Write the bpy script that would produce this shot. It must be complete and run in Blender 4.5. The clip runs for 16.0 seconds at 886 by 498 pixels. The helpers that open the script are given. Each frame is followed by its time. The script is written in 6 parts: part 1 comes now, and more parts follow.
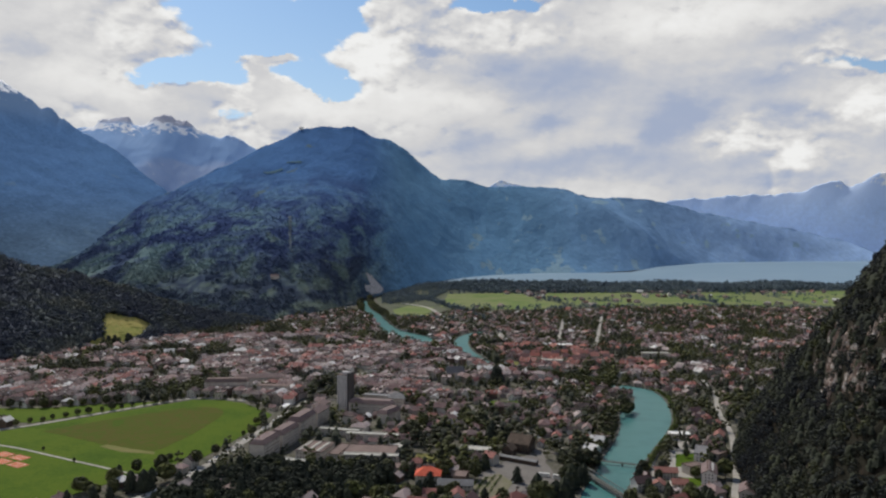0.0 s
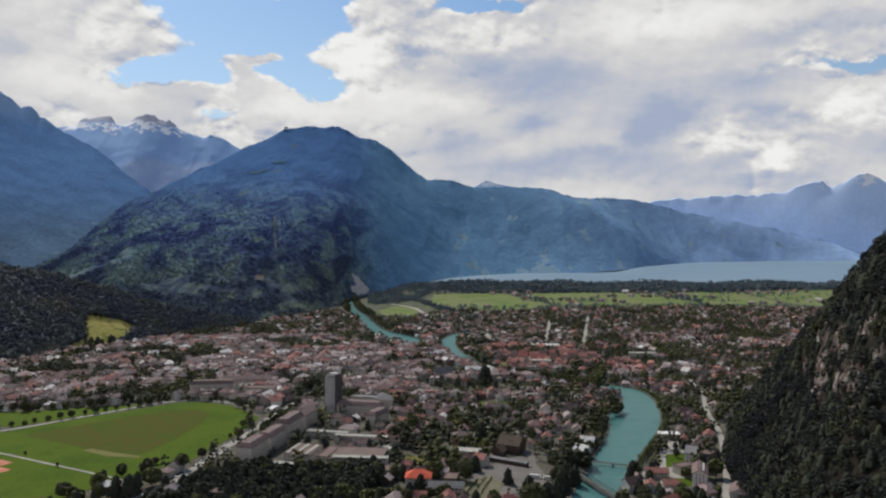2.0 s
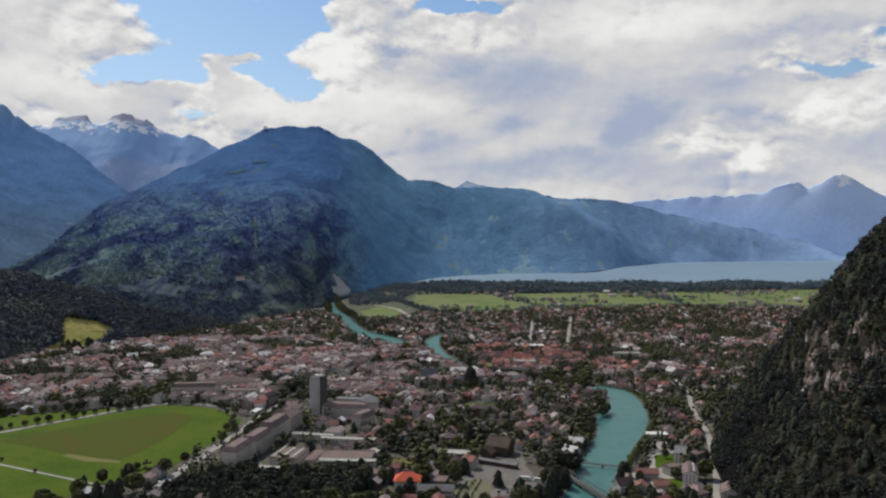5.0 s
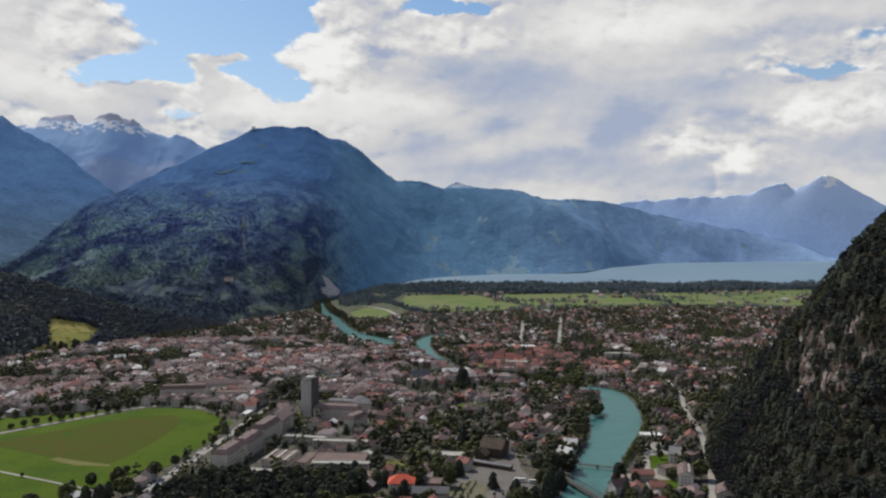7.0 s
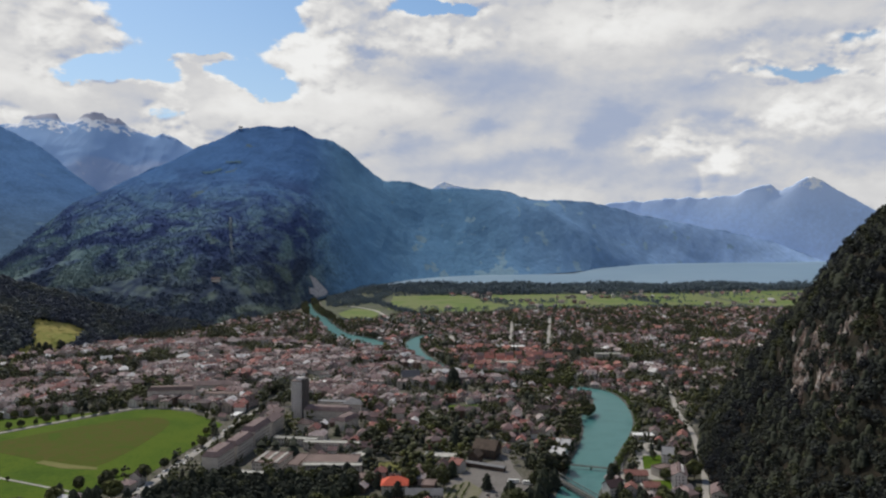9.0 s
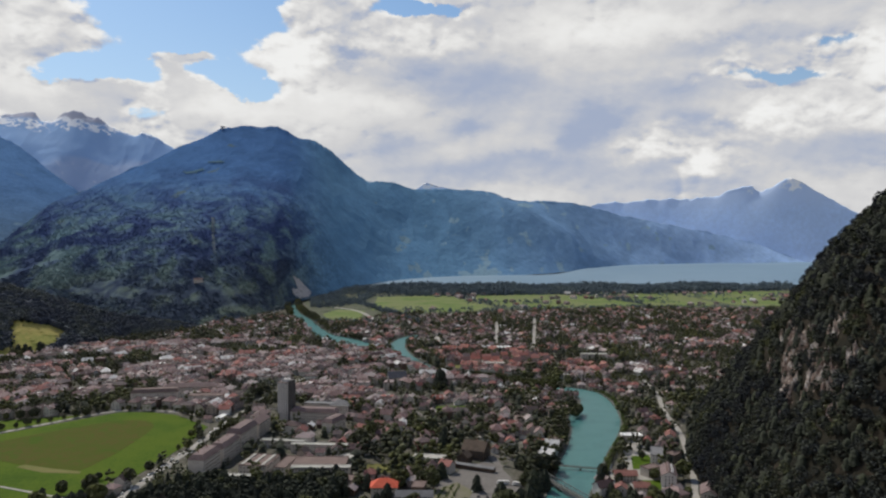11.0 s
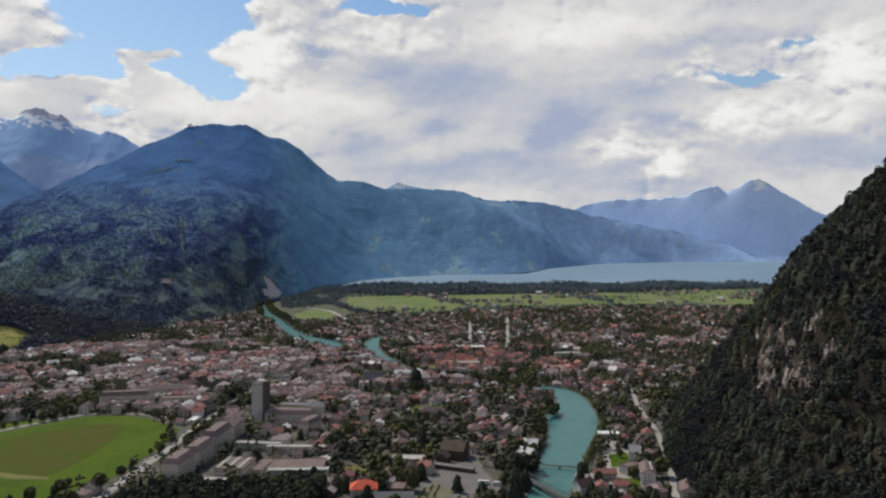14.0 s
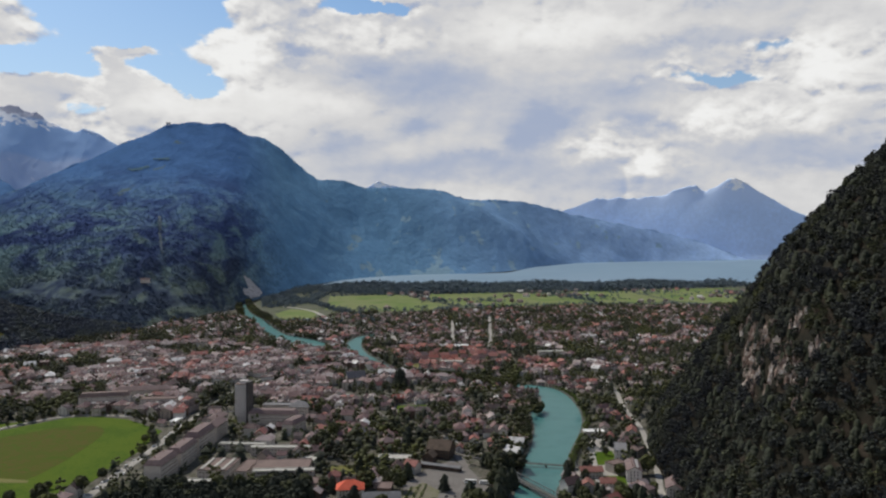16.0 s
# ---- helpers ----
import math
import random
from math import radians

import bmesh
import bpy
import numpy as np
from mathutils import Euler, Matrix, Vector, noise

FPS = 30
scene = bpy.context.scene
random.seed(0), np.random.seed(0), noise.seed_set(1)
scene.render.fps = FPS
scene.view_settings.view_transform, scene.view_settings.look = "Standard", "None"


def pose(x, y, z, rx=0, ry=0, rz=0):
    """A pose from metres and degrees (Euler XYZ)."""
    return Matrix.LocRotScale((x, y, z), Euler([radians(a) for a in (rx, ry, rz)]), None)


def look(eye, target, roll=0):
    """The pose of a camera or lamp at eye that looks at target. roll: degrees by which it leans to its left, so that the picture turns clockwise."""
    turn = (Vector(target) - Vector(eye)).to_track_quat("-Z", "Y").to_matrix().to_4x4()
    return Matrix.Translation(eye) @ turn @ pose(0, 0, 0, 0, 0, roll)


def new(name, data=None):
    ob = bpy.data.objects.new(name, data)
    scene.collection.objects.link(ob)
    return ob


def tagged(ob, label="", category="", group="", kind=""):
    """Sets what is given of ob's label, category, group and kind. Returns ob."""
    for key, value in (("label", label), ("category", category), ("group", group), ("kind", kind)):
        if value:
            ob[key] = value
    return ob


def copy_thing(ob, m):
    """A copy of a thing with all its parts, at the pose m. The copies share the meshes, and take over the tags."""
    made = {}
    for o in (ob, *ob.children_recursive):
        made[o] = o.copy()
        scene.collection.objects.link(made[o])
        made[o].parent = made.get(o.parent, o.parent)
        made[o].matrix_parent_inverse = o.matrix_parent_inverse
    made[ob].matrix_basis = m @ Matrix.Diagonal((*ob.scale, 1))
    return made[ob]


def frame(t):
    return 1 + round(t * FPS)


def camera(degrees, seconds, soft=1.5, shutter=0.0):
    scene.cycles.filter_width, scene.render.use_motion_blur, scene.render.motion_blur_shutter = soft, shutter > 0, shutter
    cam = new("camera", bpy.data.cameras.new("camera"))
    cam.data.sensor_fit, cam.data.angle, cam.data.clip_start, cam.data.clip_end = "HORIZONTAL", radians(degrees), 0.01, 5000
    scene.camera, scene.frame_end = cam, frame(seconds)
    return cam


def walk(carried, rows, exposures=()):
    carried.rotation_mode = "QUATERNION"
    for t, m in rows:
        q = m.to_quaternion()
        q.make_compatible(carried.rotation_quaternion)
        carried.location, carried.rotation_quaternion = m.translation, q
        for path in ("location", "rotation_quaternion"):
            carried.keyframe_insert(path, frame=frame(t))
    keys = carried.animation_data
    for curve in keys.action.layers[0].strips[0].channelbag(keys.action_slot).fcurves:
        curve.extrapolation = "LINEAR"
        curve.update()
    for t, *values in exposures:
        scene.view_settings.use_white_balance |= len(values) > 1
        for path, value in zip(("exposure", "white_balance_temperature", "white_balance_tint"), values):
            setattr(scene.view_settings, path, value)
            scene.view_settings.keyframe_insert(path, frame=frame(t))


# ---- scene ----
cam = camera(61.86, 16.0, soft=2.3)
PATH = [  # seconds, x, y, z, yaw, pitch, roll
    (0.0, 0.00, -0.00, 250.00, 0.021, -1.260, 0.007),
    (0.5, -1.32, 1.64, 250.00, -0.276, -1.264, 0.009),
    (1.0, -2.66, 3.24, 249.97, -0.563, -1.258, -0.010),
    (1.5, -4.05, 4.80, 249.93, -0.860, -1.248, -0.030),
    (2.0, -5.50, 6.28, 249.86, -1.172, -1.239, -0.036),
    (2.5, -7.05, 7.77, 249.77, -1.461, -1.229, -0.053),
    (3.0, -8.59, 9.34, 249.65, -1.779, -1.212, -0.056),
    (3.5, -10.12, 11.01, 249.48, -2.072, -1.214, -0.046),
    (4.0, -11.64, 12.72, 249.27, -2.303, -1.208, -0.049),
    (6.5, -19.31, 21.20, 248.04, -3.476, -1.144, -0.056),
    (7.0, -20.82, 22.81, 247.81, -3.696, -1.120, -0.050),
    (7.5, -22.37, 24.38, 247.58, -3.899, -1.098, -0.030),
    (8.0, -23.95, 25.84, 247.34, -4.149, -1.094, -0.013),
    (8.5, -25.56, 27.21, 247.11, -4.431, -1.081, 0.005),
    (9.0, -27.22, 28.51, 246.91, -4.733, -1.069, 0.015),
    (11.5, -35.70, 34.83, 246.06, -6.420, -0.992, 0.056),
    (12.0, -37.35, 36.10, 245.88, -6.753, -0.984, 0.047),
    (12.5, -38.93, 37.39, 245.69, -7.187, -0.986, 0.047),
    (13.0, -40.44, 38.66, 245.49, -7.619, -0.993, 0.046),
    (13.5, -41.89, 39.83, 245.30, -8.051, -1.011, 0.036),
    (14.0, -43.35, 40.92, 245.09, -8.474, -1.022, 0.036),
    (14.5, -44.79, 41.92, 244.88, -8.871, -1.026, 0.037),
    (15.0, -46.23, 42.92, 244.66, -9.288, -1.042, 0.038),
    (15.5, -47.68, 43.90, 244.44, -9.632, -1.057, 0.023),
    (16.0, -49.19, 44.94, 244.22, -10.024, -1.075, -0.006),
]
walk(cam, [(t, pose(x, y, z, 90 + pitch, 0.0, yaw) @ pose(0, 0, 0, 0, 0, roll)) for t, x, y, z, yaw, pitch, roll in PATH])

# ---- world, sun ----
SUN_AZ, SUN_EL = radians(-32.0), radians(48.0)   # azimuth from +y towards +x


def node_kit(tree):
    """Small helpers that add shader nodes to a tree."""
    def add(kind, **props):
        n = tree.nodes.new(kind)
        for k, v in props.items():
            if k == "operation":
                n.operation = v
            elif k == "blend_type":
                n.blend_type = v
            elif k == "data_type":
                n.data_type = v
            elif k == "interpolation_type":
                n.interpolation_type = v
        return n

    def plug(sock, value):
        if isinstance(value, bpy.types.NodeSocket):
            tree.links.new(value, sock)
        else:
            sock.default_value = value

    def m(op, a, b=0.0, c=0.0, clamp=False):
        n = add("ShaderNodeMath", operation=op)
        n.use_clamp = clamp
        plug(n.inputs[0], a)
        plug(n.inputs[1], b)
        plug(n.inputs[2], c)
        return n.outputs[0]

    def noise_at(vec, scale, detail=4.0, rough=0.55, dist=0.0):
        n = add("ShaderNodeTexNoise")
        if vec is not None:
            plug(n.inputs["Vector"], vec)
        n.inputs["Scale"].default_value = scale
        n.inputs["Detail"].default_value = detail
        n.inputs["Roughness"].default_value = rough
        n.inputs["Distortion"].default_value = dist
        return n.outputs["Fac"]

    def mix(fac, a, b):
        n = add("ShaderNodeMix", data_type="RGBA")
        plug(n.inputs[0], fac)
        plug(n.inputs[6], a)
        plug(n.inputs[7], b)
        return n.outputs[2]

    def step(x, lo, hi):
        n = add("ShaderNodeMapRange", interpolation_type="SMOOTHSTEP")
        plug(n.inputs[0], x)
        plug(n.inputs[1], lo)
        plug(n.inputs[2], hi)
        return n.outputs[0]

    def ramp(fac, stops):
        n = add("ShaderNodeValToRGB")
        plug(n.inputs[0], fac)
        e = n.color_ramp.elements
        while len(e) < len(stops):
            e.new(0.5)
        for el, (p, col) in zip(e, stops):
            el.position, el.color = p, (*col, 1.0)
        return n.outputs[0]
    return add, plug, m, noise_at, mix, step, ramp


world = bpy.data.worlds.new("sky")
scene.world = world
world.use_nodes = True
wt = world.node_tree
wt.nodes.clear()
add, plug, m, noise_at, mix, step, ramp = node_kit(wt)
coord = add("ShaderNodeTexCoord").outputs["Generated"]
sky = add("ShaderNodeTexSky")
sky.sky_type, sky.sun_disc = "NISHITA", False
sky.sun_elevation, sky.sun_rotation = SUN_EL, SUN_AZ
sep = add("ShaderNodeSeparateXYZ")
plug(sep.inputs[0], coord)
# wind-torn warp of the direction, then azimuth and elevation in degrees
flat = add("ShaderNodeMapping")
plug(flat.inputs[0], coord)
flat.inputs["Scale"].default_value = (1.0, 1.0, 1.7)
dirv = flat.outputs[0]
off = add("ShaderNodeMapping")
plug(off.inputs[0], dirv)
off.inputs["Location"].default_value = (3.1, 1.7, 5.2)
wa = m("SUBTRACT", noise_at(dirv, 11.0, 7.0, 0.62), 0.5)
wb = m("SUBTRACT", noise_at(off.outputs[0], 13.0, 7.0, 0.62), 0.5)
az = m("ADD", m("MULTIPLY", m("ARCTAN2", sep.outputs[0], sep.outputs[1]), 57.2958), m("MULTIPLY", wa, 6.5))
el_true = m("MULTIPLY", m("ARCSINE", sep.outputs[2]), 57.2958)
el = m("ADD", el_true, m("MULTIPLY", wb, 4.0))


def blob(a, e, ra, re, tilt=0.0):
    """A soft spot in the sky, 1 in its middle."""
    dx, dy = m("SUBTRACT", az, a), m("SUBTRACT", el, e)
    if tilt:
        c, s = math.cos(radians(tilt)), math.sin(radians(tilt))
        dx, dy = m("ADD", m("MULTIPLY", dx, c), m("MULTIPLY", dy, s)), m("SUBTRACT", m("MULTIPLY", dy, c), m("MULTIPLY", dx, s))
    px, py = m("DIVIDE", dx, ra), m("DIVIDE", dy, re)
    q = m("ADD", m("MULTIPLY", px, px), m("MULTIPLY", py, py))
    return m("POWER", 2.718, m("MULTIPLY", q, -1.0))


def total(spots):
    out = 0.0
    for weight, *spot in spots:
        out = m("MULTIPLY_ADD", blob(*spot), weight, out)
    return out


def billows(shift):
    """Heaped cauliflower lobes on broad fluff, looked up at a shifted place."""
    moved = add("ShaderNodeMapping")
    plug(moved.inputs[0], dirv)
    moved.inputs["Location"].default_value = shift
    torn = add("ShaderNodeMix", data_type="VECTOR")
    torn.inputs[0].default_value = 0.045
    plug(torn.inputs[4], moved.outputs[0])
    tear = add("ShaderNodeTexNoise")
    plug(tear.inputs["Vector"], moved.outputs[0])
    tear.inputs["Scale"].default_value, tear.inputs["Detail"].default_value = 16.0, 5.0
    plug(torn.inputs[5], tear.outputs["Color"])
    heap = add("ShaderNodeTexVoronoi")
    heap.feature, heap.normalize = "SMOOTH_F1", True
    plug(heap.inputs["Vector"], torn.outputs[1])
    heap.inputs["Scale"].default_value, heap.inputs["Detail"].default_value = 25.0, 2.5
    heap.inputs["Roughness"].default_value, heap.inputs["Smoothness"].default_value = 0.55, 0.35
    lobes = m("SUBTRACT", 0.5, heap.outputs["Distance"])
    fluff_ = m("SUBTRACT", noise_at(moved.outputs[0], 9.0, 9.0, 0.60, 0.25), 0.5)
    return m("ADD", m("MULTIPLY", lobes, 1.25), m("MULTIPLY", fluff_, 1.25))


# weight, azimuth, elevation, half widths, tilt: clouds are positive, blue gaps negative
SPOTS = [
    (-1.7, -12.4, 15.4, 6.0, 2.4), (-1.6, -18.6, 11.6, 3.3, 1.2), (-1.7, -9.0, 11.5, 2.9, 1.15), (-0.9, -15.6, 9.1, 1.3, 0.8), (-0.8, -7.0, 16.6, 1.3, 1.0),
    (-1.7, 2.9, 16.9, 1.9, 0.8), (-1.3, 6.2, 17.2, 1.6, 0.5), (-0.5, -21.3, 10.9, 1.2, 0.5),
    (1.3, -23.6, 14.3, 2.7, 1.7), (0.9, -28.5, 13.5, 3.5, 2.4), (1.9, -13.5, 12.8, 1.5, 0.5), (1.5, -4.7, 13.1, 1.7, 1.25), (1.1, -2.5, 15.8, 1.6, 1.3),
    (1.2, -15.4, 11.8, 0.9, 0.5), (1.3, -13.4, 10.5, 1.9, 0.6, -38.0), (0.9, -27.0, 10.3, 4.0, 1.0), (0.8, -22.0, 8.8, 5.0, 1.0), (0.8, -18.3, 9.8, 2.5, 0.6), (1.0, -9.5, 9.2, 4.5, 1.0),
    (0.75, 14.0, 9.0, 16.0, 7.0), (0.8, 33.0, 15.0, 8.0, 1.6), (0.6, 36.5, 11.3, 2.2, 1.8), (0.5, 30.0, 7.0, 9.0, 2.5), (-1.3, 30.6, 11.0, 4.4, 0.7, -8.0), (-1.0, 34.2, 12.6, 2.0, 0.7),
]
# shaded bases are positive, sunlit heaps negative
GREYS = [
    (0.32, 33.0, 7.0, 7.0, 1.8), (0.2, 26.0, 4.5, 6.0, 1.2),     (0.75, 17.9, 9.2, 2.3, 1.0), (0.55, 16.7, 7.5, 1.3, 1.0), (0.42, 8.6, 11.7, 6.5, 1.3), (0.65, -0.8, 13.6, 1.4, 1.0), (0.55, 30.0, 11.2, 4.5, 0.9, -8.0), (0.45, 34.0, 12.7, 3.0, 0.9),
    (0.40, 13.6, 6.0, 3.0, 0.7), (0.50, 8.3, 8.5, 1.9, 0.7), (0.40, 10.0, 4.9, 9.0, 1.1), (0.42, 26.0, 8.6, 3.2, 0.8), (0.3, -29.5, 12.4, 1.4, 0.9), (0.30, 27.0, 13.9, 4.5, 0.8), (0.35, 22.5, 10.8, 4.0, 1.0), (0.4, 2.0, 6.9, 2.0, 0.8), (0.35, 36.5, 5.6, 4.0, 1.0),
    (-0.85, 25.4, 5.9, 1.3, 1.0), (-0.65, 21.7, 7.0, 1.3, 0.7), (-0.75, 29.6, 8.7, 1.3, 0.8), (-0.45, 34.3, 8.1, 3.0, 0.9), (-0.45, 20.0, 15.2, 9.0, 1.1), (-0.7, 37.0, 11.8, 1.8, 1.6), (-0.7, -5.0, 13.4, 1.8, 1.2), (-0.4, -10.0, 9.2, 5.0, 0.9), (-0.4, -23.0, 10.2, 6.0, 1.2), (-0.35, 1.0, 10.2, 3.5, 1.0), (-0.5, 4.5, 14.8, 3.0, 0.9),
]
HEAPS = [(1.0, 25.4, 5.9, 2.4, 1.6), (0.8, 21.7, 6.9, 1.8, 1.0), (1.0, 29.8, 8.5, 2.4, 1.1), (0.8, 34.5, 8.3, 2.4, 1.0), (1.0, 37.0, 11.8, 2.0, 2.0), (1.0, -5.0, 13.1, 2.4, 1.6), (0.7, -2.7, 15.5, 2.2, 1.4), (0.7, 27.5, 12.0, 2.5, 0.8), (0.6, 4.5, 14.9, 5.0, 0.9), (0.6, -23.5, 14.2, 3.0, 1.8)]
high = step(el_true, 19.0, 40.0)   # 0 near the horizon, 1 overhead
heaps = billows((0.0, 0.0, 0.0))
cover = m("ADD", m("ADD", total(SPOTS), 0.42), m("MULTIPLY", heaps, 1.15))
cover = m("SUBTRACT", cover, m("MULTIPLY", high, 0.62))
mask = step(cover, 0.08, 0.44)
# relief: the same heaps, looked up a little towards the light; strongest on the heaped clouds and along the edges
near_relief = m("SUBTRACT", billows((-0.006, 0.0, 0.014)), heaps)
heaped = m("ADD", total(HEAPS), m("SUBTRACT", 1.0, step(cover, 0.45, 1.1)), clamp=True)
grey = m("ADD", m("ADD", total(GREYS), m("MULTIPLY", near_relief, m("MULTIPLY_ADD", heaped, 2.4, 0.30))), 0.60)
grey = m("SUBTRACT", grey, m("MULTIPLY", heaped, 0.17))
grey = m("ADD", grey, m("MULTIPLY", m("SUBTRACT", noise_at(off.outputs[0], 4.5, 5.0, 0.48, 0.4), 0.5), 1.25))
shade = step(grey, -0.30, 1.30)
cloud = ramp(shade, [(0.0, (0.87, 0.87, 0.86)), (0.30, (0.76, 0.755, 0.745)), (0.58, (0.62, 0.62, 0.63)), (0.80, (0.48, 0.51, 0.585)), (1.0, (0.36, 0.42, 0.56))])
cloud = mix(high, cloud, (0.21, 0.225, 0.26, 1))
skymul = add("ShaderNodeMix", data_type="RGBA", blend_type="MULTIPLY")
skymul.inputs[0].default_value = 1.0
plug(skymul.inputs[6], sky.outputs[0])
skymul.inputs[7].default_value = (0.068, 0.087, 0.102, 1)
# thin veil towards the horizon
veil = m("MULTIPLY", step(el_true, 20.0, 5.0), 0.30)
blue = mix(veil, skymul.outputs[2], (0.60, 0.68, 0.77, 1))
bg = add("ShaderNodeBackground")
plug(bg.inputs[0], mix(mask, blue, cloud))
bg.inputs[1].default_value = 1.0
wout = add("ShaderNodeOutputWorld")
wt.links.new(bg.outputs[0], wout.inputs[0])

sun_data = bpy.data.lights.new("sun", "SUN")
sun_data.energy, sun_data.angle, sun_data.color = 3.3, radians(0.6), (1.0, 0.92, 0.80)
sun = new("sun", sun_data)
toward = Vector((math.sin(SUN_AZ) * math.cos(SUN_EL), math.cos(SUN_AZ) * math.cos(SUN_EL), math.sin(SUN_EL)))
sun.matrix_world = look(toward * 900 + Vector((0, 900, 0)), (0, 900, 0))
scene.view_settings.exposure = 0.0


# ---- materials ----
def material(name, colour_of, rough=0.9, bump=0.0, bump_scale=1.0, sheen=0.0, sheen_tint=(1, 1, 1), specular=0.3, metal=0.0):
    """A node material; colour_of(kit, position) gives the base colour's socket."""
    mat = bpy.data.materials.new(name)
    mat.use_nodes = True
    t = mat.node_tree
    t.nodes.clear()
    kit = node_kit(t)
    k_add, k_plug = kit[0], kit[1]
    pos = k_add("ShaderNodeNewGeometry").outputs["Position"]
    shader = k_add("ShaderNodeBsdfPrincipled")
    k_plug(shader.inputs["Base Color"], colour_of(kit, pos))
    k_plug(shader.inputs["Roughness"], rough)
    k_plug(shader.inputs["Metallic"], metal)
    k_plug(shader.inputs["Specular IOR Level"], specular)
    if sheen:
        shader.inputs["Sheen Weight"].default_value = sheen
        shader.inputs["Sheen Tint"].default_value = (*sheen_tint, 1)
        shader.inputs["Sheen Roughness"].default_value = 0.6
    if bump:
        b = k_add("ShaderNodeBump")
        b.inputs["Distance"].default_value = bump
        b.inputs["Strength"].default_value = 0.8
        k_plug(b.inputs["Height"], kit[3](pos, bump_scale, 6.0, 0.6))
        k_plug(shader.inputs["Normal"], b.outputs[0])
    out = k_add("ShaderNodeOutputMaterial")
    t.links.new(shader.outputs[0], out.inputs[0])
    return mat


def rgb(c):
    return (*c, 1.0)


def mottled(*cols, scale=0.05, fine=0.6, amount=0.35, island=0.0):
    """Colours blended by broad noise, broken up by fine noise."""
    def build(kit, pos):
        k_add, k_plug, k_m, k_noise, k_mix, k_step, k_ramp = kit
        broad = k_noise(pos, scale, 4.0, 0.6)
        small = k_noise(pos, fine, 5.0, 0.65)
        fac = k_m("ADD", k_m("MULTIPLY", k_m("SUBTRACT", broad, 0.5), 2.2), 0.5)
        fac = k_m("ADD", fac, k_m("MULTIPLY", k_m("SUBTRACT", small, 0.5), amount * 4))
        if island:
            geo = k_add("ShaderNodeNewGeometry")
            info = k_add("ShaderNodeObjectInfo")
            rnd = k_m("FRACT", k_m("ADD", geo.outputs["Random Per Island"], info.outputs["Random"]))
            fac = k_m("ADD", fac, k_m("MULTIPLY", k_m("SUBTRACT", rnd, 0.5), island))
        n = len(cols) - 1
        return k_ramp(k_m("ADD", fac, 0.0, clamp=True), [(i / n, c) for i, c in enumerate(cols)])
    return build


def picked(stops, fine=0.4, amount=0.25, object_only=False):
    """One colour a piece, out of constant stops, with weathering."""
    def build(kit, pos):
        k_add, k_plug, k_m, k_noise, k_mix, k_step, k_ramp = kit
        info = k_add("ShaderNodeObjectInfo").outputs["Random"]
        geo = k_add("ShaderNodeNewGeometry").outputs["Random Per Island"]
        rnd = info if object_only else geo
        col = k_ramp(rnd, stops)
        worn = k_m("ADD", k_m("MULTIPLY", k_m("SUBTRACT", k_noise(pos, fine, 5.0, 0.7), 0.5), amount * 4), 0.5, clamp=True)
        dark = k_add("ShaderNodeMix", data_type="RGBA", blend_type="MULTIPLY")
        dark.inputs[0].default_value = 1.0
        k_plug(dark.inputs[6], col)
        k_plug(dark.inputs[7], k_ramp(worn, [(0.0, (0.55, 0.55, 0.55)), (1.0, (1.2, 1.2, 1.2))]))
        return dark.outputs[2]
    return build


ROOF_STOPS = [
    (0.00, (0.119, 0.072, 0.076)), (0.12, (0.180, 0.109, 0.109)), (0.26, (0.057, 0.040, 0.042)), (0.36, (0.310, 0.219, 0.211)), (0.48, (0.123, 0.093, 0.097)),
    (0.57, (0.237, 0.095, 0.084)), (0.64, (0.370, 0.314, 0.305)), (0.73, (0.322, 0.128, 0.109)), (0.79, (0.090, 0.056, 0.058)), (0.88, (0.341, 0.273, 0.270)), (0.945, (0.671, 0.662, 0.654)),
]
RED_ROOF_STOPS = [(0.0, (0.330, 0.135, 0.115)), (0.25, (0.200, 0.105, 0.100)), (0.45, (0.430, 0.200, 0.165)), (0.62, (0.150, 0.098, 0.098)), (0.78, (0.380, 0.140, 0.110))]
WALL_STOPS = [
    (0.00, (0.476, 0.433, 0.383)), (0.2, (0.595, 0.570, 0.527)), (0.4, (0.357, 0.306, 0.264)), (0.52, (0.136, 0.093, 0.072)), (0.64, (0.365, 0.310, 0.302)), (0.80, (0.697, 0.680, 0.654)),
]
MAT = {}
MAT["roof"] = material("weathered_roof_tiles", picked(ROOF_STOPS, object_only=True), 0.75, 0.05, 2.0)
MAT["roofs"] = material("weathered_roof_tiles_far", picked(ROOF_STOPS, 0.25, 0.4), 0.75)
MAT["red_roofs"] = material("old_town_clay_tiles", picked(RED_ROOF_STOPS), 0.8)
MAT["wall"] = material("house_plaster", picked(WALL_STOPS, 0.3, 0.15, True), 0.9)
MAT["walls"] = material("house_plaster_far", picked(WALL_STOPS, 0.3, 0.15), 0.9)
MAT["glass"] = material("window_glass", mottled((0.03, 0.035, 0.04), (0.07, 0.08, 0.09), scale=0.2), 0.15, specular=0.6)
MAT["chimney"] = material("chimney_brick", mottled((0.22, 0.13, 0.10), (0.34, 0.25, 0.2), scale=0.5), 0.9)
MAT["town_ground"] = material("town_ground", mottled((0.028, 0.036, 0.016), (0.060, 0.060, 0.036), (0.125, 0.112, 0.098), (0.040, 0.048, 0.022), (0.19, 0.172, 0.15), scale=0.03, fine=0.12, amount=0.5), 0.95)
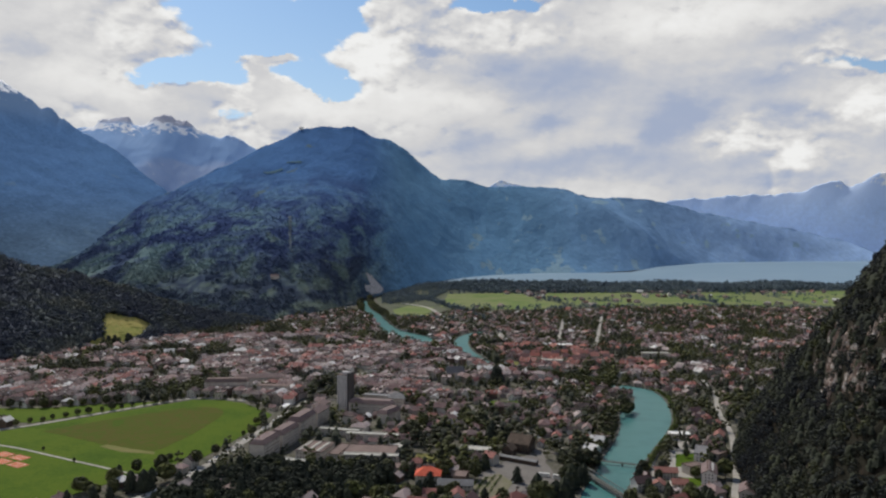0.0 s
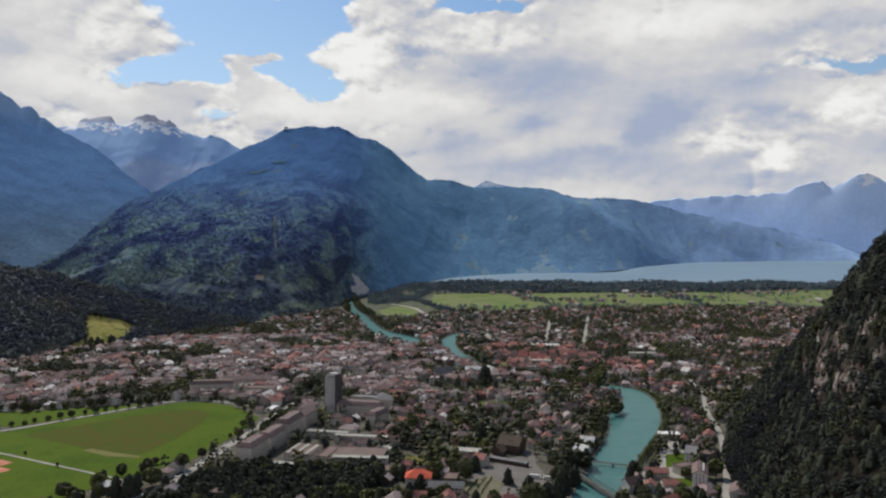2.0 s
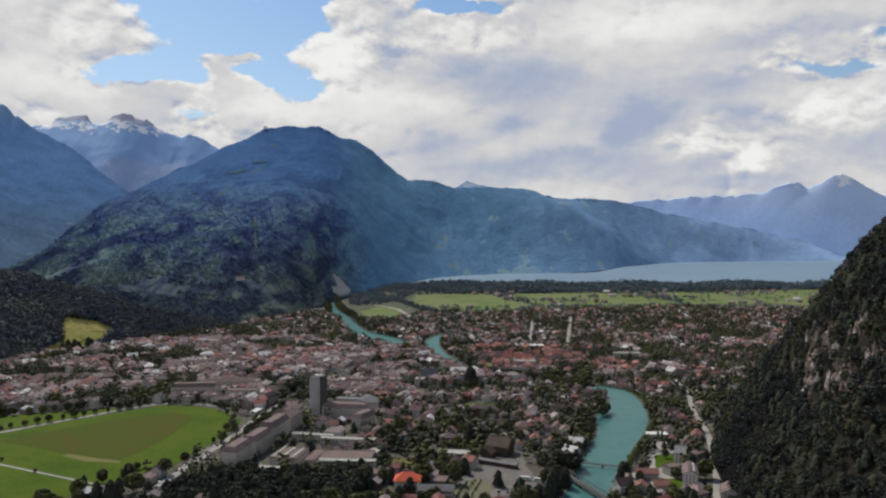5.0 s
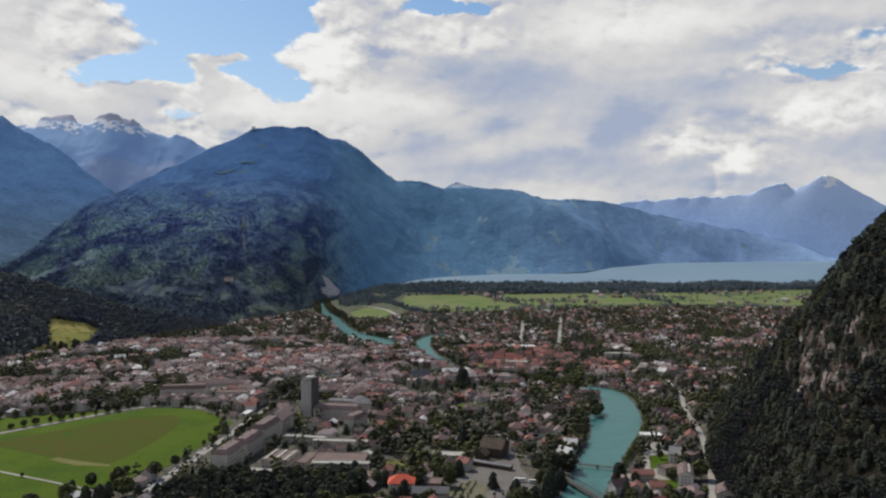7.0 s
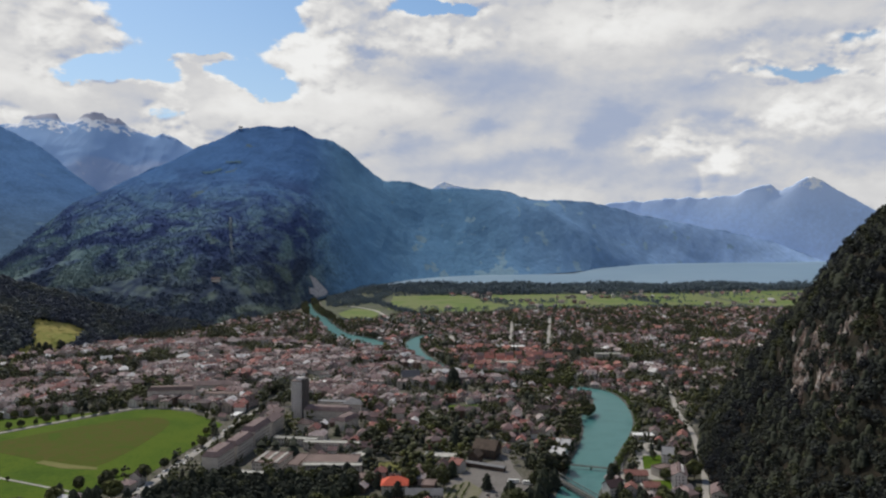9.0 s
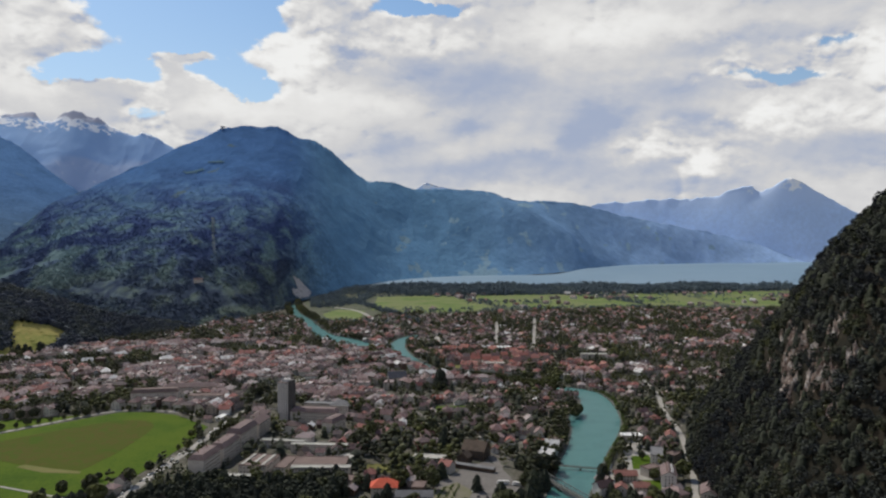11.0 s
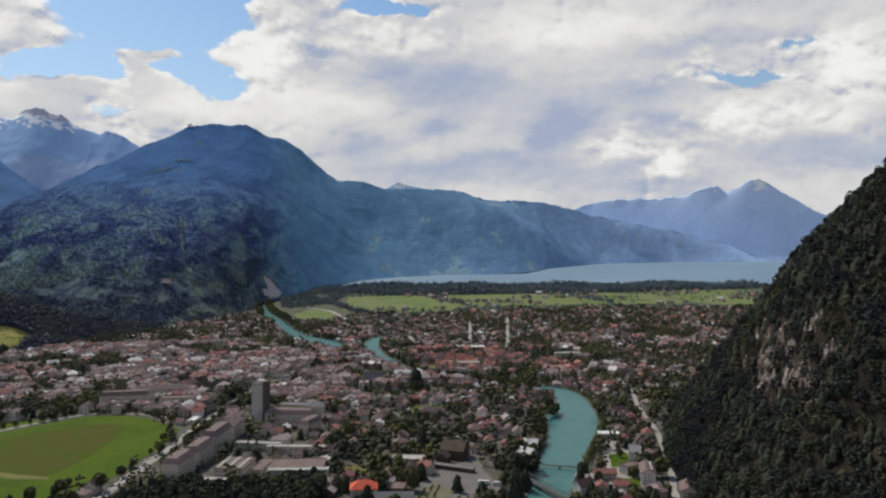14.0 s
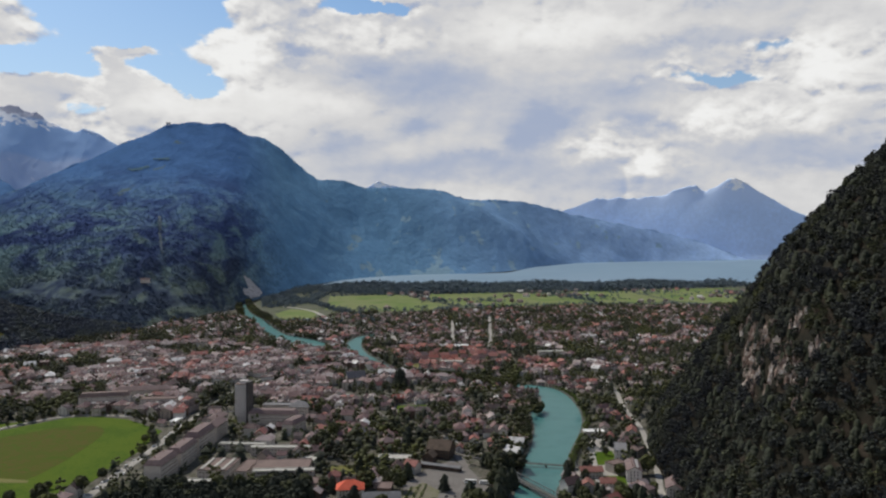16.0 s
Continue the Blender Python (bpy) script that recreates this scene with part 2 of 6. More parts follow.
MAT["grass"] = material("meadow_grass", mottled((0.040, 0.080, 0.005), (0.056, 0.100, 0.007), (0.078, 0.118, 0.009), (0.050, 0.092, 0.006), scale=0.012, fine=0.25, amount=0.4), 0.95, 0.15, 0.8, specular=0.1)
MAT["dry_grass"] = material("dry_meadow", mottled((0.050, 0.088, 0.006), (0.070, 0.076, 0.011), (0.058, 0.084, 0.008), (0.082, 0.070, 0.015), (0.054, 0.090, 0.007), (0.074, 0.072, 0.013), scale=0.018, fine=0.06, amount=0.5), 0.95, 0.1, 0.8, specular=0.1)
MAT["mown"] = material("mown_strip", mottled((0.115, 0.125, 0.025), (0.155, 0.145, 0.045), scale=0.03, fine=0.4), 0.95)
MAT["field"] = material("valley_fields", mottled((0.070, 0.118, 0.022), (0.110, 0.160, 0.034), (0.150, 0.170, 0.066), (0.085, 0.125, 0.026), scale=0.006, fine=0.04, amount=0.25), 0.95)
MAT["yellow_field"] = material("hay_field", mottled((0.14, 0.18, 0.03), (0.27, 0.245, 0.062), (0.32, 0.265, 0.08), scale=0.012, fine=0.1), 0.95)
MAT["asphalt"] = material("road_asphalt", mottled((0.115, 0.105, 0.098), (0.185, 0.172, 0.158), scale=0.05, fine=0.4), 0.9)
MAT["paving"] = material("pale_paving", mottled((0.27, 0.255, 0.23), (0.38, 0.365, 0.335), scale=0.05, fine=0.3), 0.9)
MAT["clay"] = material("tennis_clay", mottled((0.42, 0.13, 0.07), (0.52, 0.19, 0.11), scale=0.1, fine=0.8), 0.95)
MAT["line"] = material("court_line", mottled((0.6, 0.6, 0.58), (0.7, 0.7, 0.68)), 0.8)
MAT["river"] = material("glacial_river", mottled((0.034, 0.125, 0.128), (0.062, 0.178, 0.172), (0.044, 0.147, 0.145), scale=0.02, fine=0.15, amount=0.15), 0.35, 0.06, 0.6, specular=0.12)
MAT["lake"] = material("lake_water", mottled((0.175, 0.265, 0.345), (0.21, 0.305, 0.385), scale=0.002, fine=0.01, amount=0.15), 0.5, 0.05, 0.1, specular=0.3)
MAT["stone"] = material("embankment_stone", mottled((0.06, 0.065, 0.05), (0.14, 0.135, 0.12), scale=0.1, fine=0.8), 0.9)
MAT["rock"] = material("limestone_cliff", mottled((0.11, 0.075, 0.062), (0.21, 0.15, 0.125), (0.34, 0.29, 0.255), (0.62, 0.58, 0.54), scale=0.08, fine=0.30, amount=0.55), 0.9, 0.8, 0.3)
MAT["hedge"] = material("riverside_hedge_leaves", mottled((0.072, 0.100, 0.028), (0.108, 0.145, 0.038), (0.145, 0.180, 0.050), scale=0.02, fine=0.5, island=0.8), 0.85, specular=0.2)
# blue haze over the hill is put into its leaf colours
MAT["hill_leaf"] = material("hazed_hill_leaves", mottled((0.044, 0.053, 0.080), (0.068, 0.080, 0.106), (0.093, 0.108, 0.106), (0.126, 0.130, 0.112), scale=0.011, fine=0.05, amount=0.3, island=0.22), 0.9, specular=0.1)
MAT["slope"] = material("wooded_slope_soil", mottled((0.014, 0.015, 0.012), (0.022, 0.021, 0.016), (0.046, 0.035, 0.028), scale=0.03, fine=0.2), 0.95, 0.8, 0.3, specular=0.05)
MAT["conifer"] = material("conifer_needles", mottled((0.026, 0.030, 0.025), (0.037, 0.043, 0.031), (0.053, 0.060, 0.034), scale=0.01, fine=0.12, island=0.25), 0.9, specular=0.15)
MAT["leaf"] = material("broad_leaves", mottled((0.033, 0.036, 0.026), (0.050, 0.055, 0.030), (0.074, 0.080, 0.032), (0.112, 0.120, 0.036), scale=0.01, fine=0.10, island=0.35), 0.85, specular=0.2)
# darkest leaf tones lifted towards blue, standing in for haze on the slope
MAT["slope_leaf"] = material("hanging_wood_leaves", mottled((0.024, 0.027, 0.034), (0.037, 0.041, 0.043), (0.051, 0.056, 0.042), (0.082, 0.088, 0.038), scale=0.016, fine=0.06, island=0.22, amount=0.35), 0.9, specular=0.1)
MAT["bark"] = material("bark", mottled((0.06, 0.045, 0.03), (0.12, 0.09, 0.06), scale=0.5), 0.95)
MAT["white"] = material("white_paint", mottled((0.70, 0.70, 0.68), (0.80, 0.80, 0.78), scale=0.2), 0.5)
MAT["steel"] = material("bridge_steel", mottled((0.10, 0.11, 0.11), (0.2, 0.21, 0.21), scale=0.3), 0.6)
MAT["pale_roof"] = material("pale_flat_roof", mottled((0.33, 0.32, 0.29), (0.47, 0.46, 0.42), scale=0.1, fine=0.5), 0.9)
MAT["gravel_roof"] = material("gravel_roof", mottled((0.13, 0.095, 0.085), (0.20, 0.145, 0.13), scale=0.1, fine=0.5), 0.9)
MAT["orange_roof"] = material("new_orange_tiles", mottled((0.55, 0.085, 0.042), (0.66, 0.125, 0.065), scale=0.3, fine=1.0), 0.7)
MAT["slate"] = material("grey_slate", mottled((0.12, 0.12, 0.125), (0.19, 0.19, 0.20), scale=0.2, fine=0.8), 0.7)
MAT["mauve_roof"] = material("mauve_brown_tiles", mottled((0.13, 0.092, 0.09), (0.20, 0.145, 0.14), scale=0.15, fine=0.6), 0.8)
MAT["mauve_red"] = material("faded_red_tiles", mottled((0.20, 0.085, 0.07), (0.31, 0.145, 0.12), scale=0.15, fine=0.6), 0.8)
MAT["red_roof"] = material("old_town_tiles", picked(RED_ROOF_STOPS + [(0.93, (0.20, 0.15, 0.145))], object_only=True), 0.8)
MAT["concrete"] = material("tower_concrete", mottled((0.50, 0.475, 0.475), (0.58, 0.555, 0.55), scale=0.15, fine=0.6), 0.85)
MAT["dark_panel"] = material("dark_grey", mottled((0.055, 0.05, 0.052), (0.085, 0.08, 0.08), scale=0.2), 0.7)
MAT["plaster"] = material("hotel_plaster", mottled((0.44, 0.40, 0.36), (0.56, 0.52, 0.48), scale=0.2, fine=0.6), 0.9)
MAT["wood"] = material("dark_timber", mottled((0.06, 0.042, 0.032), (0.11, 0.08, 0.06), scale=0.2, fine=0.8), 0.85)
for _mat in (MAT["roof"], MAT["roofs"], MAT["red_roofs"], MAT["red_roof"], MAT["wall"], MAT["walls"]):
    for _n in _mat.node_tree.nodes:
        if _n.bl_idname == "ShaderNodeValToRGB" and len(_n.color_ramp.elements) > 2:
            _n.color_ramp.interpolation = "CONSTANT"


def mountain_material(name, woods, meadow, rock, scale, meadow_cut, rock_cut, snow_from=9e9, sheen=0.0, tint=(0.5, 0.7, 1.0), rise=None, grain_by=0.55, relief=6.0):
    """Forest with clearings and rock by noise, bare rock and snow above a height."""
    def build(kit, pos):
        k_add, k_plug, k_m, k_noise, k_mix, k_step, k_ramp = kit
        grain = k_m("ADD", k_m("MULTIPLY", k_noise(pos, scale * 40, 5.0, 0.7), 0.55), k_m("MULTIPLY", k_noise(pos, scale * 4.5, 4.0, 0.6), 0.45))
        col = k_ramp(k_m("ADD", k_m("MULTIPLY", k_m("SUBTRACT", grain, 0.5), 3.6), 0.5, clamp=True), [(0.0, tuple((1 - 0.8 * grain_by) * c for c in woods)), (0.5, woods), (1.0, tuple((1 + 1.2 * grain_by) * c for c in woods))])
        # rise: a haze tone blended into the colour with height
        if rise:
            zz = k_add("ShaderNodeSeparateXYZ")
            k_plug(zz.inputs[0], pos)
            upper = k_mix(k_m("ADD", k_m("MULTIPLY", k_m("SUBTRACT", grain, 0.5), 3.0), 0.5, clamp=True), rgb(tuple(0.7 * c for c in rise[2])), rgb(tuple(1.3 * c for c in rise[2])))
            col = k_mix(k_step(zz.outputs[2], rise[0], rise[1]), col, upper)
        glade = k_noise(pos, scale * 2.3, 5.0, 0.55, 0.4)
        col = k_mix(k_m("MULTIPLY", k_step(glade, meadow_cut, meadow_cut + 0.05), 0.85), col, rgb(meadow))
        mp = k_add("ShaderNodeMapping")
        k_plug(mp.inputs[0], pos)
        mp.inputs["Scale"].default_value = (1, 1, 0.25)
        crag = k_noise(mp.outputs[0], scale * 6, 6.0, 0.65)
        col = k_mix(k_m("MULTIPLY", k_step(crag, rock_cut, rock_cut + 0.06), 0.8), col, rgb(rock))
        if snow_from < 9e8:
            z = k_add("ShaderNodeSeparateXYZ")
            k_plug(z.inputs[0], pos)
            lim = k_m("ADD", z.outputs[2], k_m("MULTIPLY", k_m("SUBTRACT", k_noise(pos, scale * 9, 6.0, 0.7), 0.5), 520.0))
            col = k_mix(k_step(z.outputs[2], snow_from - 220, snow_from - 60), col, rgb(rock))
            col = k_mix(k_step(lim, snow_from, snow_from + 30), col, rgb((0.90, 0.92, 0.95)))
        return col
    return material(name, build, 0.95, relief, scale * 20, sheen, tint, specular=0.0)


def flank_material(name, tone, relief):
    """The near mountain: a patchwork of dark fir, mixed wood and green clearings low down; bluer tones higher up and
    towards the lake are haze put into the colour.
    """
    def build(kit, pos):
        k_add, k_plug, k_m, k_noise, k_mix, k_step, k_ramp = kit
        xyz = k_add("ShaderNodeSeparateXYZ")
        k_plug(xyz.inputs[0], pos)
        px, py, pz = xyz.outputs
        # noise stretched in depth, so patches look even from the camera
        run = k_add("ShaderNodeMapping")
        k_plug(run.inputs[0], pos)
        run.inputs["Scale"].default_value = (1.0, 0.42, 1.0)
        vec = run.outputs[0]
        patch = k_noise(vec, 0.0062, 4.0, 0.52, 0.9)
        patch_b = k_noise(vec, 0.017, 4.0, 0.55, 0.5)
        fine = k_noise(vec, 0.060, 4.0, 0.65)
        stand = k_m("ADD", k_m("ADD", k_m("MULTIPLY", k_m("SUBTRACT", patch, 0.5), 3.4), k_m("MULTIPLY", k_m("SUBTRACT", patch_b, 0.5), 2.2)), 0.46, clamp=True)
        low = k_ramp(stand, [(0.0, HAZED_FIR), (0.30, HAZED_FIR), (0.46, HAZED_MIX), (0.66, HAZED_MIX), (0.80, HAZED_GREEN), (1.0, HAZED_GREEN)])
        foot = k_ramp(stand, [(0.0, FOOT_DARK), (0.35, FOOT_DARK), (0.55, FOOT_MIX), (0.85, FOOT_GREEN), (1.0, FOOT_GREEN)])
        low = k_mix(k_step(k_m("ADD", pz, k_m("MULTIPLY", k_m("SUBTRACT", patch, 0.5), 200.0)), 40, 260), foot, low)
        high = k_mix(stand, rgb(tuple(0.90 * c for c in HAZE_BLUE)), rgb(tuple(1.12 * c for c in HAZE_BLUE)))
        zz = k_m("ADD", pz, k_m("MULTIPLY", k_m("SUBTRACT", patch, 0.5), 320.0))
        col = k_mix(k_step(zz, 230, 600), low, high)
        # towards the lake: paler blue haze tones, blended in past a slanted line
        haze_line = k_m("ADD", k_m("ADD", px, k_m("MULTIPLY", py, 0.078)), k_m("MULTIPLY", k_m("SUBTRACT", patch, 0.5), 160.0))
        for s0, s1, tone_ in HAZE_TONES:
            col = k_mix(k_step(haze_line, s0, s1), col, k_mix(stand, rgb(tuple(0.90 * c for c in tone_)), rgb(tuple(1.08 * c for c in tone_))))
        # clearings: few on the front, wider benches near the lake, paled with haze blue
        glade = k_noise(vec, 0.0085, 4.0, 0.55, 0.3)
        shore = k_m("MULTIPLY", k_m("MULTIPLY", k_step(px, 150, 500), k_step(px, 1500, 1150)), k_step(pz, 150, 50))
        glade = k_m("ADD", glade, k_m("ADD", k_m("MULTIPLY", shore, 0.11), k_m("MULTIPLY", k_step(px, 100, 500), 0.030)))
        grass = k_mix(k_step(px, -300, 500), rgb((0.105, 0.145, 0.135)), rgb((0.235, 0.345, 0.405)))
        col = k_mix(k_m("MULTIPLY", k_step(glade, 0.655, 0.70), 0.75), col, grass)
        # fine grain fades with height and past the line, as haze would soften it
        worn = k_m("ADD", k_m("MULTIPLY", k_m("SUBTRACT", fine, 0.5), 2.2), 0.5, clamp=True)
        strength = k_m("MULTIPLY_ADD", k_step(k_m("ADD", pz, k_m("MULTIPLY", k_step(haze_line, -60, 200), 500.0)), 150, 650), -0.75, 1.0)
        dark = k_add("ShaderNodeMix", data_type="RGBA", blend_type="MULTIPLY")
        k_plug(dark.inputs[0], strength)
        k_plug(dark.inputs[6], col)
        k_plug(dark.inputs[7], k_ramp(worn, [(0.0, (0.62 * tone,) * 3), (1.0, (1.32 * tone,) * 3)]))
        return dark.outputs[2]
    return material(name, build, 0.95, relief, 0.05, specular=0.0)


def alpine_material(name):
    """Snow peaks: rock with blue haze put into its colour, snow lying in a broken band below the crest, a pale scree
    bowl.
    """
    def build(kit, pos):
        k_add, k_plug, k_m, k_noise, k_mix, k_step, k_ramp = kit
        xyz = k_add("ShaderNodeSeparateXYZ")
        k_plug(xyz.inputs[0], pos)
        px, py, pz = xyz.outputs
        broad = k_noise(pos, 0.004, 4.0, 0.55)
        fine = k_noise(pos, 0.020, 5.0, 0.65)
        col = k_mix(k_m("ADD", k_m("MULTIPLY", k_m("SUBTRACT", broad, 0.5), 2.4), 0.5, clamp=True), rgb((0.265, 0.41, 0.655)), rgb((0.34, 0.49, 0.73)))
        # bowl of scree under the wall, tinted with the same haze
        ground = k_m("ADD", pz, k_m("MULTIPLY", k_m("SUBTRACT", broad, 0.5), 160.0))
        bowl = k_m("MULTIPLY", k_step(ground, 690, 640), k_step(k_m("ADD", px, k_m("MULTIPLY", k_m("SUBTRACT", broad, 0.5), 300.0)), -1760, -1640))
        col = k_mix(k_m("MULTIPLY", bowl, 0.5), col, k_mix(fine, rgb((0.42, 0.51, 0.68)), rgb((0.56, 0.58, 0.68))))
        gully = k_m("MULTIPLY", k_step(ground, 700, 660), k_step(fine, 0.66, 0.70))
        col = k_mix(k_m("MULTIPLY", gully, 0.8), col, rgb((0.78, 0.78, 0.82)))
        # bare rock on the crest, warmer but still mixed with haze blue
        crest = k_step(k_m("ADD", pz, k_m("MULTIPLY", k_m("SUBTRACT", fine, 0.5), 60.0)), 900, 935)
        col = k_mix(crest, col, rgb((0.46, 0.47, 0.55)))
        # snow: a level band, broken by ribs of rock
        rib = k_m("ADD", pz, k_m("ADD", k_m("MULTIPLY", k_m("SUBTRACT", fine, 0.5), 190.0), k_m("MULTIPLY", k_m("SUBTRACT", broad, 0.5), 240.0)))
        band = k_m("MULTIPLY", k_step(rib, 850, 862), k_step(rib, 915, 900))
        col = k_mix(k_m("MULTIPLY", band, k_step(fine, 0.42, 0.47)), col, rgb((0.86, 0.88, 0.92)))
        return col
    return material(name, build, 0.95, 2.0, 0.02, specular=0.0)


# blue distance haze is put into these forest tones, most in the upper ones
HAZED_FIR, HAZED_MIX, HAZED_GREEN = (0.051, 0.076, 0.168), (0.086, 0.131, 0.208), (0.129, 0.200, 0.222)
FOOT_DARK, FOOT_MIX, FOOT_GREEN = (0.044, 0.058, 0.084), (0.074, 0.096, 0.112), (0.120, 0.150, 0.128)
HAZE_BLUE = (0.068, 0.142, 0.296)
HAZE_TONES = ((-150, 130, (0.120, 0.238, 0.370)), (650, 1700, (0.172, 0.288, 0.455)), (1500, 2500, (0.315, 0.455, 0.690)))
MAT["m_central"] = flank_material("hazed_mountain_forest", 1.15, 0.0)
# floor copy darkened in colour, so open ground matches the self-shaded trees
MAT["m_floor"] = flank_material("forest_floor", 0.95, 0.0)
MAT["m_hill"] = mountain_material("hill_forest_floor", (0.018, 0.028, 0.020), (0.05, 0.07, 0.03), (0.10, 0.09, 0.08), 0.004, 0.75, 0.8)
# distance haze is put into these colours, bluer higher up
MAT["m_left"] = mountain_material("hazed_high_mountain", (0.076, 0.124, 0.190), (0.150, 0.225, 0.280), (0.14, 0.225, 0.37), 0.0016, 0.62, 0.74, snow_from=1010, rise=(180, 520, (0.092, 0.180, 0.340)), grain_by=0.35, relief=1.5)
MAT["m_snow"] = alpine_material("hazed_snow_peaks")
# distance haze is put into these pale blue base colours
MAT["m_far"] = mountain_material("hazed_distant_range", (0.50, 0.65, 0.90), (0.55, 0.68, 0.90), (0.54, 0.67, 0.90), 0.0010, 0.68, 0.74, snow_from=588, sheen=0.0, grain_by=0.12, relief=1.5)
MAT["scree"] = material("quarry_scree", mottled((0.20, 0.195, 0.20), (0.42, 0.40, 0.40), (0.28, 0.27, 0.275), scale=0.03, fine=0.12, amount=0.6), 0.95)
MAT["valley_grass"] = material("valley_grass", mottled((0.035, 0.050, 0.026), (0.060, 0.076, 0.036), (0.095, 0.098, 0.070), (0.045, 0.064, 0.030), scale=0.012, fine=0.08, amount=0.4), 0.95)
MAT["pitch"] = material("worn_pitch", mottled((0.10, 0.105, 0.04), (0.17, 0.155, 0.115), (0.13, 0.13, 0.07), (0.20, 0.185, 0.15), scale=0.05, fine=0.3, amount=0.3), 0.95)


# ---- tools for building ----
rng = np.random.default_rng(7)


def lattice(ix, iy, seed):
    h = (ix.astype(np.int64) * 374761393 + iy.astype(np.int64) * 668265263 + seed * 1442695041) & 0x7FFFFFFF
    h = ((h ^ (h >> 13)) * 1274126177) & 0x7FFFFFFF
    return ((h ^ (h >> 16)) & 0xFFFF) / 65535.0


def value_noise(x, y, seed=0):
    ix, iy = np.floor(x), np.floor(y)
    fx, fy = x - ix, y - iy
    fx, fy = fx * fx * (3 - 2 * fx), fy * fy * (3 - 2 * fy)
    a, b = lattice(ix, iy, seed), lattice(ix + 1, iy, seed)
    c, d = lattice(ix, iy + 1, seed), lattice(ix + 1, iy + 1, seed)
    return (a + (b - a) * fx) * (1 - fy) + (c + (d - c) * fx) * fy


def fbm(x, y, octaves=5, seed=0, ridged=False):
    """Fractal noise, about -1 to 1."""
    total_, amp, norm = 0.0, 1.0, 0.0
    for o in range(octaves):
        v = value_noise(x * 2 ** o + 17.3 * o, y * 2 ** o - 9.1 * o, seed + o) * 2 - 1
        total_ = total_ + amp * ((1 - 2 * np.abs(v)) if ridged else v)
        norm += amp
        amp *= 0.5
    return total_ / norm


def mesh_of(name, verts, faces, mats, index=None, smooth=False):
    me = bpy.data.meshes.new(name)
    me.from_pydata([tuple(v) for v in verts], [], [tuple(f) for f in faces])
    for mm in mats:
        me.materials.append(mm)
    if index is not None:
        me.polygons.foreach_set("material_index", np.asarray(index, dtype=np.int32))
    if smooth:
        me.polygons.foreach_set("use_smooth", np.ones(len(me.polygons), dtype=bool))
    me.update()
    return me


def tri_mesh(name, verts, tris, mats, index=None, smooth=False):
    """A large mesh from arrays of vertices and triangles."""
    me = bpy.data.meshes.new(name)
    verts, tris = np.asarray(verts, dtype=np.float32), np.asarray(tris, dtype=np.int32)
    me.vertices.add(len(verts))
    me.vertices.foreach_set("co", verts.ravel())
    me.loops.add(tris.size)
    me.loops.foreach_set("vertex_index", tris.ravel())
    me.polygons.add(len(tris))
    me.polygons.foreach_set("loop_start", np.arange(0, tris.size, 3, dtype=np.int32))
    for mm in mats:
        me.materials.append(mm)
    if index is not None:
        me.polygons.foreach_set("material_index", np.asarray(index, dtype=np.int32))
    me.polygons.foreach_set("use_smooth", np.full(len(tris), smooth, dtype=bool))
    me.update(calc_edges=True)
    me.validate()
    return me


def part(name, bm, mat, parent, label=""):
    """Links a bmesh as one mesh object under a thing or part."""
    me = bpy.data.meshes.new(name)
    bm.to_mesh(me)
    bm.free()
    me.materials.append(mat)
    ob = new(name, me)
    ob.parent = parent
    return tagged(ob, label)


def child(name, me, parent, m=None, label=""):
    ob = new(name, me)
    ob.parent = parent
    if m is not None:
        ob.matrix_basis = m
    return tagged(ob, label)


def box(bm, x0, y0, z0, x1, y1, z1):
    v = [bm.verts.new(p) for p in ((x0, y0, z0), (x1, y0, z0), (x1, y1, z0), (x0, y1, z0), (x0, y0, z1), (x1, y0, z1), (x1, y1, z1), (x0, y1, z1))]
    for q in ((3, 2, 1, 0), (4, 5, 6, 7), (0, 1, 5, 4), (1, 2, 6, 5), (2, 3, 7, 6), (3, 0, 4, 7)):
        bm.faces.new([v[i] for i in q])
    return bm


def boxes(*dims):
    bm = bmesh.new()
    for d in dims:
        box(bm, *d)
    return bm


def inside(px, py, poly):
    """Which of the points lie in the polygon."""
    px, py = np.asarray(px, float), np.asarray(py, float)
    res = np.zeros(px.shape, bool)
    n = len(poly)
    for i in range(n):
        (x0, y0), (x1, y1) = poly[i][:2], poly[(i + 1) % n][:2]
        if y0 != y1:
            cross = ((y0 > py) != (y1 > py)) & (px < (x1 - x0) * (py - y0) / (y1 - y0) + x0)
            res ^= cross
    return res


def off_line(px, py, line):
    """Distance of the points from a polyline."""
    px, py = np.asarray(px, float), np.asarray(py, float)
    best = np.full(px.shape, 1e9)
    for (x0, y0), (x1, y1) in zip(line[:-1], line[1:]):
        dx, dy = x1 - x0, y1 - y0
        s = np.clip(((px - x0) * dx + (py - y0) * dy) / (dx * dx + dy * dy), 0, 1)
        best = np.minimum(best, np.hypot(px - x0 - s * dx, py - y0 - s * dy))
    return best


def along(line, spacing):
    """Points and headings at even steps of a polyline."""
    out, carry = [], 0.0
    for (x0, y0), (x1, y1) in zip(line[:-1], line[1:]):
        length = math.hypot(x1 - x0, y1 - y0)
        d = carry
        while d < length:
            out.append((x0 + (x1 - x0) * d / length, y0 + (y1 - y0) * d / length, math.atan2(y1 - y0, x1 - x0)))
            d += spacing
        carry = d - length
    return out


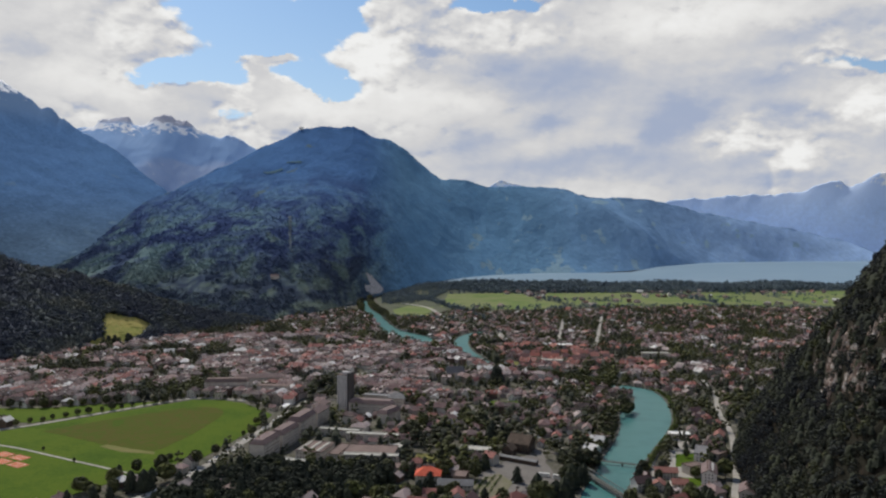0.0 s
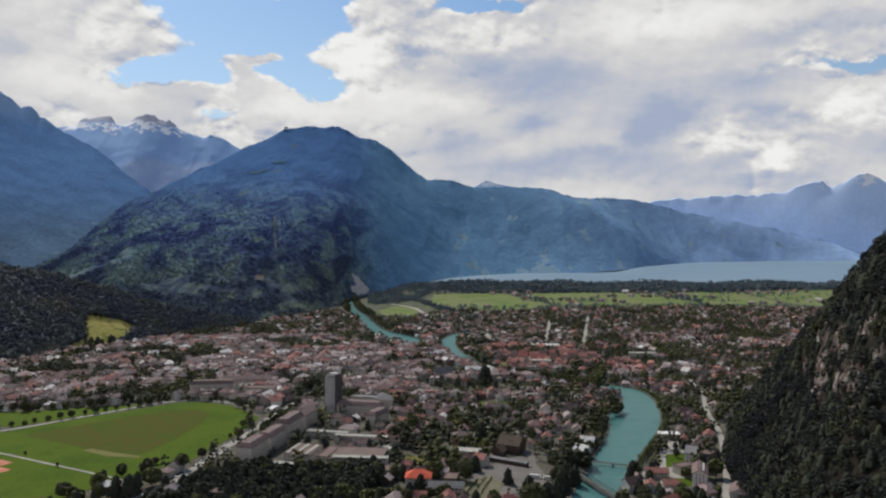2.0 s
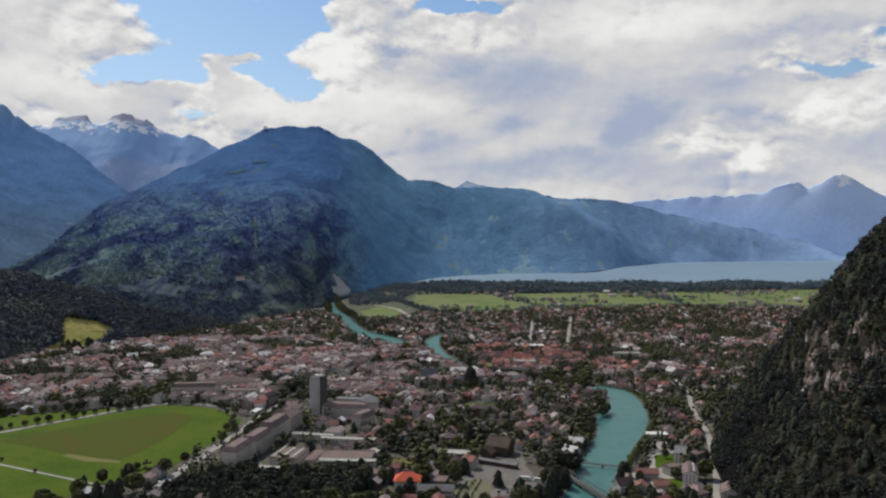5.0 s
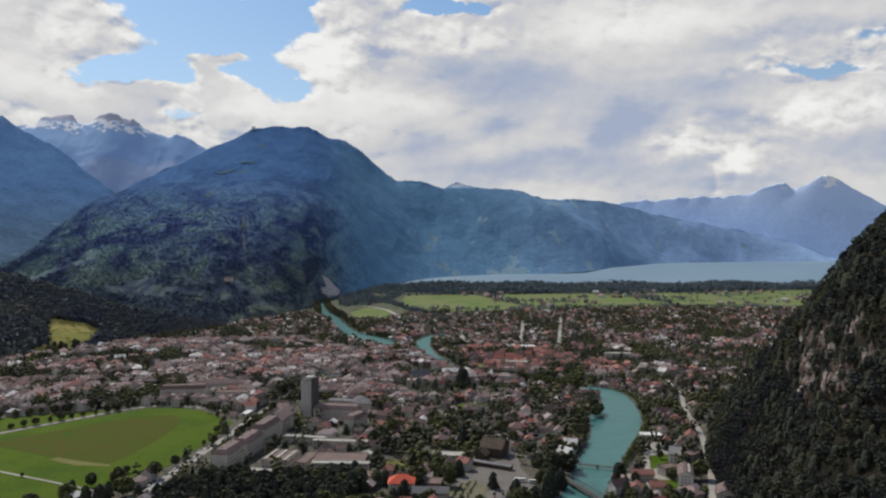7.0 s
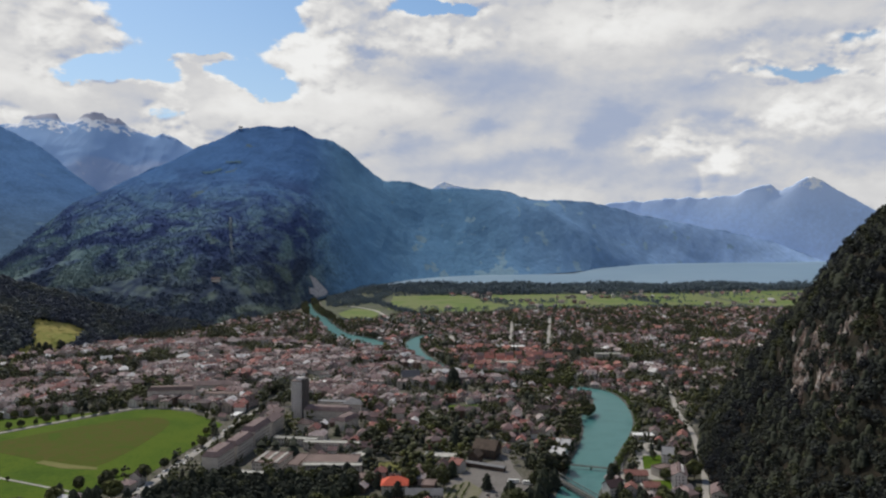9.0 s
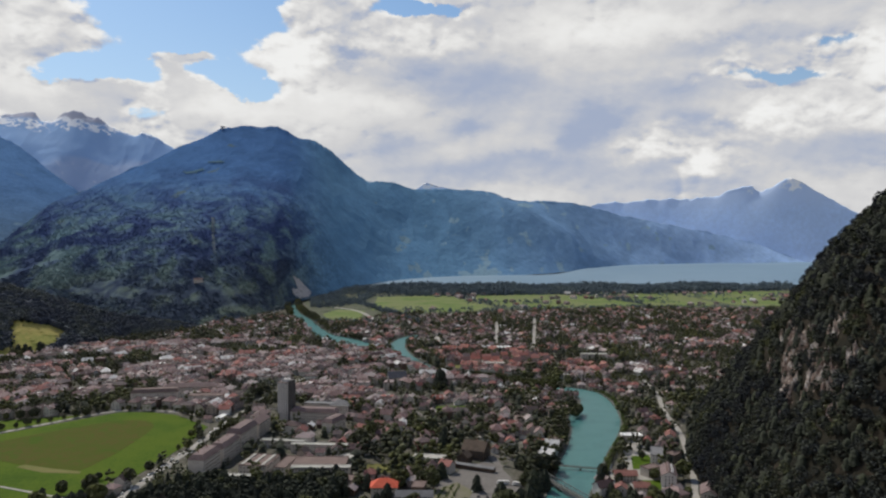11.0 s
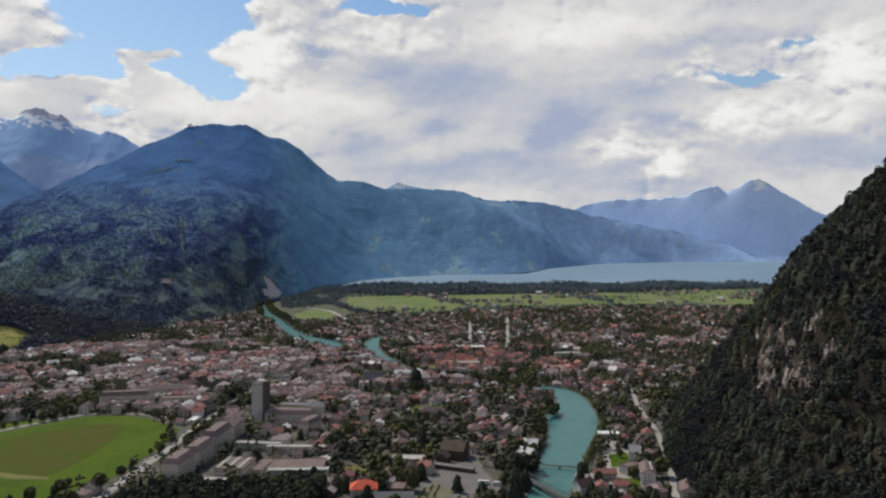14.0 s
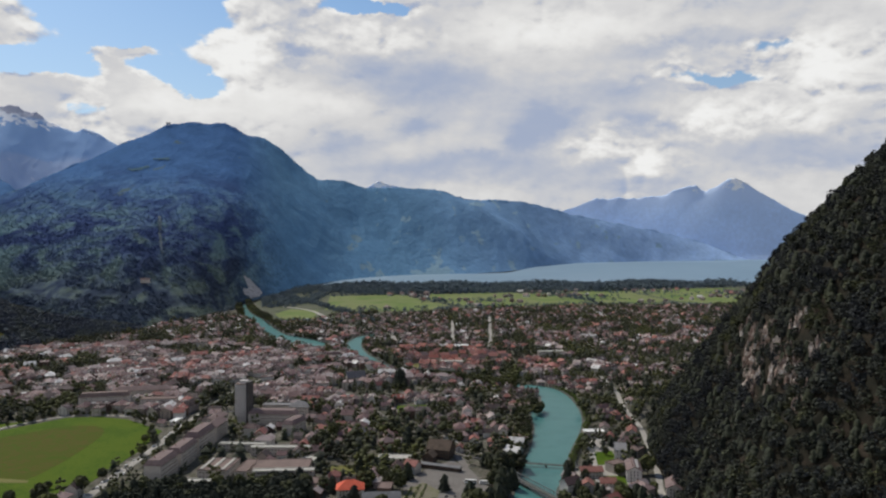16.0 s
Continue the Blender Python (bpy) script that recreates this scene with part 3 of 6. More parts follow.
def smooth_line(line, n=4):
    """A Catmull-Rom curve through the points."""
    p = [line[0], *line, line[-1]]
    out = []
    for i in range(1, len(p) - 2):
        for k in range(n):
            t = k / n
            out.append(tuple(0.5 * (2 * b + (c - a) * t + (2 * a - 5 * b + 4 * c - d) * t * t + (3 * b - a - 3 * c + d) * t ** 3) for a, b, c, d in zip(p[i - 1], p[i], p[i + 1], p[i + 2])))
    out.append(tuple(line[-1]))
    return out


def structure(name, me, label, category):
    return tagged(new(name, me), label, category, kind="structure")


# ---- the ground, to the horizon ----
def ground_height(x, y):
    return np.maximum(0.0, y - 3640.0) * 0.055 - np.clip((y - 3500.0) / 140.0, 0, 1) * 2.0


gx = np.concatenate([np.linspace(-5200, -1400, 20), np.linspace(-1300, 1700, 61), np.linspace(1800, 5200, 18)])
gy = np.concatenate([np.linspace(-1500, 500, 9), np.linspace(600, 3600, 61), np.linspace(3640, 5400, 16)])
GX, GY = np.meshgrid(gx, gy)
GZ = ground_height(GX, GY)
gv = np.stack([GX.ravel(), GY.ravel(), GZ.ravel()], 1)
gw, gh = len(gx), len(gy)
gf = [(r * gw + c, r * gw + c + 1, (r + 1) * gw + c + 1, (r + 1) * gw + c) for r in range(gh - 1) for c in range(gw - 1)]
structure("ground", mesh_of("ground", gv, gf, [MAT["town_ground"]]), "valley floor of gardens, yards, gravel and grass", "ground")


def slab(name, outline, z, mat, label, category, thick=0.5, curve=False):
    """A flat patch with a real edge."""
    pts = smooth_line(list(outline) + [outline[0]], 3)[:-1] if curve else list(outline)
    bm = bmesh.new()
    top = [bm.verts.new((x, y, z)) for x, y in pts]
    face = bm.faces.new(top)
    if face.calc_area() and face.normal.z < 0:
        face.normal_flip()
    low = [bm.verts.new((x, y, z - thick)) for x, y in pts]
    n = len(pts)
    for i in range(n):
        bm.faces.new((top[i], low[i], low[(i + 1) % n], top[(i + 1) % n]))
    bmesh.ops.triangulate(bm, faces=[f for f in bm.faces if len(f.verts) > 4])
    bmesh.ops.recalc_face_normals(bm, faces=bm.faces)
    me = bpy.data.meshes.new(name)
    bm.to_mesh(me)
    bm.free()
    me.materials.append(mat)
    return structure(name, me, label, category)


def ribbon(name, line, width, z, mat, label, category, thick=0.4):
    """A road or path of even width along a line."""
    pts = smooth_line(line, 5)
    bm = bmesh.new()
    rows = []
    for i, (x, y) in enumerate(pts):
        x0, y0 = pts[max(i - 1, 0)]
        x1, y1 = pts[min(i + 1, len(pts) - 1)]
        l = math.hypot(x1 - x0, y1 - y0) or 1.0
        nx, ny = -(y1 - y0) / l * width / 2, (x1 - x0) / l * width / 2
        rows.append([bm.verts.new(p) for p in ((x + nx, y + ny, z), (x - nx, y - ny, z), (x - nx, y - ny, z - thick), (x + nx, y + ny, z - thick))])
    for a, b in zip(rows[:-1], rows[1:]):
        for i in range(4):
            bm.faces.new((a[i], a[(i + 1) % 4], b[(i + 1) % 4], b[i]))
    bmesh.ops.recalc_face_normals(bm, faces=bm.faces)
    me = bpy.data.meshes.new(name)
    bm.to_mesh(me)
    bm.free()
    me.materials.append(mat)
    return structure(name, me, label, category)


# meadow in the town, with its dry middle, path, courts
MEADOW = [(-800, 700), (-800, 815), (-553, 928), (-460, 1020), (-373, 1101), (-330, 1098), (-291, 1078), (-234, 1009), (-243, 923), (-268, 808), (-322, 750), (-352, 700), (-380, 640), (-800, 640)]
DRY = [(-505, 925), (-440, 990), (-400, 1025), (-356, 1053), (-318, 1045), (-303, 1009), (-306, 950), (-315, 890), (-332, 838), (-365, 842), (-395, 862), (-450, 895)]
slab("meadow", MEADOW, 0.35, MAT["grass"], "wide mown green meadow in the middle of the town", "meadow")
slab("dry_meadow_patch", DRY, 0.47, MAT["dry_grass"], "brownish unmown patch in the middle of the meadow", "meadow", 0.1, True)
slab("mown_strip", [(-396, 866), (-360, 848), (-328, 836), (-326, 828), (-366, 836), (-402, 858)], 0.55, MAT["mown"], "pale freshly mown strip along the dry patch", "meadow", 0.1)
slab("upper_meadow", [(-820, 960), (-640, 985), (-540, 965), (-470, 1030), (-400, 1092), (-480, 1075), (-560, 1050), (-700, 1040), (-820, 1030)], 0.33, MAT["grass"], "narrow strip of lawn beyond the avenue", "meadow")
ribbon("footpath", [(-640, 900), (-516, 861), (-420, 812), (-325, 761), (-300, 748)], 3.2, 0.62, MAT["paving"], "pale gravel footpath across the meadow", "path")
ribbon("avenue", [(-900, 800), (-700, 872), (-558, 935), (-465, 1026), (-378, 1108), (-300, 1096), (-240, 1060)], 7.0, 0.6, MAT["paving"], "pale avenue along the far side of the meadow", "road")
ribbon("main_street", [(-330, 595), (-290, 684), (-264, 732), (-249, 824), (-228, 933), (-216, 1015), (-199, 1094), (-180, 1190), (-140, 1317), (-60, 1436)], 9.0, 0.55, MAT["paving"], "broad pale main street beside the meadow with parked cars", "road")
for cx, cy, cr in ((-470, 815, -0.5), (-494, 827, -0.5), (-458, 790, -0.5), (-482, 802, -0.5), (-506, 814, -0.5)):
    court = tagged(new("tennis_court"), "orange-red clay tennis court beside the meadow", "tennis court", "tennis courts")
    court.matrix_basis = pose(cx, cy, 0.38, 0, 0, math.degrees(cr))
    part("court_surface", boxes((-11, -6.4, 0, 11, 6.4, 0.2)), MAT["clay"], court)
    for a, b, c, d in ((-9, -4.3, 9, -4.05), (-9, 4.05, 9, 4.3), (-9, -4.3, -8.75, 4.3), (8.75, -4.3, 9, 4.3), (-0.12, -4.3, 0.12, 4.3)):
        part("court_line", boxes((a, b, 0.2, c, d, 0.25)), MAT["line"], court)

# rivers
BANK_L = [(95, 585), (132, 703), (160, 771), (177, 817), (200, 870), (226, 943), (244, 1017), (272, 1064), (290, 1131), (275, 1185), (190, 1265), (98, 1338), (72, 1393), (55, 1440), (40, 1505), (28, 1594), (24, 1693), (39, 1775), (61, 1824), (98, 1865)]
BANK_R = [(140, 585), (175, 701), (190, 734), (214, 786), (242, 845), (278, 914), (306, 982), (324, 1054), (333, 1124), (326, 1172), (292, 1208), (206, 1284), (114, 1356), (92, 1418), (78, 1484), (63, 1563), (57, 1675), (68, 1755), (82, 1793), (104, 1823)]
CANAL_L = [(-300, 2760), (-278, 2560), (-250, 2354), (-196, 2084), (-163, 1903), (-130, 1755), (-95, 1704), (-52, 1643), (-20, 1595)]
CANAL_R = [(-285, 2770), (-262, 2570), (-230, 2388), (-178, 2190), (-146, 2020), (-110, 1885), (-82, 1840), (-42, 1777), (-9, 1711)]


def river(name, left, right, label):
    a, b = smooth_line(left, 5), smooth_line(right, 5)
    bm = bmesh.new()
    va, vb = [bm.verts.new((x, y, 0.25)) for x, y in a], [bm.verts.new((x, y, 0.25)) for x, y in b]
    for i in range(len(a) - 1):
        bm.faces.new((va[i], vb[i], vb[i + 1], va[i + 1]))
    bmesh.ops.recalc_face_normals(bm, faces=bm.faces)
    if sum(f.normal.z for f in bm.faces) < 0:
        bmesh.ops.reverse_faces(bm, faces=bm.faces)
    me = bpy.data.meshes.new(name)
    bm.to_mesh(me)
    bm.free()
    me.materials.append(MAT["river"])
    structure(name, me, label, "river")
    for side in (left, right):
        ribbon("embankment", side, 2.4, 1.1, MAT["stone"], "low stone embankment wall along the river", "embankment", 1.3)


river("river", BANK_L, BANK_R, "turquoise glacial river bending through the town")
river("canal", CANAL_L, CANAL_R, "turquoise canal leading to the lake")
RIVER_POLY = smooth_line(BANK_L, 3) + smooth_line(BANK_R, 3)[::-1]
CANAL_POLY = CANAL_L + CANAL_R[::-1]

# roads
ROADS = [
    ([(250, 595), (276, 694), (297, 744), (332, 839), (360, 922), (376, 993), (392, 1052), (420, 1141), (440, 1250)], 6.5, "paving", "pale road along the foot of the wooded slope"),
    ([(64, 684), (86, 734), (104, 784), (109, 823), (102, 859), (82, 913), (60, 977), (40, 1052), (10, 1141), (-20, 1240)], 8.0, "asphalt", "grey street through the houses"),
    ([(102, 859), (150, 806), (163, 800)], 4.0, "asphalt", "short lane to the footbridge"),
    ([(262, 1672), (284, 1795), (314, 1955), (345, 2122)], 8.0, "paving", "pale straight street between houses"),
    ([(328, 1590), (364, 1740), (418, 1968), (471, 2191)], 8.0, "paving", "pale straight street between houses"),
    ([(-60, 1436), (20, 1386), (95, 1356), (200, 1386), (330, 1436), (480, 1505), (640, 1624)], 8.0, "asphalt", "street leading over the river to the old town"),
    ([(-700, 1336), (-560, 1406), (-420, 1505), (-300, 1584), (-180, 1624), (-60, 1584)], 7.0, "asphalt", "street at the edge of the town"),
    ([(-199, 1094), (-100, 1111), (0, 1141), (110, 1180), (200, 1220)], 7.0, "asphalt", "cross street between houses"),
    ([(-150, 2620), (-57, 2475), (-1, 2222), (60, 2015), (114, 1897), (140, 1812), (133, 1699)], 13.0, "paving", "pale road along the row of dark trees"),
    ([(-420, 2201), (-330, 2448), (-290, 2714), (-270, 3010), (-120, 3306), (60, 3474)], 9.0, "paving", "pale valley road towards the lake"),
    ([(-520, 1220), (-470, 1336), (-450, 1485), (-400, 1634)], 7.0, "paving", "pale street climbing through the houses"),
    ([(84, 985), (110, 916), (126, 874), (140, 837), (144, 775)], 4.0, "paving", "pale straight railway line leading to the bridge"),
    ([(190, 635), (222, 779), (262, 873), (298, 952), (326, 1022)], 3.0, "paving", "riverside path lined with trees"),
]
for line, width, mat, label in ROADS:
    ribbon("road", line, width, 0.5, MAT[mat], label, "road")
slab("car_park", [(20, 684), (40, 764), (70, 806), (100, 828), (112, 794), (118, 734), (128, 684)], 0.42, MAT["asphalt"], "grey asphalt station yard with parked coaches", "car park")
slab("sports_pitch", [(15, 694), (34, 739), (58, 762), (70, 734), (56, 694)], 0.6, MAT["pitch"], "sandy grey pitch with worn grass", "pitch")
slab("riverside_lawn", [(248, 784), (262, 828), (284, 831), (272, 784)], 0.5, MAT["grass"], "bright green lawn between apartment houses", "lawn")
slab("riverside_lawn", [(224, 714), (236, 750), (262, 746), (250, 710)], 0.5, MAT["grass"], "bright green lawn between apartment houses", "lawn")
slab("garden_lawn", [(62, 1056), (70, 1091), (112, 1091), (104, 1056)], 0.5, MAT["grass"], "green garden lawn among houses", "lawn")
slab("garden_lawn", [(-62, 709), (-60, 729), (-22, 722), (-28, 702)], 0.5, MAT["mown"], "yellowish garden lawn among trees", "lawn")
slab("garden_lawn", [(-34, 802), (-30, 831), (-4, 829), (-6, 800)], 0.5, MAT["mown"], "yellowish garden lawn among trees", "lawn")
slab("garden_lawn", [(10, 839), (12, 859), (48, 861), (44, 837)], 0.5, MAT["mown"], "yellowish garden lawn among trees", "lawn")
slab("garden_lawn", [(100, 1386), (112, 1426), (190, 1440), (180, 1398)], 0.5, MAT["mown"], "yellowish lawn by the river", "lawn")

slab("yard", [(214, 690), (236, 768), (262, 850), (292, 905), (318, 900), (300, 830), (270, 745), (250, 690)], 0.30, MAT["paving"], "pale paved yards and paths between the apartment houses", "yard", 0.3)
# fields between the town and the lake
slab("valley_grass", [(-165, 2090), (-190, 2235), (-214, 2478), (-262, 2869), (-286, 3079), (-200, 3350), (700, 3480), (1900, 3250), (2300, 2500), (1500, 2080), (600, 2150), (100, 2110)], 0.25, MAT["valley_grass"], "rough grass and gardens between the town and the lake", "grass")
FIELDS = [
    ([(-10, 2480), (20, 3020), (300, 3080), (420, 2560), (330, 2430), (160, 2400)], "broad green field beyond the town"),
    ([(440, 2560), (330, 3080), (900, 3120), (960, 2600), (820, 2480), (600, 2500)], "green field with a few farmhouses"),
    ([(980, 2580), (920, 3120), (1300, 3100), (1260, 2640), (1120, 2460)], "green field with a few farmhouses"),
    ([(1280, 2560), (1320, 3140), (1820, 3160), (2100, 2800), (1700, 2420), (1440, 2400)], "low green hill of fields"),
    ([(-164, 2386), (-119, 2530), (-31, 2467), (-45, 2240), (-131, 2160)], "green field beside the canal"),
]
for outline, label in FIELDS:
    slab("field", outline, 0.4, MAT["field"], label, "field", 0.5)


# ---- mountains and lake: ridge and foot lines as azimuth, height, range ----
def sheet_grid(ridge, foot, nu, nv, power, back=260.0, drop=260.0, ease=1.0):
    """Rows of points from the foot line up to the ridge, then a back slope."""
    a0, a1 = ridge[0][0], ridge[-1][0]
    az_ = np.linspace(a0, a1, nu)
    ra, rz, rr = (np.array(c, float) for c in zip(*ridge))
    fa, fz, fr = (np.array(c, float) for c in zip(*foot))
    top, topr = np.interp(az_, ra, rz), np.interp(az_, ra, rr)
    low, lowr = np.interp(az_, fa, fz), np.interp(az_, fa, fr)
    # the foot and the depth run in soft bends
    half = max(nu // 10, 2)
    soft_bell = np.hanning(2 * half + 1)
    soft_bell = soft_bell / soft_bell.sum()
    lowr, topr, low = (np.convolve(np.pad(c_, half, mode="edge"), soft_bell, mode="valid") for c_ in (lowr, topr, low))
    top = 250 + (top - 250) * topr / np.interp(az_, ra, rr)
    v = np.linspace(0, 1, nv)[:, None]
    # spurs slant as they come down
    slant = (1.0 if ease == 1.0 else 0.0) * (1 - v) * 2.2 * np.clip((a1 - az_) / 6.0, 0, 1) * np.clip((az_ - a0) / 6.0, 0, 1)
    R = lowr + (topr - lowr) * v
    # lower down the slope the jags of the ridge fade out
    width = max(nu // 9, 3)
    pad = np.pad(top, width, mode="edge")
    bell = np.hanning(2 * width + 1)
    soft_top = np.convolve(pad, bell / bell.sum(), mode="valid")
    blend = 1 - ease * (1 - v ** 9)
    both = np.interp(az_ + slant, az_, soft_top) * (1 - blend) + np.interp(az_ + slant, az_, top) * blend
    Z = low + (both - low) * v ** power
    k = 4
    vb = np.linspace(1 / k, 1, k)[:, None]
    R = np.concatenate([R, topr + back * vb])
    Z = np.concatenate([Z, top - drop * vb])
    A = np.radians(np.broadcast_to(az_, R.shape))
    V = np.concatenate([v, 1 + vb])
    return A, R, Z, np.broadcast_to(V, R.shape)


def mountain(name, ridge, foot, nu, nv, mat, label, power=1.0, amp=60.0, cell=420.0, crest=3.0, seed=0, canopy=0.0, ease=1.0):
    """A flank with gullies and spurs that run down from the ridge."""
    A, R, Z, V = sheet_grid(ridge, foot, nu, nv, power, ease=ease)
    env = np.clip(np.sin(np.clip(V, 0, 1) * math.pi), 0, 1) ** 0.7
    arc = A * R
    warp = 90 * fbm(arc / 600, R / 600, 3, seed + 40)
    gully = fbm((arc + warp) / cell, R / (cell * 2.6), 5, seed, True)
    rough = fbm(arc / (cell * 0.3), R / (cell * 0.3), 5, seed + 9)
    broad = fbm((arc + 0.8 * R + 2 * warp) / (cell * 1.9), R / (cell * 3.0), 3, seed + 77, True)
    slim = np.clip((np.interp(np.degrees(A), [q[0] for q in ridge], [q[1] for q in ridge]) - np.interp(np.degrees(A), [q[0] for q in foot], [q[1] for q in foot])) / 260.0, 0, 1)
    env = env * slim
    Z = Z + env * amp * (gully * 0.7 + rough * 0.22 + broad * 0.8)
    R = R + env * amp * 0.6 * fbm(arc / cell, Z / cell, 4, seed + 21)
    Z = Z + np.where(V >= 0.97, crest * fbm(arc / 45, R * 0, 4, seed + 5), 0.0)
    if canopy:
        Z = Z + canopy * (value_noise(arc / 16, R / 16, seed + 60) + 0.7 * value_noise(arc / 37, R / 37, seed + 61) - 0.85)
    # fitted to the view: nothing shows above the ridge line from camera height
    ra, rz, rr_ = (np.array(c, float) for c in zip(*ridge))
    edge = 250 + (np.interp(np.degrees(A), ra, rz) - 250) * R / np.interp(np.degrees(A), ra, rr_)
    fa, fz, _ = (np.array(c, float) for c in zip(*foot))
    tall = np.clip((np.interp(np.degrees(A), ra, rz) - np.interp(np.degrees(A), fa, fz)) / 200.0, 0, 1)
    Z = np.where(V < 0.97, np.minimum(Z, edge - tall * (4 + 30 * (1 - V))), Z)
    X, Y = R * np.sin(A), R * np.cos(A)
    n, k = X.shape[1], X.shape[0]
    verts = np.stack([X.ravel(), Y.ravel(), Z.ravel()], 1)
    i = (np.arange(k - 1)[:, None] * n + np.arange(n - 1)[None, :]).ravel()
    tris = np.concatenate([np.stack([i, i + 1, i + n + 1], 1), np.stack([i, i + n + 1, i + n], 1)])
    structure(name, tri_mesh(name, verts, tris, [mat], smooth=True), label, "mountain")
    return X, Y, Z, V


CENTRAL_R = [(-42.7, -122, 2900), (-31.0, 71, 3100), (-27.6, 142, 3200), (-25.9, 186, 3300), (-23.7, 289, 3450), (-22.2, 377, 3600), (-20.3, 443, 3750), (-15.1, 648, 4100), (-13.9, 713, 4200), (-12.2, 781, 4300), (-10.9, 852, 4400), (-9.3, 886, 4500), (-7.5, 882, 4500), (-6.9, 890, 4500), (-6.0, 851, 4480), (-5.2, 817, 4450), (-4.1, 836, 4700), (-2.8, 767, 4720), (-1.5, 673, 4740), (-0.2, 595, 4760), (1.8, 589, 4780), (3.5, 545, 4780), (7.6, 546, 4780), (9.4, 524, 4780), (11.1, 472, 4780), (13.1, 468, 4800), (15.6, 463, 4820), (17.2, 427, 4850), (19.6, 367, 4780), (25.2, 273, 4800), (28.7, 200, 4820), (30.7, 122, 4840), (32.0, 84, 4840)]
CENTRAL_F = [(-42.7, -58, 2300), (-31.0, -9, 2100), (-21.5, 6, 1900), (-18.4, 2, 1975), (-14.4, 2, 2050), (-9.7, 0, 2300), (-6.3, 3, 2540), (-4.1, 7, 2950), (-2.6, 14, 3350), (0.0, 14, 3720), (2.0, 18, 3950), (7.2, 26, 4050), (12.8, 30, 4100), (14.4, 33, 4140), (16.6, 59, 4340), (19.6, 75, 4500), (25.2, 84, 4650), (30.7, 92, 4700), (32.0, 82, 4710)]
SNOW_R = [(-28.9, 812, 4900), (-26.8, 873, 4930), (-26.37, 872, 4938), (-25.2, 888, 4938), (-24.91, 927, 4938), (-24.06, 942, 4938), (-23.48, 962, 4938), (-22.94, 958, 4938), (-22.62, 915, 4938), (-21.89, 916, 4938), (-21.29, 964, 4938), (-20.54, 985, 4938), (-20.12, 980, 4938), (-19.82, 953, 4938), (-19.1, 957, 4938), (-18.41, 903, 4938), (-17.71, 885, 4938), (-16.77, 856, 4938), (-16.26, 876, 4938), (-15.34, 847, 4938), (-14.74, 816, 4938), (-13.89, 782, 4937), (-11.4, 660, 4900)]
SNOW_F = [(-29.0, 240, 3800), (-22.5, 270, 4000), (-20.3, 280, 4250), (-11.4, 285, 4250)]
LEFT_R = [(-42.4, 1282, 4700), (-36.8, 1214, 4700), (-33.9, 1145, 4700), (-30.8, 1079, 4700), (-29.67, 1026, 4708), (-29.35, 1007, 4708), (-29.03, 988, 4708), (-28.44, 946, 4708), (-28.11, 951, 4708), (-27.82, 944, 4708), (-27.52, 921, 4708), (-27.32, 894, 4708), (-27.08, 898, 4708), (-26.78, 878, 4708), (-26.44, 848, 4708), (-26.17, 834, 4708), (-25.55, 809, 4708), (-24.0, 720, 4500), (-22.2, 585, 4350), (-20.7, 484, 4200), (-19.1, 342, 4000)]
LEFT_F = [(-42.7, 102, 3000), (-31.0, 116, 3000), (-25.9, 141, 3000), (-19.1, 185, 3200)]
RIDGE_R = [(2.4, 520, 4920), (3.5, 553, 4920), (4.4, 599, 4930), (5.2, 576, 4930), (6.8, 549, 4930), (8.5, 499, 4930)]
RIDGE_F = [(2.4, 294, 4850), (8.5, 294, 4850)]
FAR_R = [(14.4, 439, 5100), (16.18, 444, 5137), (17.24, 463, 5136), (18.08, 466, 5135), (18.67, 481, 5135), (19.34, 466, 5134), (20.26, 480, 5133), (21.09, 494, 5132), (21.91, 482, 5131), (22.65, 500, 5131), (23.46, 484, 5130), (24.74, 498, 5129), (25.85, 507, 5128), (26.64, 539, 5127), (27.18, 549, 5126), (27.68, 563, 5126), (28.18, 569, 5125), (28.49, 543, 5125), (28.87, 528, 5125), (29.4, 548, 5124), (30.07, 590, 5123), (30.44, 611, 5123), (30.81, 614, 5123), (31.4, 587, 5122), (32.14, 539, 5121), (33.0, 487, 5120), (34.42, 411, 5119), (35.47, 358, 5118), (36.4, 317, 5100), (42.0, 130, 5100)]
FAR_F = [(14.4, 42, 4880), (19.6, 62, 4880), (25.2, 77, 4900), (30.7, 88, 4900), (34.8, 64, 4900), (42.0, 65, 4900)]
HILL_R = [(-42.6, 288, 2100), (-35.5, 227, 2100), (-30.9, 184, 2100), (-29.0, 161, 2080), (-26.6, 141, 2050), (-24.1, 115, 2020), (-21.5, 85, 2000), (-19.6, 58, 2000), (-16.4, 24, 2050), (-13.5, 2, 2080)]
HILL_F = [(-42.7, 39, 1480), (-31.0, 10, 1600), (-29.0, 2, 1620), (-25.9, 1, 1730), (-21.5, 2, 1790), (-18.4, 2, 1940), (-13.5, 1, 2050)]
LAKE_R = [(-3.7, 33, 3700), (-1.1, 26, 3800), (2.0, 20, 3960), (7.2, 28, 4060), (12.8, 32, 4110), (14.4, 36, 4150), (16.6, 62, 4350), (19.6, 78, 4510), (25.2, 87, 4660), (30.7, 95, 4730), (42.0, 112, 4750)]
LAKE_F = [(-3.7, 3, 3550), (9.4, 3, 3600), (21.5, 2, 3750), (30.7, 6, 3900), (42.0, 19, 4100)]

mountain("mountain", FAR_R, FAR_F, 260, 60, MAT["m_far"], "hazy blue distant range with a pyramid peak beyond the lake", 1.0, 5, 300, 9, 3)
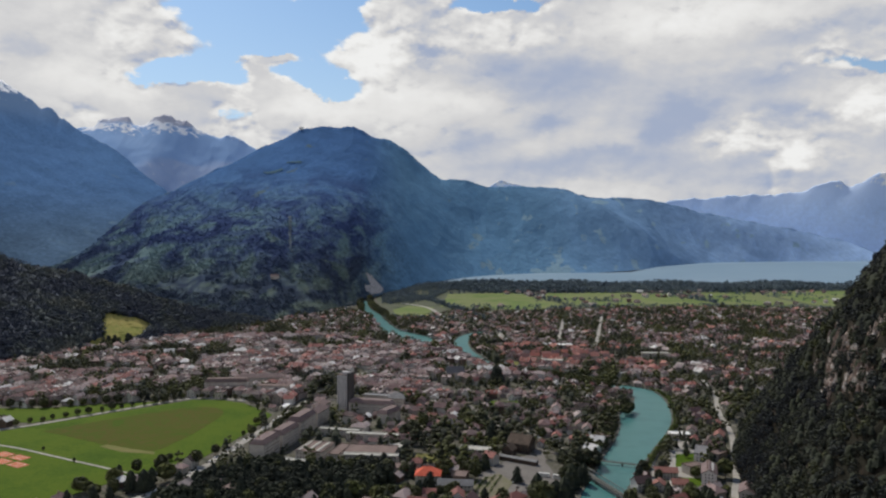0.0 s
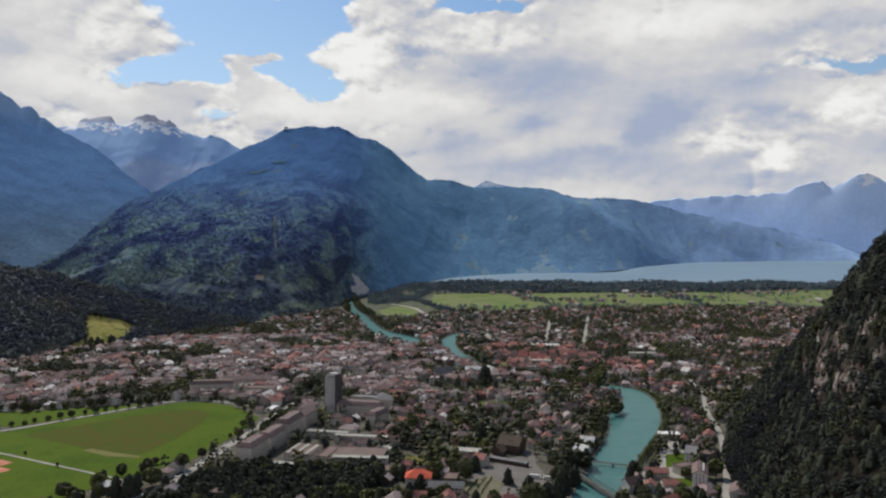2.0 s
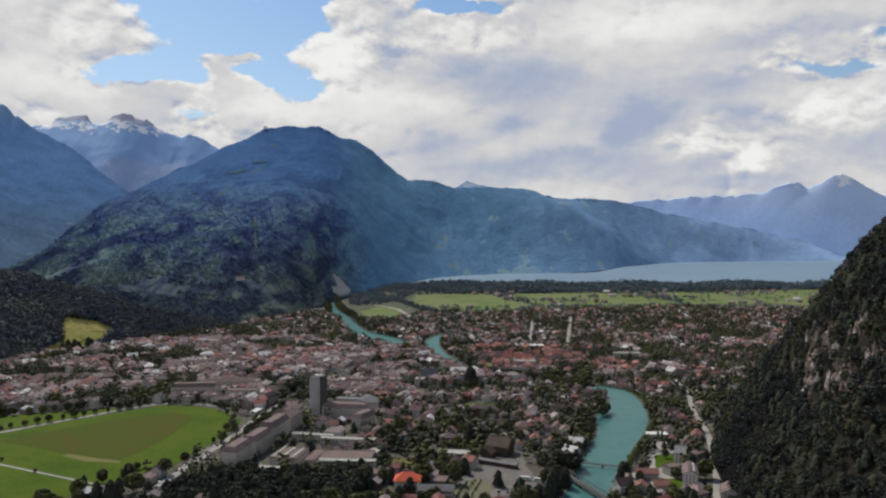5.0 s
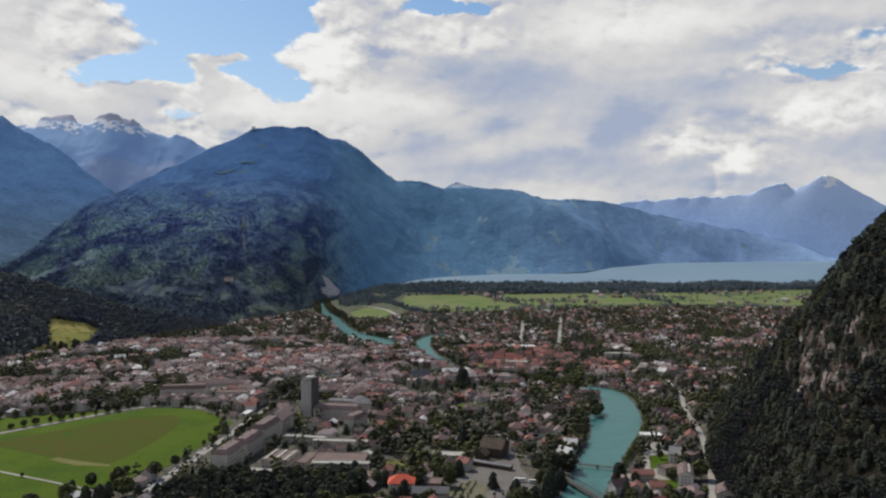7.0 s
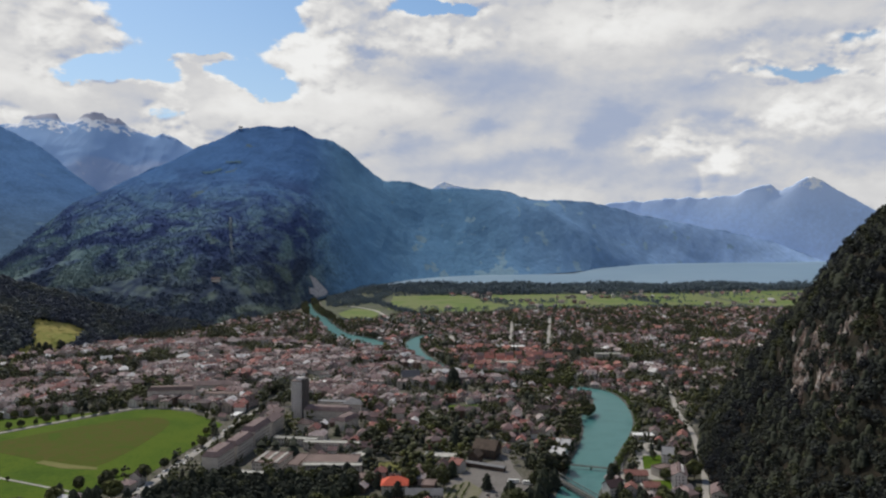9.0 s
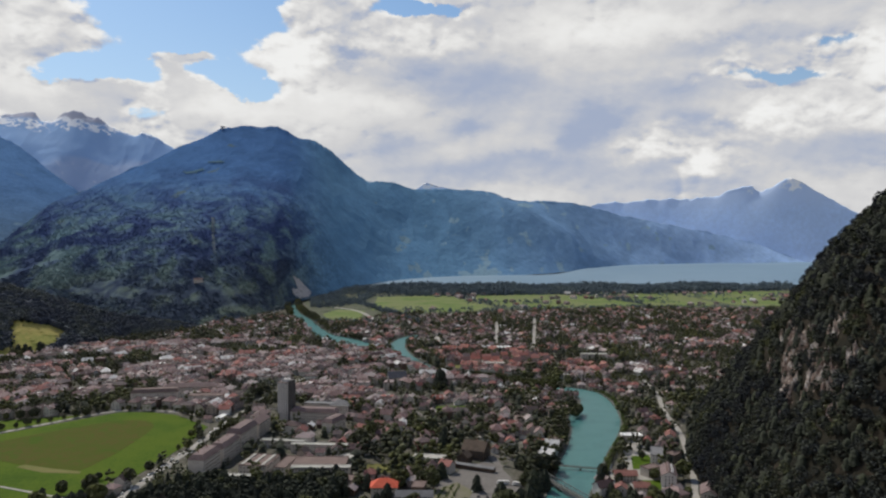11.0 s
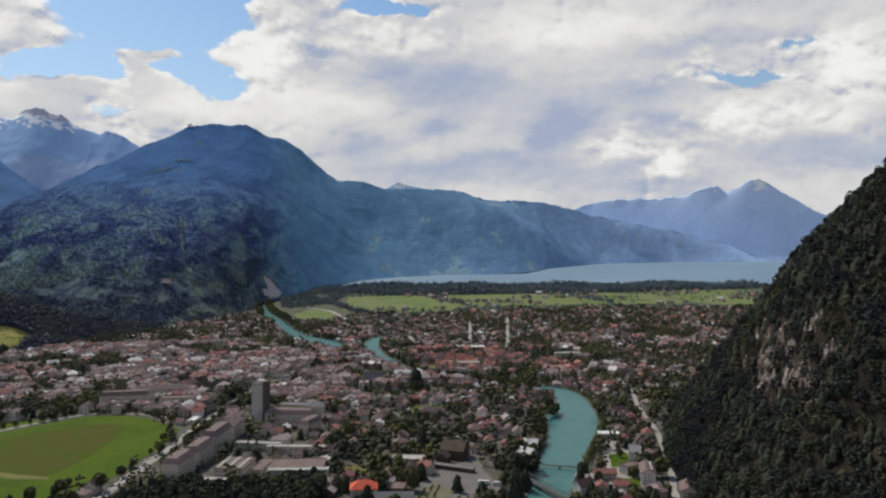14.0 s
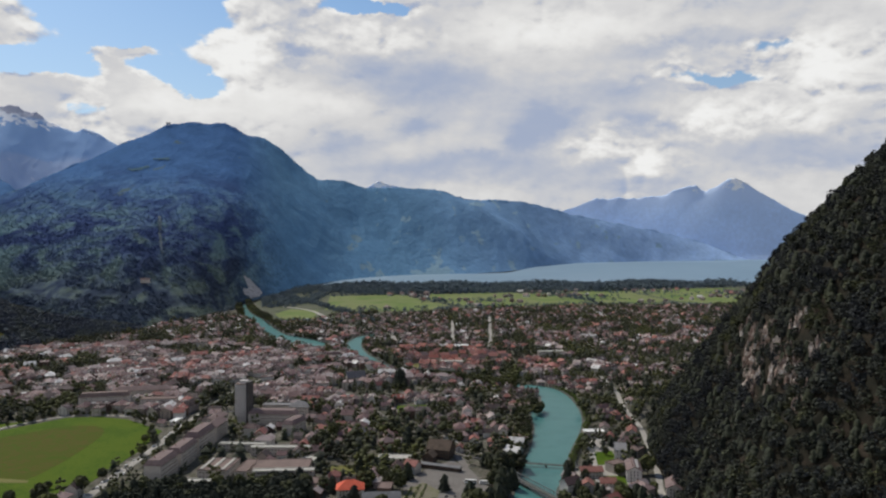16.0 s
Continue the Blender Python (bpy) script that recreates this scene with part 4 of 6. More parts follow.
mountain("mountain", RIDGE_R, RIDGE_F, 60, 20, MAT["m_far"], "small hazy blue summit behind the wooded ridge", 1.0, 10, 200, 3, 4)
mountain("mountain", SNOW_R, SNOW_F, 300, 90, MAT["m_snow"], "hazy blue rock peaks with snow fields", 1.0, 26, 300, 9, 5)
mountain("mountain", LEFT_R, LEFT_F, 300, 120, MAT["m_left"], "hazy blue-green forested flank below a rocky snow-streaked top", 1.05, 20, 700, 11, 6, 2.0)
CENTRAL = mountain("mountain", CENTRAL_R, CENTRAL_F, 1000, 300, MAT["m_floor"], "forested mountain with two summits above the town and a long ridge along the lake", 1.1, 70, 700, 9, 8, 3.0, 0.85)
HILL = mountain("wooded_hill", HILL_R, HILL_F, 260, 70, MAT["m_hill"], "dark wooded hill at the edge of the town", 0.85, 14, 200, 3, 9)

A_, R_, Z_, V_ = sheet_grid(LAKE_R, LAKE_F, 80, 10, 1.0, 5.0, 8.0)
lx, ly = R_ * np.sin(A_), R_ * np.cos(A_)
ln = lx.shape[1]
lf = [(r * ln + c, r * ln + c + 1, (r + 1) * ln + c + 1, (r + 1) * ln + c) for r in range(lx.shape[0] - 1) for c in range(ln - 1)]
structure("lake", mesh_of("lake", np.stack([lx.ravel(), ly.ravel(), Z_.ravel() + 1.5], 1), lf, [MAT["lake"]], smooth=True), "pale blue-grey lake below the mountains", "lake")

# wooded slope with cliffs, rising from its foot line
FOOT = [(330, -700), (300, 0), (240, 350), (228, 530), (272, 684), (325, 826), (390, 965), (480, 1010), (640, 1050), (1000, 1130), (1600, 1300), (2600, 1600)]


def slope_height(x, y):
    """Height of the slope above the valley at x, y (0 outside its foot)."""
    x, y = np.asarray(x, float), np.asarray(y, float)
    d = off_line(x, y, FOOT)
    within = inside(x, y, FOOT + [(2600, -700)])
    z = 1.43 * d + 7 * fbm(x / 60, y / 60, 4, 31)
    # steps of bare rock
    ledge = 16 * np.tanh((z - 118 + 14 * fbm(x / 45, y / 45, 3, 33)) / 9.0)
    ledge *= np.clip(1 - np.abs(y - 690) / 130, 0, 1)
    z = z + ledge + 9 * fbm(x / 22, y / 22, 3, 35, True) * np.clip(d / 60, 0, 1)
    z = np.where(z > 235, 235 + (z - 235) * 0.78, z)
    return np.where(within, np.maximum(z, 0) * np.clip(d / 12, 0, 1) - 0.5, -3.0)


sx, sy = np.linspace(210, 1050, 211), np.linspace(60, 1400, 336)
SX, SY = np.meshgrid(sx, sy)
SZ = slope_height(SX, SY)
n = len(sx)
i = (np.arange(len(sy) - 1)[:, None] * n + np.arange(n - 1)[None, :]).ravel()
tris = np.concatenate([np.stack([i, i + 1, i + n + 1], 1), np.stack([i, i + n + 1, i + n], 1)])
tris = tris[SZ.ravel()[tris].max(axis=1) > -2.5]
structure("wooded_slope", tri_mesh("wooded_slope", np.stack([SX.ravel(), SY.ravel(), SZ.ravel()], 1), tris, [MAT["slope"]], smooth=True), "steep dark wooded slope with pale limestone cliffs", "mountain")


# ---- trees ----
OCTA = np.array([(1, 0, 0), (0, 1, 0), (-1, 0, 0), (0, -1, 0), (0, 0, 1), (0, 0, -1)], float)
OCTA_T = np.array([(0, 1, 4), (1, 2, 4), (2, 3, 4), (3, 0, 4), (1, 0, 5), (2, 1, 5), (3, 2, 5), (0, 3, 5)])


def turned(v, r):
    q = r.normal(size=4)
    q /= np.linalg.norm(q)
    w, x, y, z = q
    rot = np.array([[1 - 2 * (y * y + z * z), 2 * (x * y - z * w), 2 * (x * z + y * w)], [2 * (x * y + z * w), 1 - 2 * (x * x + z * z), 2 * (y * z - x * w)], [2 * (x * z - y * w), 2 * (y * z + x * w), 1 - 2 * (x * x + y * y)]])
    return v @ rot.T


def join(parts_):
    """Joins (verts, tris) pairs."""
    vs, ts, base = [], [], 0
    for v, t in parts_:
        vs.append(v)
        ts.append(np.asarray(t) + base)
        base += len(v)
    return np.concatenate(vs), np.concatenate(ts)


def stem(height, radius, sides=6):
    a = np.arange(sides) / sides * 2 * math.pi
    low = np.stack([np.cos(a) * radius, np.sin(a) * radius, a * 0 - 0.6], 1)
    high = np.stack([np.cos(a) * radius * 0.35, np.sin(a) * radius * 0.35, a * 0 + height], 1)
    k = np.arange(sides)
    kn = (k + 1) % sides
    return np.concatenate([low, high]), np.concatenate([np.stack([k, kn, kn + sides], 1), np.stack([k, kn + sides, k + sides], 1)])


def broad_crown(r, height, width, clumps, sprays=0):
    """A crown of leafy clumps round unseen limbs, with loose sprays of leaves standing out from it."""
    out = []
    for k in range(clumps + sprays):
        d = r.normal(size=3)
        d /= np.linalg.norm(d)
        rad = r.uniform(0.45, 1.0) ** 0.5 if k < clumps else r.uniform(0.85, 1.08)
        c = d * rad * np.array([width / 2, width / 2, height * 0.36]) + np.array([0, 0, height * 0.62])
        if k < clumps:
            s = r.uniform(0.17, 0.30) * width * (1.15 - 0.4 * rad)
            out.append((turned(OCTA * s * r.uniform(0.7, 1.3, (6, 1)), r) * np.array([1, 1, 0.8]) + c, OCTA_T))
        else:
            s = r.uniform(0.08, 0.15) * width
            spray = np.array([(1, 0, 0.2), (-0.5, 0.85, 0), (-0.5, -0.85, 0)]) * s * r.uniform(0.7, 1.3, (3, 1))
            out.append((turned(spray, r) + c, np.array([(0, 1, 2)])))
    return join(out)


def conifer_crown(r, height, width, tiers, sides):
    """Stacked skirts of drooping boughs with ragged rims."""
    out = []
    for k in range(tiers):
        f = k / tiers
        z0, z1 = height * (0.10 + 0.80 * f), height * (0.10 + 0.80 * f + 0.34 - 0.12 * f)
        rad = width / 2 * (1 - f) ** 0.85 + 0.18
        a = (np.arange(sides) + r.uniform(0, 1)) / sides * 2 * math.pi
        rr = rad * np.where(np.arange(sides) % 2, 1.0, 0.66) * r.uniform(0.8, 1.2, sides)
        rim = np.stack([np.cos(a) * rr, np.sin(a) * rr, z0 + r.uniform(-0.03, 0.03, sides) * height], 1)
        v = np.concatenate([rim, [[0, 0, min(z1, height)]]])
        i_ = np.arange(sides)
        out.append((v, np.stack([i_, (i_ + 1) % sides, np.full(sides, sides)], 1)))
    return join(out)


tr = np.random.default_rng(11)
BROAD = [broad_crown(tr, 1.0, w, 40, 190) for w in (0.75, 0.9, 0.65)]
BROAD_LOW = [broad_crown(tr, 1.0, w, 11) for w in (0.75, 0.9, 0.62, 0.8)]
SLOPE_BROAD = [broad_crown(tr, 1.0, w, 9, 90) for w in (0.7, 0.85, 0.6, 0.75)]
FIR = [conifer_crown(tr, 1.0, w, 8, 12) for w in (0.36, 0.44, 0.30)]
FIR_LOW = [conifer_crown(tr, 1.0, w, 3, 6) for w in (0.36, 0.46, 0.30)]
FIR_TINY = [conifer_crown(tr, 1.0, w, 2, 5) for w in (0.45, 0.6, 0.5)]
ROUND_HILL = [broad_crown(tr, 1.0, w, 5, 16) for w in (0.9, 1.1, 1.0)]
ROUND_TINY = [broad_crown(tr, 1.0, w, 4) for w in (0.9, 1.1, 1.0)]


def scatter(name, templates, spots, sizes, mats, label, category, seed=0, wide=(0.85, 1.2), angles=None, smooth=False):
    """One joined object of many small plants or buildings: templates are (verts, tris, material slots)."""
    r = np.random.default_rng(seed)
    spots, sizes = np.asarray(spots, float), np.asarray(sizes, float)
    pick = r.integers(0, len(templates), len(spots))
    vs, ts, ms, base = [], [], [], 0
    for k, (tv, tt, tm) in enumerate(templates):
        idx = np.where(pick == k)[0]
        if not len(idx):
            continue
        a = r.uniform(0, 2 * math.pi, len(idx)) if angles is None else np.asarray(angles)[idx]
        w = r.uniform(*wide, len(idx)) * sizes[idx]
        c, s = np.cos(a)[:, None], np.sin(a)[:, None]
        x = (tv[:, 0] * c - tv[:, 1] * s) * w[:, None] + spots[idx, 0][:, None]
        y = (tv[:, 0] * s + tv[:, 1] * c) * w[:, None] + spots[idx, 1][:, None]
        z = tv[:, 2][None] * sizes[idx][:, None] + spots[idx, 2][:, None]
        vs.append(np.stack([x, y, z], 2).reshape(-1, 3))
        ts.append((tt[None] + (np.arange(len(idx)) * len(tv))[:, None, None]).reshape(-1, 3) + base)
        ms.append(np.tile(tm, len(idx)))
        base += len(tv) * len(idx)
    ob = new(name, tri_mesh(name, np.concatenate(vs), np.concatenate(ts), mats, np.concatenate(ms), smooth))
    return tagged(ob, label, category, kind="stuff")


def plant(crown, slot=0):
    return (crown[0], crown[1], np.full(len(crown[1]), slot))


def with_stem(crown, slot=0, bark=2):
    sv, st = stem(0.45, 0.03, 4)
    v, t = join([crown, (sv, st)])
    return (v, t, np.concatenate([np.full(len(crown[1]), slot), np.full(len(st), bark)]))


def tree_thing(name, crown, height, mat, label, group):
    """A single tree: trunk with limbs, and a crown under it."""
    sv, st = stem(height * 0.7, height * 0.028, 6)
    limbs = [(sv, st)]
    if name == "broadleaf_tree":
        for k in range(4):
            lv, lt = stem(height * 0.34, height * 0.012, 4)
            e = Euler((radians(48), 0, k * 1.6 + 0.4)).to_matrix()
            lv = lv @ np.array(e).T + np.array([0, 0, height * 0.3])
            limbs.append((lv, lt))
    v, t = join(limbs)
    ob = new(name, tri_mesh("trunk", v, t, [MAT["bark"]]))
    tagged(ob, label, "tree", group)
    child("crown", tri_mesh("crown", crown[0] * height, crown[1], [mat]), ob)
    return ob


FIR_LABEL, BROAD_LABEL = "tall dark green conifer standing among houses", "round dark green broadleaf tree standing among houses"
PARK_LABEL = "round green broadleaf tree beside the meadow"
TREE_KINDS = [tree_thing("broadleaf_tree", c, 1.0, MAT["leaf"], BROAD_LABEL, "town trees") for c in BROAD] + [tree_thing("conifer", c, 1.0, MAT["conifer"], FIR_LABEL, "town conifers") for c in FIR]


def put_tree(kind, x, y, h, label="", group="", z=0.0):
    ob = copy_thing(TREE_KINDS[kind], pose(x, y, z, 0, 0, float(rng.uniform(0, 360))) @ Matrix.Scale(h, 4))
    return tagged(ob, label, "", group)


# ---- where things may stand ----
MEADOW_BOTH = [MEADOW, [(-820, 960), (-640, 985), (-540, 965), (-470, 1030), (-400, 1092), (-480, 1075), (-560, 1050), (-700, 1040), (-820, 1030)]]
TOWN = [(-560, 640), (-640, 1010), (-1000, 1100), (-1000, 1440), (-858, 1432), (-790, 1432), (-765, 1565), (-668, 1690), (-626, 1885), (-512, 2000), (-392, 2280), (-330, 2400), (-250, 2300), (-195, 2150), (-120, 2120), (-40, 2200), (10, 2330), (110, 2330), (200, 2290), (330, 2330), (420, 2380), (800, 2440), (1120, 2400), (1400, 2380), (1700, 2300), (1700, 1560), (1000, 1340), (470, 1075), (386, 978), (325, 828), (255, 640)]
KEEP_OUT = []          # polygons of landmarks and open ground
ROAD_LINES = [(smooth_line(l, 3), w) for l, w, *_ in ROADS] + [([(-330, 595), (-288, 684), (-262, 732), (-247, 824), (-226, 933), (-214, 1015), (-197, 1094), (-178, 1190), (-139, 1317), (-59, 1436)], 15.0), ([(-900, 800), (-700, 872), (-558, 935), (-465, 1026), (-378, 1108), (-300, 1096), (-240, 1060)], 8.0)]


def free(x, y, margin):
    """Which points lie clear of water, roads, open ground and landmarks."""
    ok = ~inside(x, y, RIVER_POLY) & ~inside(x, y, CANAL_POLY)
    ok &= off_line(x, y, smooth_line(BANK_L, 3)) > margin
    ok &= off_line(x, y, smooth_line(BANK_R, 3)) > margin
    for poly in MEADOW_BOTH + KEEP_OUT:
        ok &= ~inside(x, y, poly)
        ok &= off_line(x, y, list(poly) + [poly[0]]) > margin * 0.7
    for line, w in ROAD_LINES:
        ok &= off_line(x, y, line) > w / 2 + margin * 0.8
    ok &= ~inside(x, y, FOOT + [(2600, -700)])
    return ok


def spread(poly, spacing, seed, jitter=0.42, turn=0.0):
    """A jittered grid of points within a polygon."""
    r = np.random.default_rng(seed)
    xs, ys = [p[0] for p in poly], [p[1] for p in poly]
    cx, cy = (min(xs) + max(xs)) / 2, (min(ys) + max(ys)) / 2
    half = math.hypot(max(xs) - min(xs), max(ys) - min(ys)) / 2
    g = np.arange(-half, half, spacing)
    X, Y = np.meshgrid(g, g)
    X[1::2] += spacing / 2
    X, Y = X + r.uniform(-jitter, jitter, X.shape) * spacing, Y + r.uniform(-jitter, jitter, Y.shape) * spacing
    c, s = math.cos(turn), math.sin(turn)
    x, y = (X * c - Y * s + cx).ravel(), (X * s + Y * c + cy).ravel()
    k = inside(x, y, poly)
    return x[k], y[k]


# ---- landmarks of the town ----
WIN = {}


def window_mesh(w, h):
    key = (round(w, 2), round(h, 2))
    if key not in WIN:
        bm = boxes((-w / 2, -0.12, 0, w / 2, 0.02, h))
        me = bpy.data.meshes.new("window")
        bm.to_mesh(me)
        bm.free()
        me.materials.append(MAT["glass"])
        WIN[key] = me
    return WIN[key]


def gable_roof(w, d, z, rise, over=0.8, thick=0.5):
    """Two thick slopes that meet in a ridge along x."""
    bm = bmesh.new()
    x, y = w / 2 + over, d / 2 + over
    drop = rise * over / (d / 2)
    prof = [(-y, z - drop), (0, z + rise), (y, z - drop), (y, z - drop + thick), (0, z + rise + thick), (-y, z - drop + thick)]
    a, b = [bm.verts.new((-x, p, q)) for p, q in prof], [bm.verts.new((x, p, q)) for p, q in prof]
    for i in range(6):
        j = (i + 1) % 6
        bm.faces.new((a[i], a[j], b[j], b[i]))
    for e in (a, b):
        bm.faces.new((e[0], e[1], e[4], e[5]))
        bm.faces.new((e[1], e[2], e[3], e[4]))
    bmesh.ops.recalc_face_normals(bm, faces=bm.faces)
    return bm


def hip_roof(w, d, z, rise, over=0.8, flat=0.0):
    """Four slopes over a box; flat keeps a level top of that share."""
    bm = bmesh.new()
    x, y = w / 2 + over, d / 2 + over
    tx, ty = max(x - y * (1 - flat), 0.02 * x), max(y * flat, 0.02)
    v = [bm.verts.new(p) for p in ((-x, -y, z), (x, -y, z), (x, y, z), (-x, y, z), (-x, -y, z + 0.4), (x, -y, z + 0.4), (x, y, z + 0.4), (-x, y, z + 0.4), (-tx, -ty, z + rise), (tx, -ty, z + rise), (tx, ty, z + rise), (-tx, ty, z + rise))]
    for q in ((3, 2, 1, 0), (0, 1, 5, 4), (1, 2, 6, 5), (2, 3, 7, 6), (3, 0, 4, 7), (4, 5, 9, 8), (5, 6, 10, 9), (6, 7, 11, 10), (7, 4, 8, 11), (8, 9, 10, 11)):
        bm.faces.new([v[i] for i in q])
    return bm


def gable_body(w, d, h, rise):
    bm = bmesh.new()
    prof = [(-d / 2, -1.0), (d / 2, -1.0), (d / 2, h), (0, h + rise), (-d / 2, h)]
    a, b = [bm.verts.new((-w / 2, p, q)) for p, q in prof], [bm.verts.new((w / 2, p, q)) for p, q in prof]
    for i in range(5):
        j = (i + 1) % 5
        bm.faces.new((a[i], b[i], b[j], a[j]))
    bm.faces.new(a)
    bm.faces.new(b[::-1])
    bmesh.ops.recalc_face_normals(bm, faces=bm.faces)
    return bm


def flat_roof(w, d, z, over=0.4):
    """A flat roof with a raised rim."""
    x, y = w / 2 + over, d / 2 + over
    return boxes((-x, -y, z, x, y, z + 0.3), (-x, -y, z + 0.3, x, -y + 0.5, z + 0.9), (-x, y - 0.5, z + 0.3, x, y, z + 0.9), (-x, -y + 0.5, z + 0.3, -x + 0.5, y - 0.5, z + 0.9), (x - 0.5, -y + 0.5, z + 0.3, x, y - 0.5, z + 0.9))


def facade_windows(ob, w, d, floors, z0, fh, step_, ww=1.3, wh=1.5, sides="NESW", limit=400):
    """Window meshes on the walls of a box, floor by floor."""
    n_ = 0
    for side in sides:
        span, dist, ang = (w, d / 2, 0) if side in "SN" else (d, w / 2, 90)
        if side in "NE":
            ang += 180 if side == "N" else 0
        if side == "W":
            ang = 270
        count = max(1, int((span - 1.5) / step_))
        for f in range(floors):
            for k in range(count):
                if n_ >= limit:
                    return
                off_ = (k - (count - 1) / 2) * step_
                m_ = Matrix.Rotation(radians(ang), 4, "Z") @ Matrix.Translation((off_, -dist, z0 + f * fh))
                child("window", window_mesh(ww, wh), ob, m_)
                n_ += 1


def building(name, x, y, rot, w, d, h, roof, mats, label, category, rise=4.0, floors=0, group="", step_=3.0, sides="SEW", chimneys=0, ww=1.3, wh=1.5):
    """A house as one thing: walls, roof, windows, chimneys."""
    wall_mat, roof_mat = mats
    ob = tagged(new(name), label, category, group)
    ob.matrix_basis = pose(x, y, 0, 0, 0, rot)
    if roof == "gable":
        part("wall", gable_body(w, d, h, rise), wall_mat, ob)
        top = part("roof", gable_roof(w, d, h, rise), roof_mat, ob)
    else:
        part("wall", boxes((-w / 2, -d / 2, -1, w / 2, d / 2, h)), wall_mat, ob)
        top = part("roof", hip_roof(w, d, h, rise) if roof == "hip" else hip_roof(w, d, h, rise, flat=0.6) if roof == "mansard" else flat_roof(w, d, h), roof_mat, ob)
    if floors:
        fh = h / floors
        facade_windows(ob, w, d, floors, fh * 0.32, fh, step_, ww, wh, sides)
    for k in range(chimneys):
        cx = (k - (chimneys - 1) / 2) * w / max(chimneys, 1)
        part("chimney", boxes((cx - 0.5, d * 0.12 - 0.5, h + rise * 0.4, cx + 0.5, d * 0.12 + 0.5, h + rise + 1.6)), MAT["chimney"], top)
    c, s = math.cos(radians(rot)), math.sin(radians(rot))
    e = 2.0
    KEEP_OUT.append([(x + (a * c - b * s), y + (a * s + b * c)) for a, b in ((-w / 2 - e, -d / 2 - e), (w / 2 + e, -d / 2 - e), (w / 2 + e, d / 2 + e), (-w / 2 - e, d / 2 + e))])
    return ob


# high-rise hotel
tower = tagged(new("hotel_tower"), "tall grey concrete hotel tower above the roofs", "tower")
tower.matrix_basis = pose(-139, 1040, 0, 0, 0, -22)
part("wall", boxes((-8.0, -7, -1, 7.0, 7, 50)), MAT["concrete"], tower)
# narrow darker side of the tower, a little taller than the rest
part("stair_shaft", boxes((7.0, -6.2, -1, 11.5, 6.2, 53.5)), MAT["dark_panel"], tower, "narrow dark side of the tower")
part("roof", boxes((-8.3, -7.3, 50, 7.0, 7.3, 50.8)), MAT["gravel_roof"], tower)
lift_housing = part("lift_housing", boxes((-3, -4, 50.8, 7, 4, 54.5)), MAT["concrete"], tower)
part("mast", boxes((2.8, -0.15, 54.5, 3.1, 0.15, 62)), MAT["steel"], lift_housing)
for f in range(15):
    z = 5.0 + f * 3.0
    part("balcony", boxes((-7.6, -8.1, z - 0.5, 6.6, -7.0, z + 0.4)), MAT["concrete"], tower)
    for k in range(4):
        child("window", window_mesh(1.5, 1.2), tower, Matrix.Translation((-5.8 + k * 3.6, -7.0, z + 0.8)))
KEEP_OUT.append([(-158, 1022), (-122, 1022), (-122, 1062), (-158, 1062)])

HOTEL = (MAT["plaster"], MAT["mauve_roof"])
building("hotel", -99, 1022, -14, 62, 17, 14, "mansard", HOTEL, "long hotel wing with mauve-brown roof beside the tower", "hotel", 5, 4, "hotels", 3.2, "SE", 0)
building("hotel", -72, 976, 62, 34, 15, 13, "mansard", HOTEL, "hotel wing with mauve-brown roof and pale walls", "hotel", 5, 4, "hotels", 3.2, "SEN", 0)
building("hotel", -92, 1062, -14, 46, 14, 16, "flat", (MAT["plaster"], MAT["slate"]), "hotel block with a dark flat roof", "hotel", 0, 5, "hotels", 3.4, "SE")
building("hotel", -66, 1052, -14, 26, 18, 15, "hip", (MAT["plaster"], MAT["slate"]), "hotel pavilion with a grey slate roof", "hotel", 7, 4, "hotels", 3.4, "SE")
building("hotel", -199, 820, 77, 40, 17, 19, "mansard", HOTEL, "grand hotel with mauve-brown roof facing the meadow", "hotel", 5, 5, "hotels", 3.2, "NSE", 2)
building("hotel", -187, 866, 77, 44, 16, 18, "mansard", HOTEL, "grand hotel with mauve-brown roof facing the meadow", "hotel", 5, 5, "hotels", 3.2, "NSE", 2)
building("hotel", -176, 917, 77, 48, 17, 20, "mansard", HOTEL, "grand hotel with mauve-brown roof facing the meadow", "hotel", 6, 5, "hotels", 3.2, "NSE", 2)
building("hotel", -165, 968, 77, 40, 16, 17, "hip", HOTEL, "grand hotel with mauve-brown roof facing the meadow", "hotel", 6, 5, "hotels", 3.2, "NSE", 2)
building("hotel", -168, 1012, 77, 30, 16, 15, "hip", HOTEL, "smaller hotel with mauve-brown roof by the street", "hotel", 5, 4, "hotels", 3.2, "NSE", 1)
building("hotel", -338, 1152, 4, 66, 16, 18, "mansard", (MAT["plaster"], MAT["gravel_roof"]), "long hotel with a dark roof beyond the meadow", "hotel", 5, 5, "hotels", 3.4, "S", 2)
building("hotel", -262, 1136, -6, 48, 15, 15, "flat", (MAT["plaster"], MAT["gravel_roof"]), "long hotel with a flat brown roof beyond the meadow", "hotel", 0, 4, "hotels", 3.4, "S")
building("hotel", -300, 1205, 3, 80, 15, 14, "hip", (MAT["plaster"], MAT["mauve_roof"]), "long pale hotel with a brown roof", "hotel", 6, 4, "hotels", 3.6, "S", 2)

FLAT = (MAT["plaster"], MAT["pale_roof"])
building("congress_hall", -128, 906, -14, 52, 8, 8, "flat", FLAT, "low hall with a pale flat roof", "hall", 0, 2, "halls", 3.5, "S")
building("congress_hall", -84, 882, -10, 66, 9, 9, "flat", FLAT, "low hall with a pale flat roof", "hall", 0, 2, "halls", 3.5, "S")
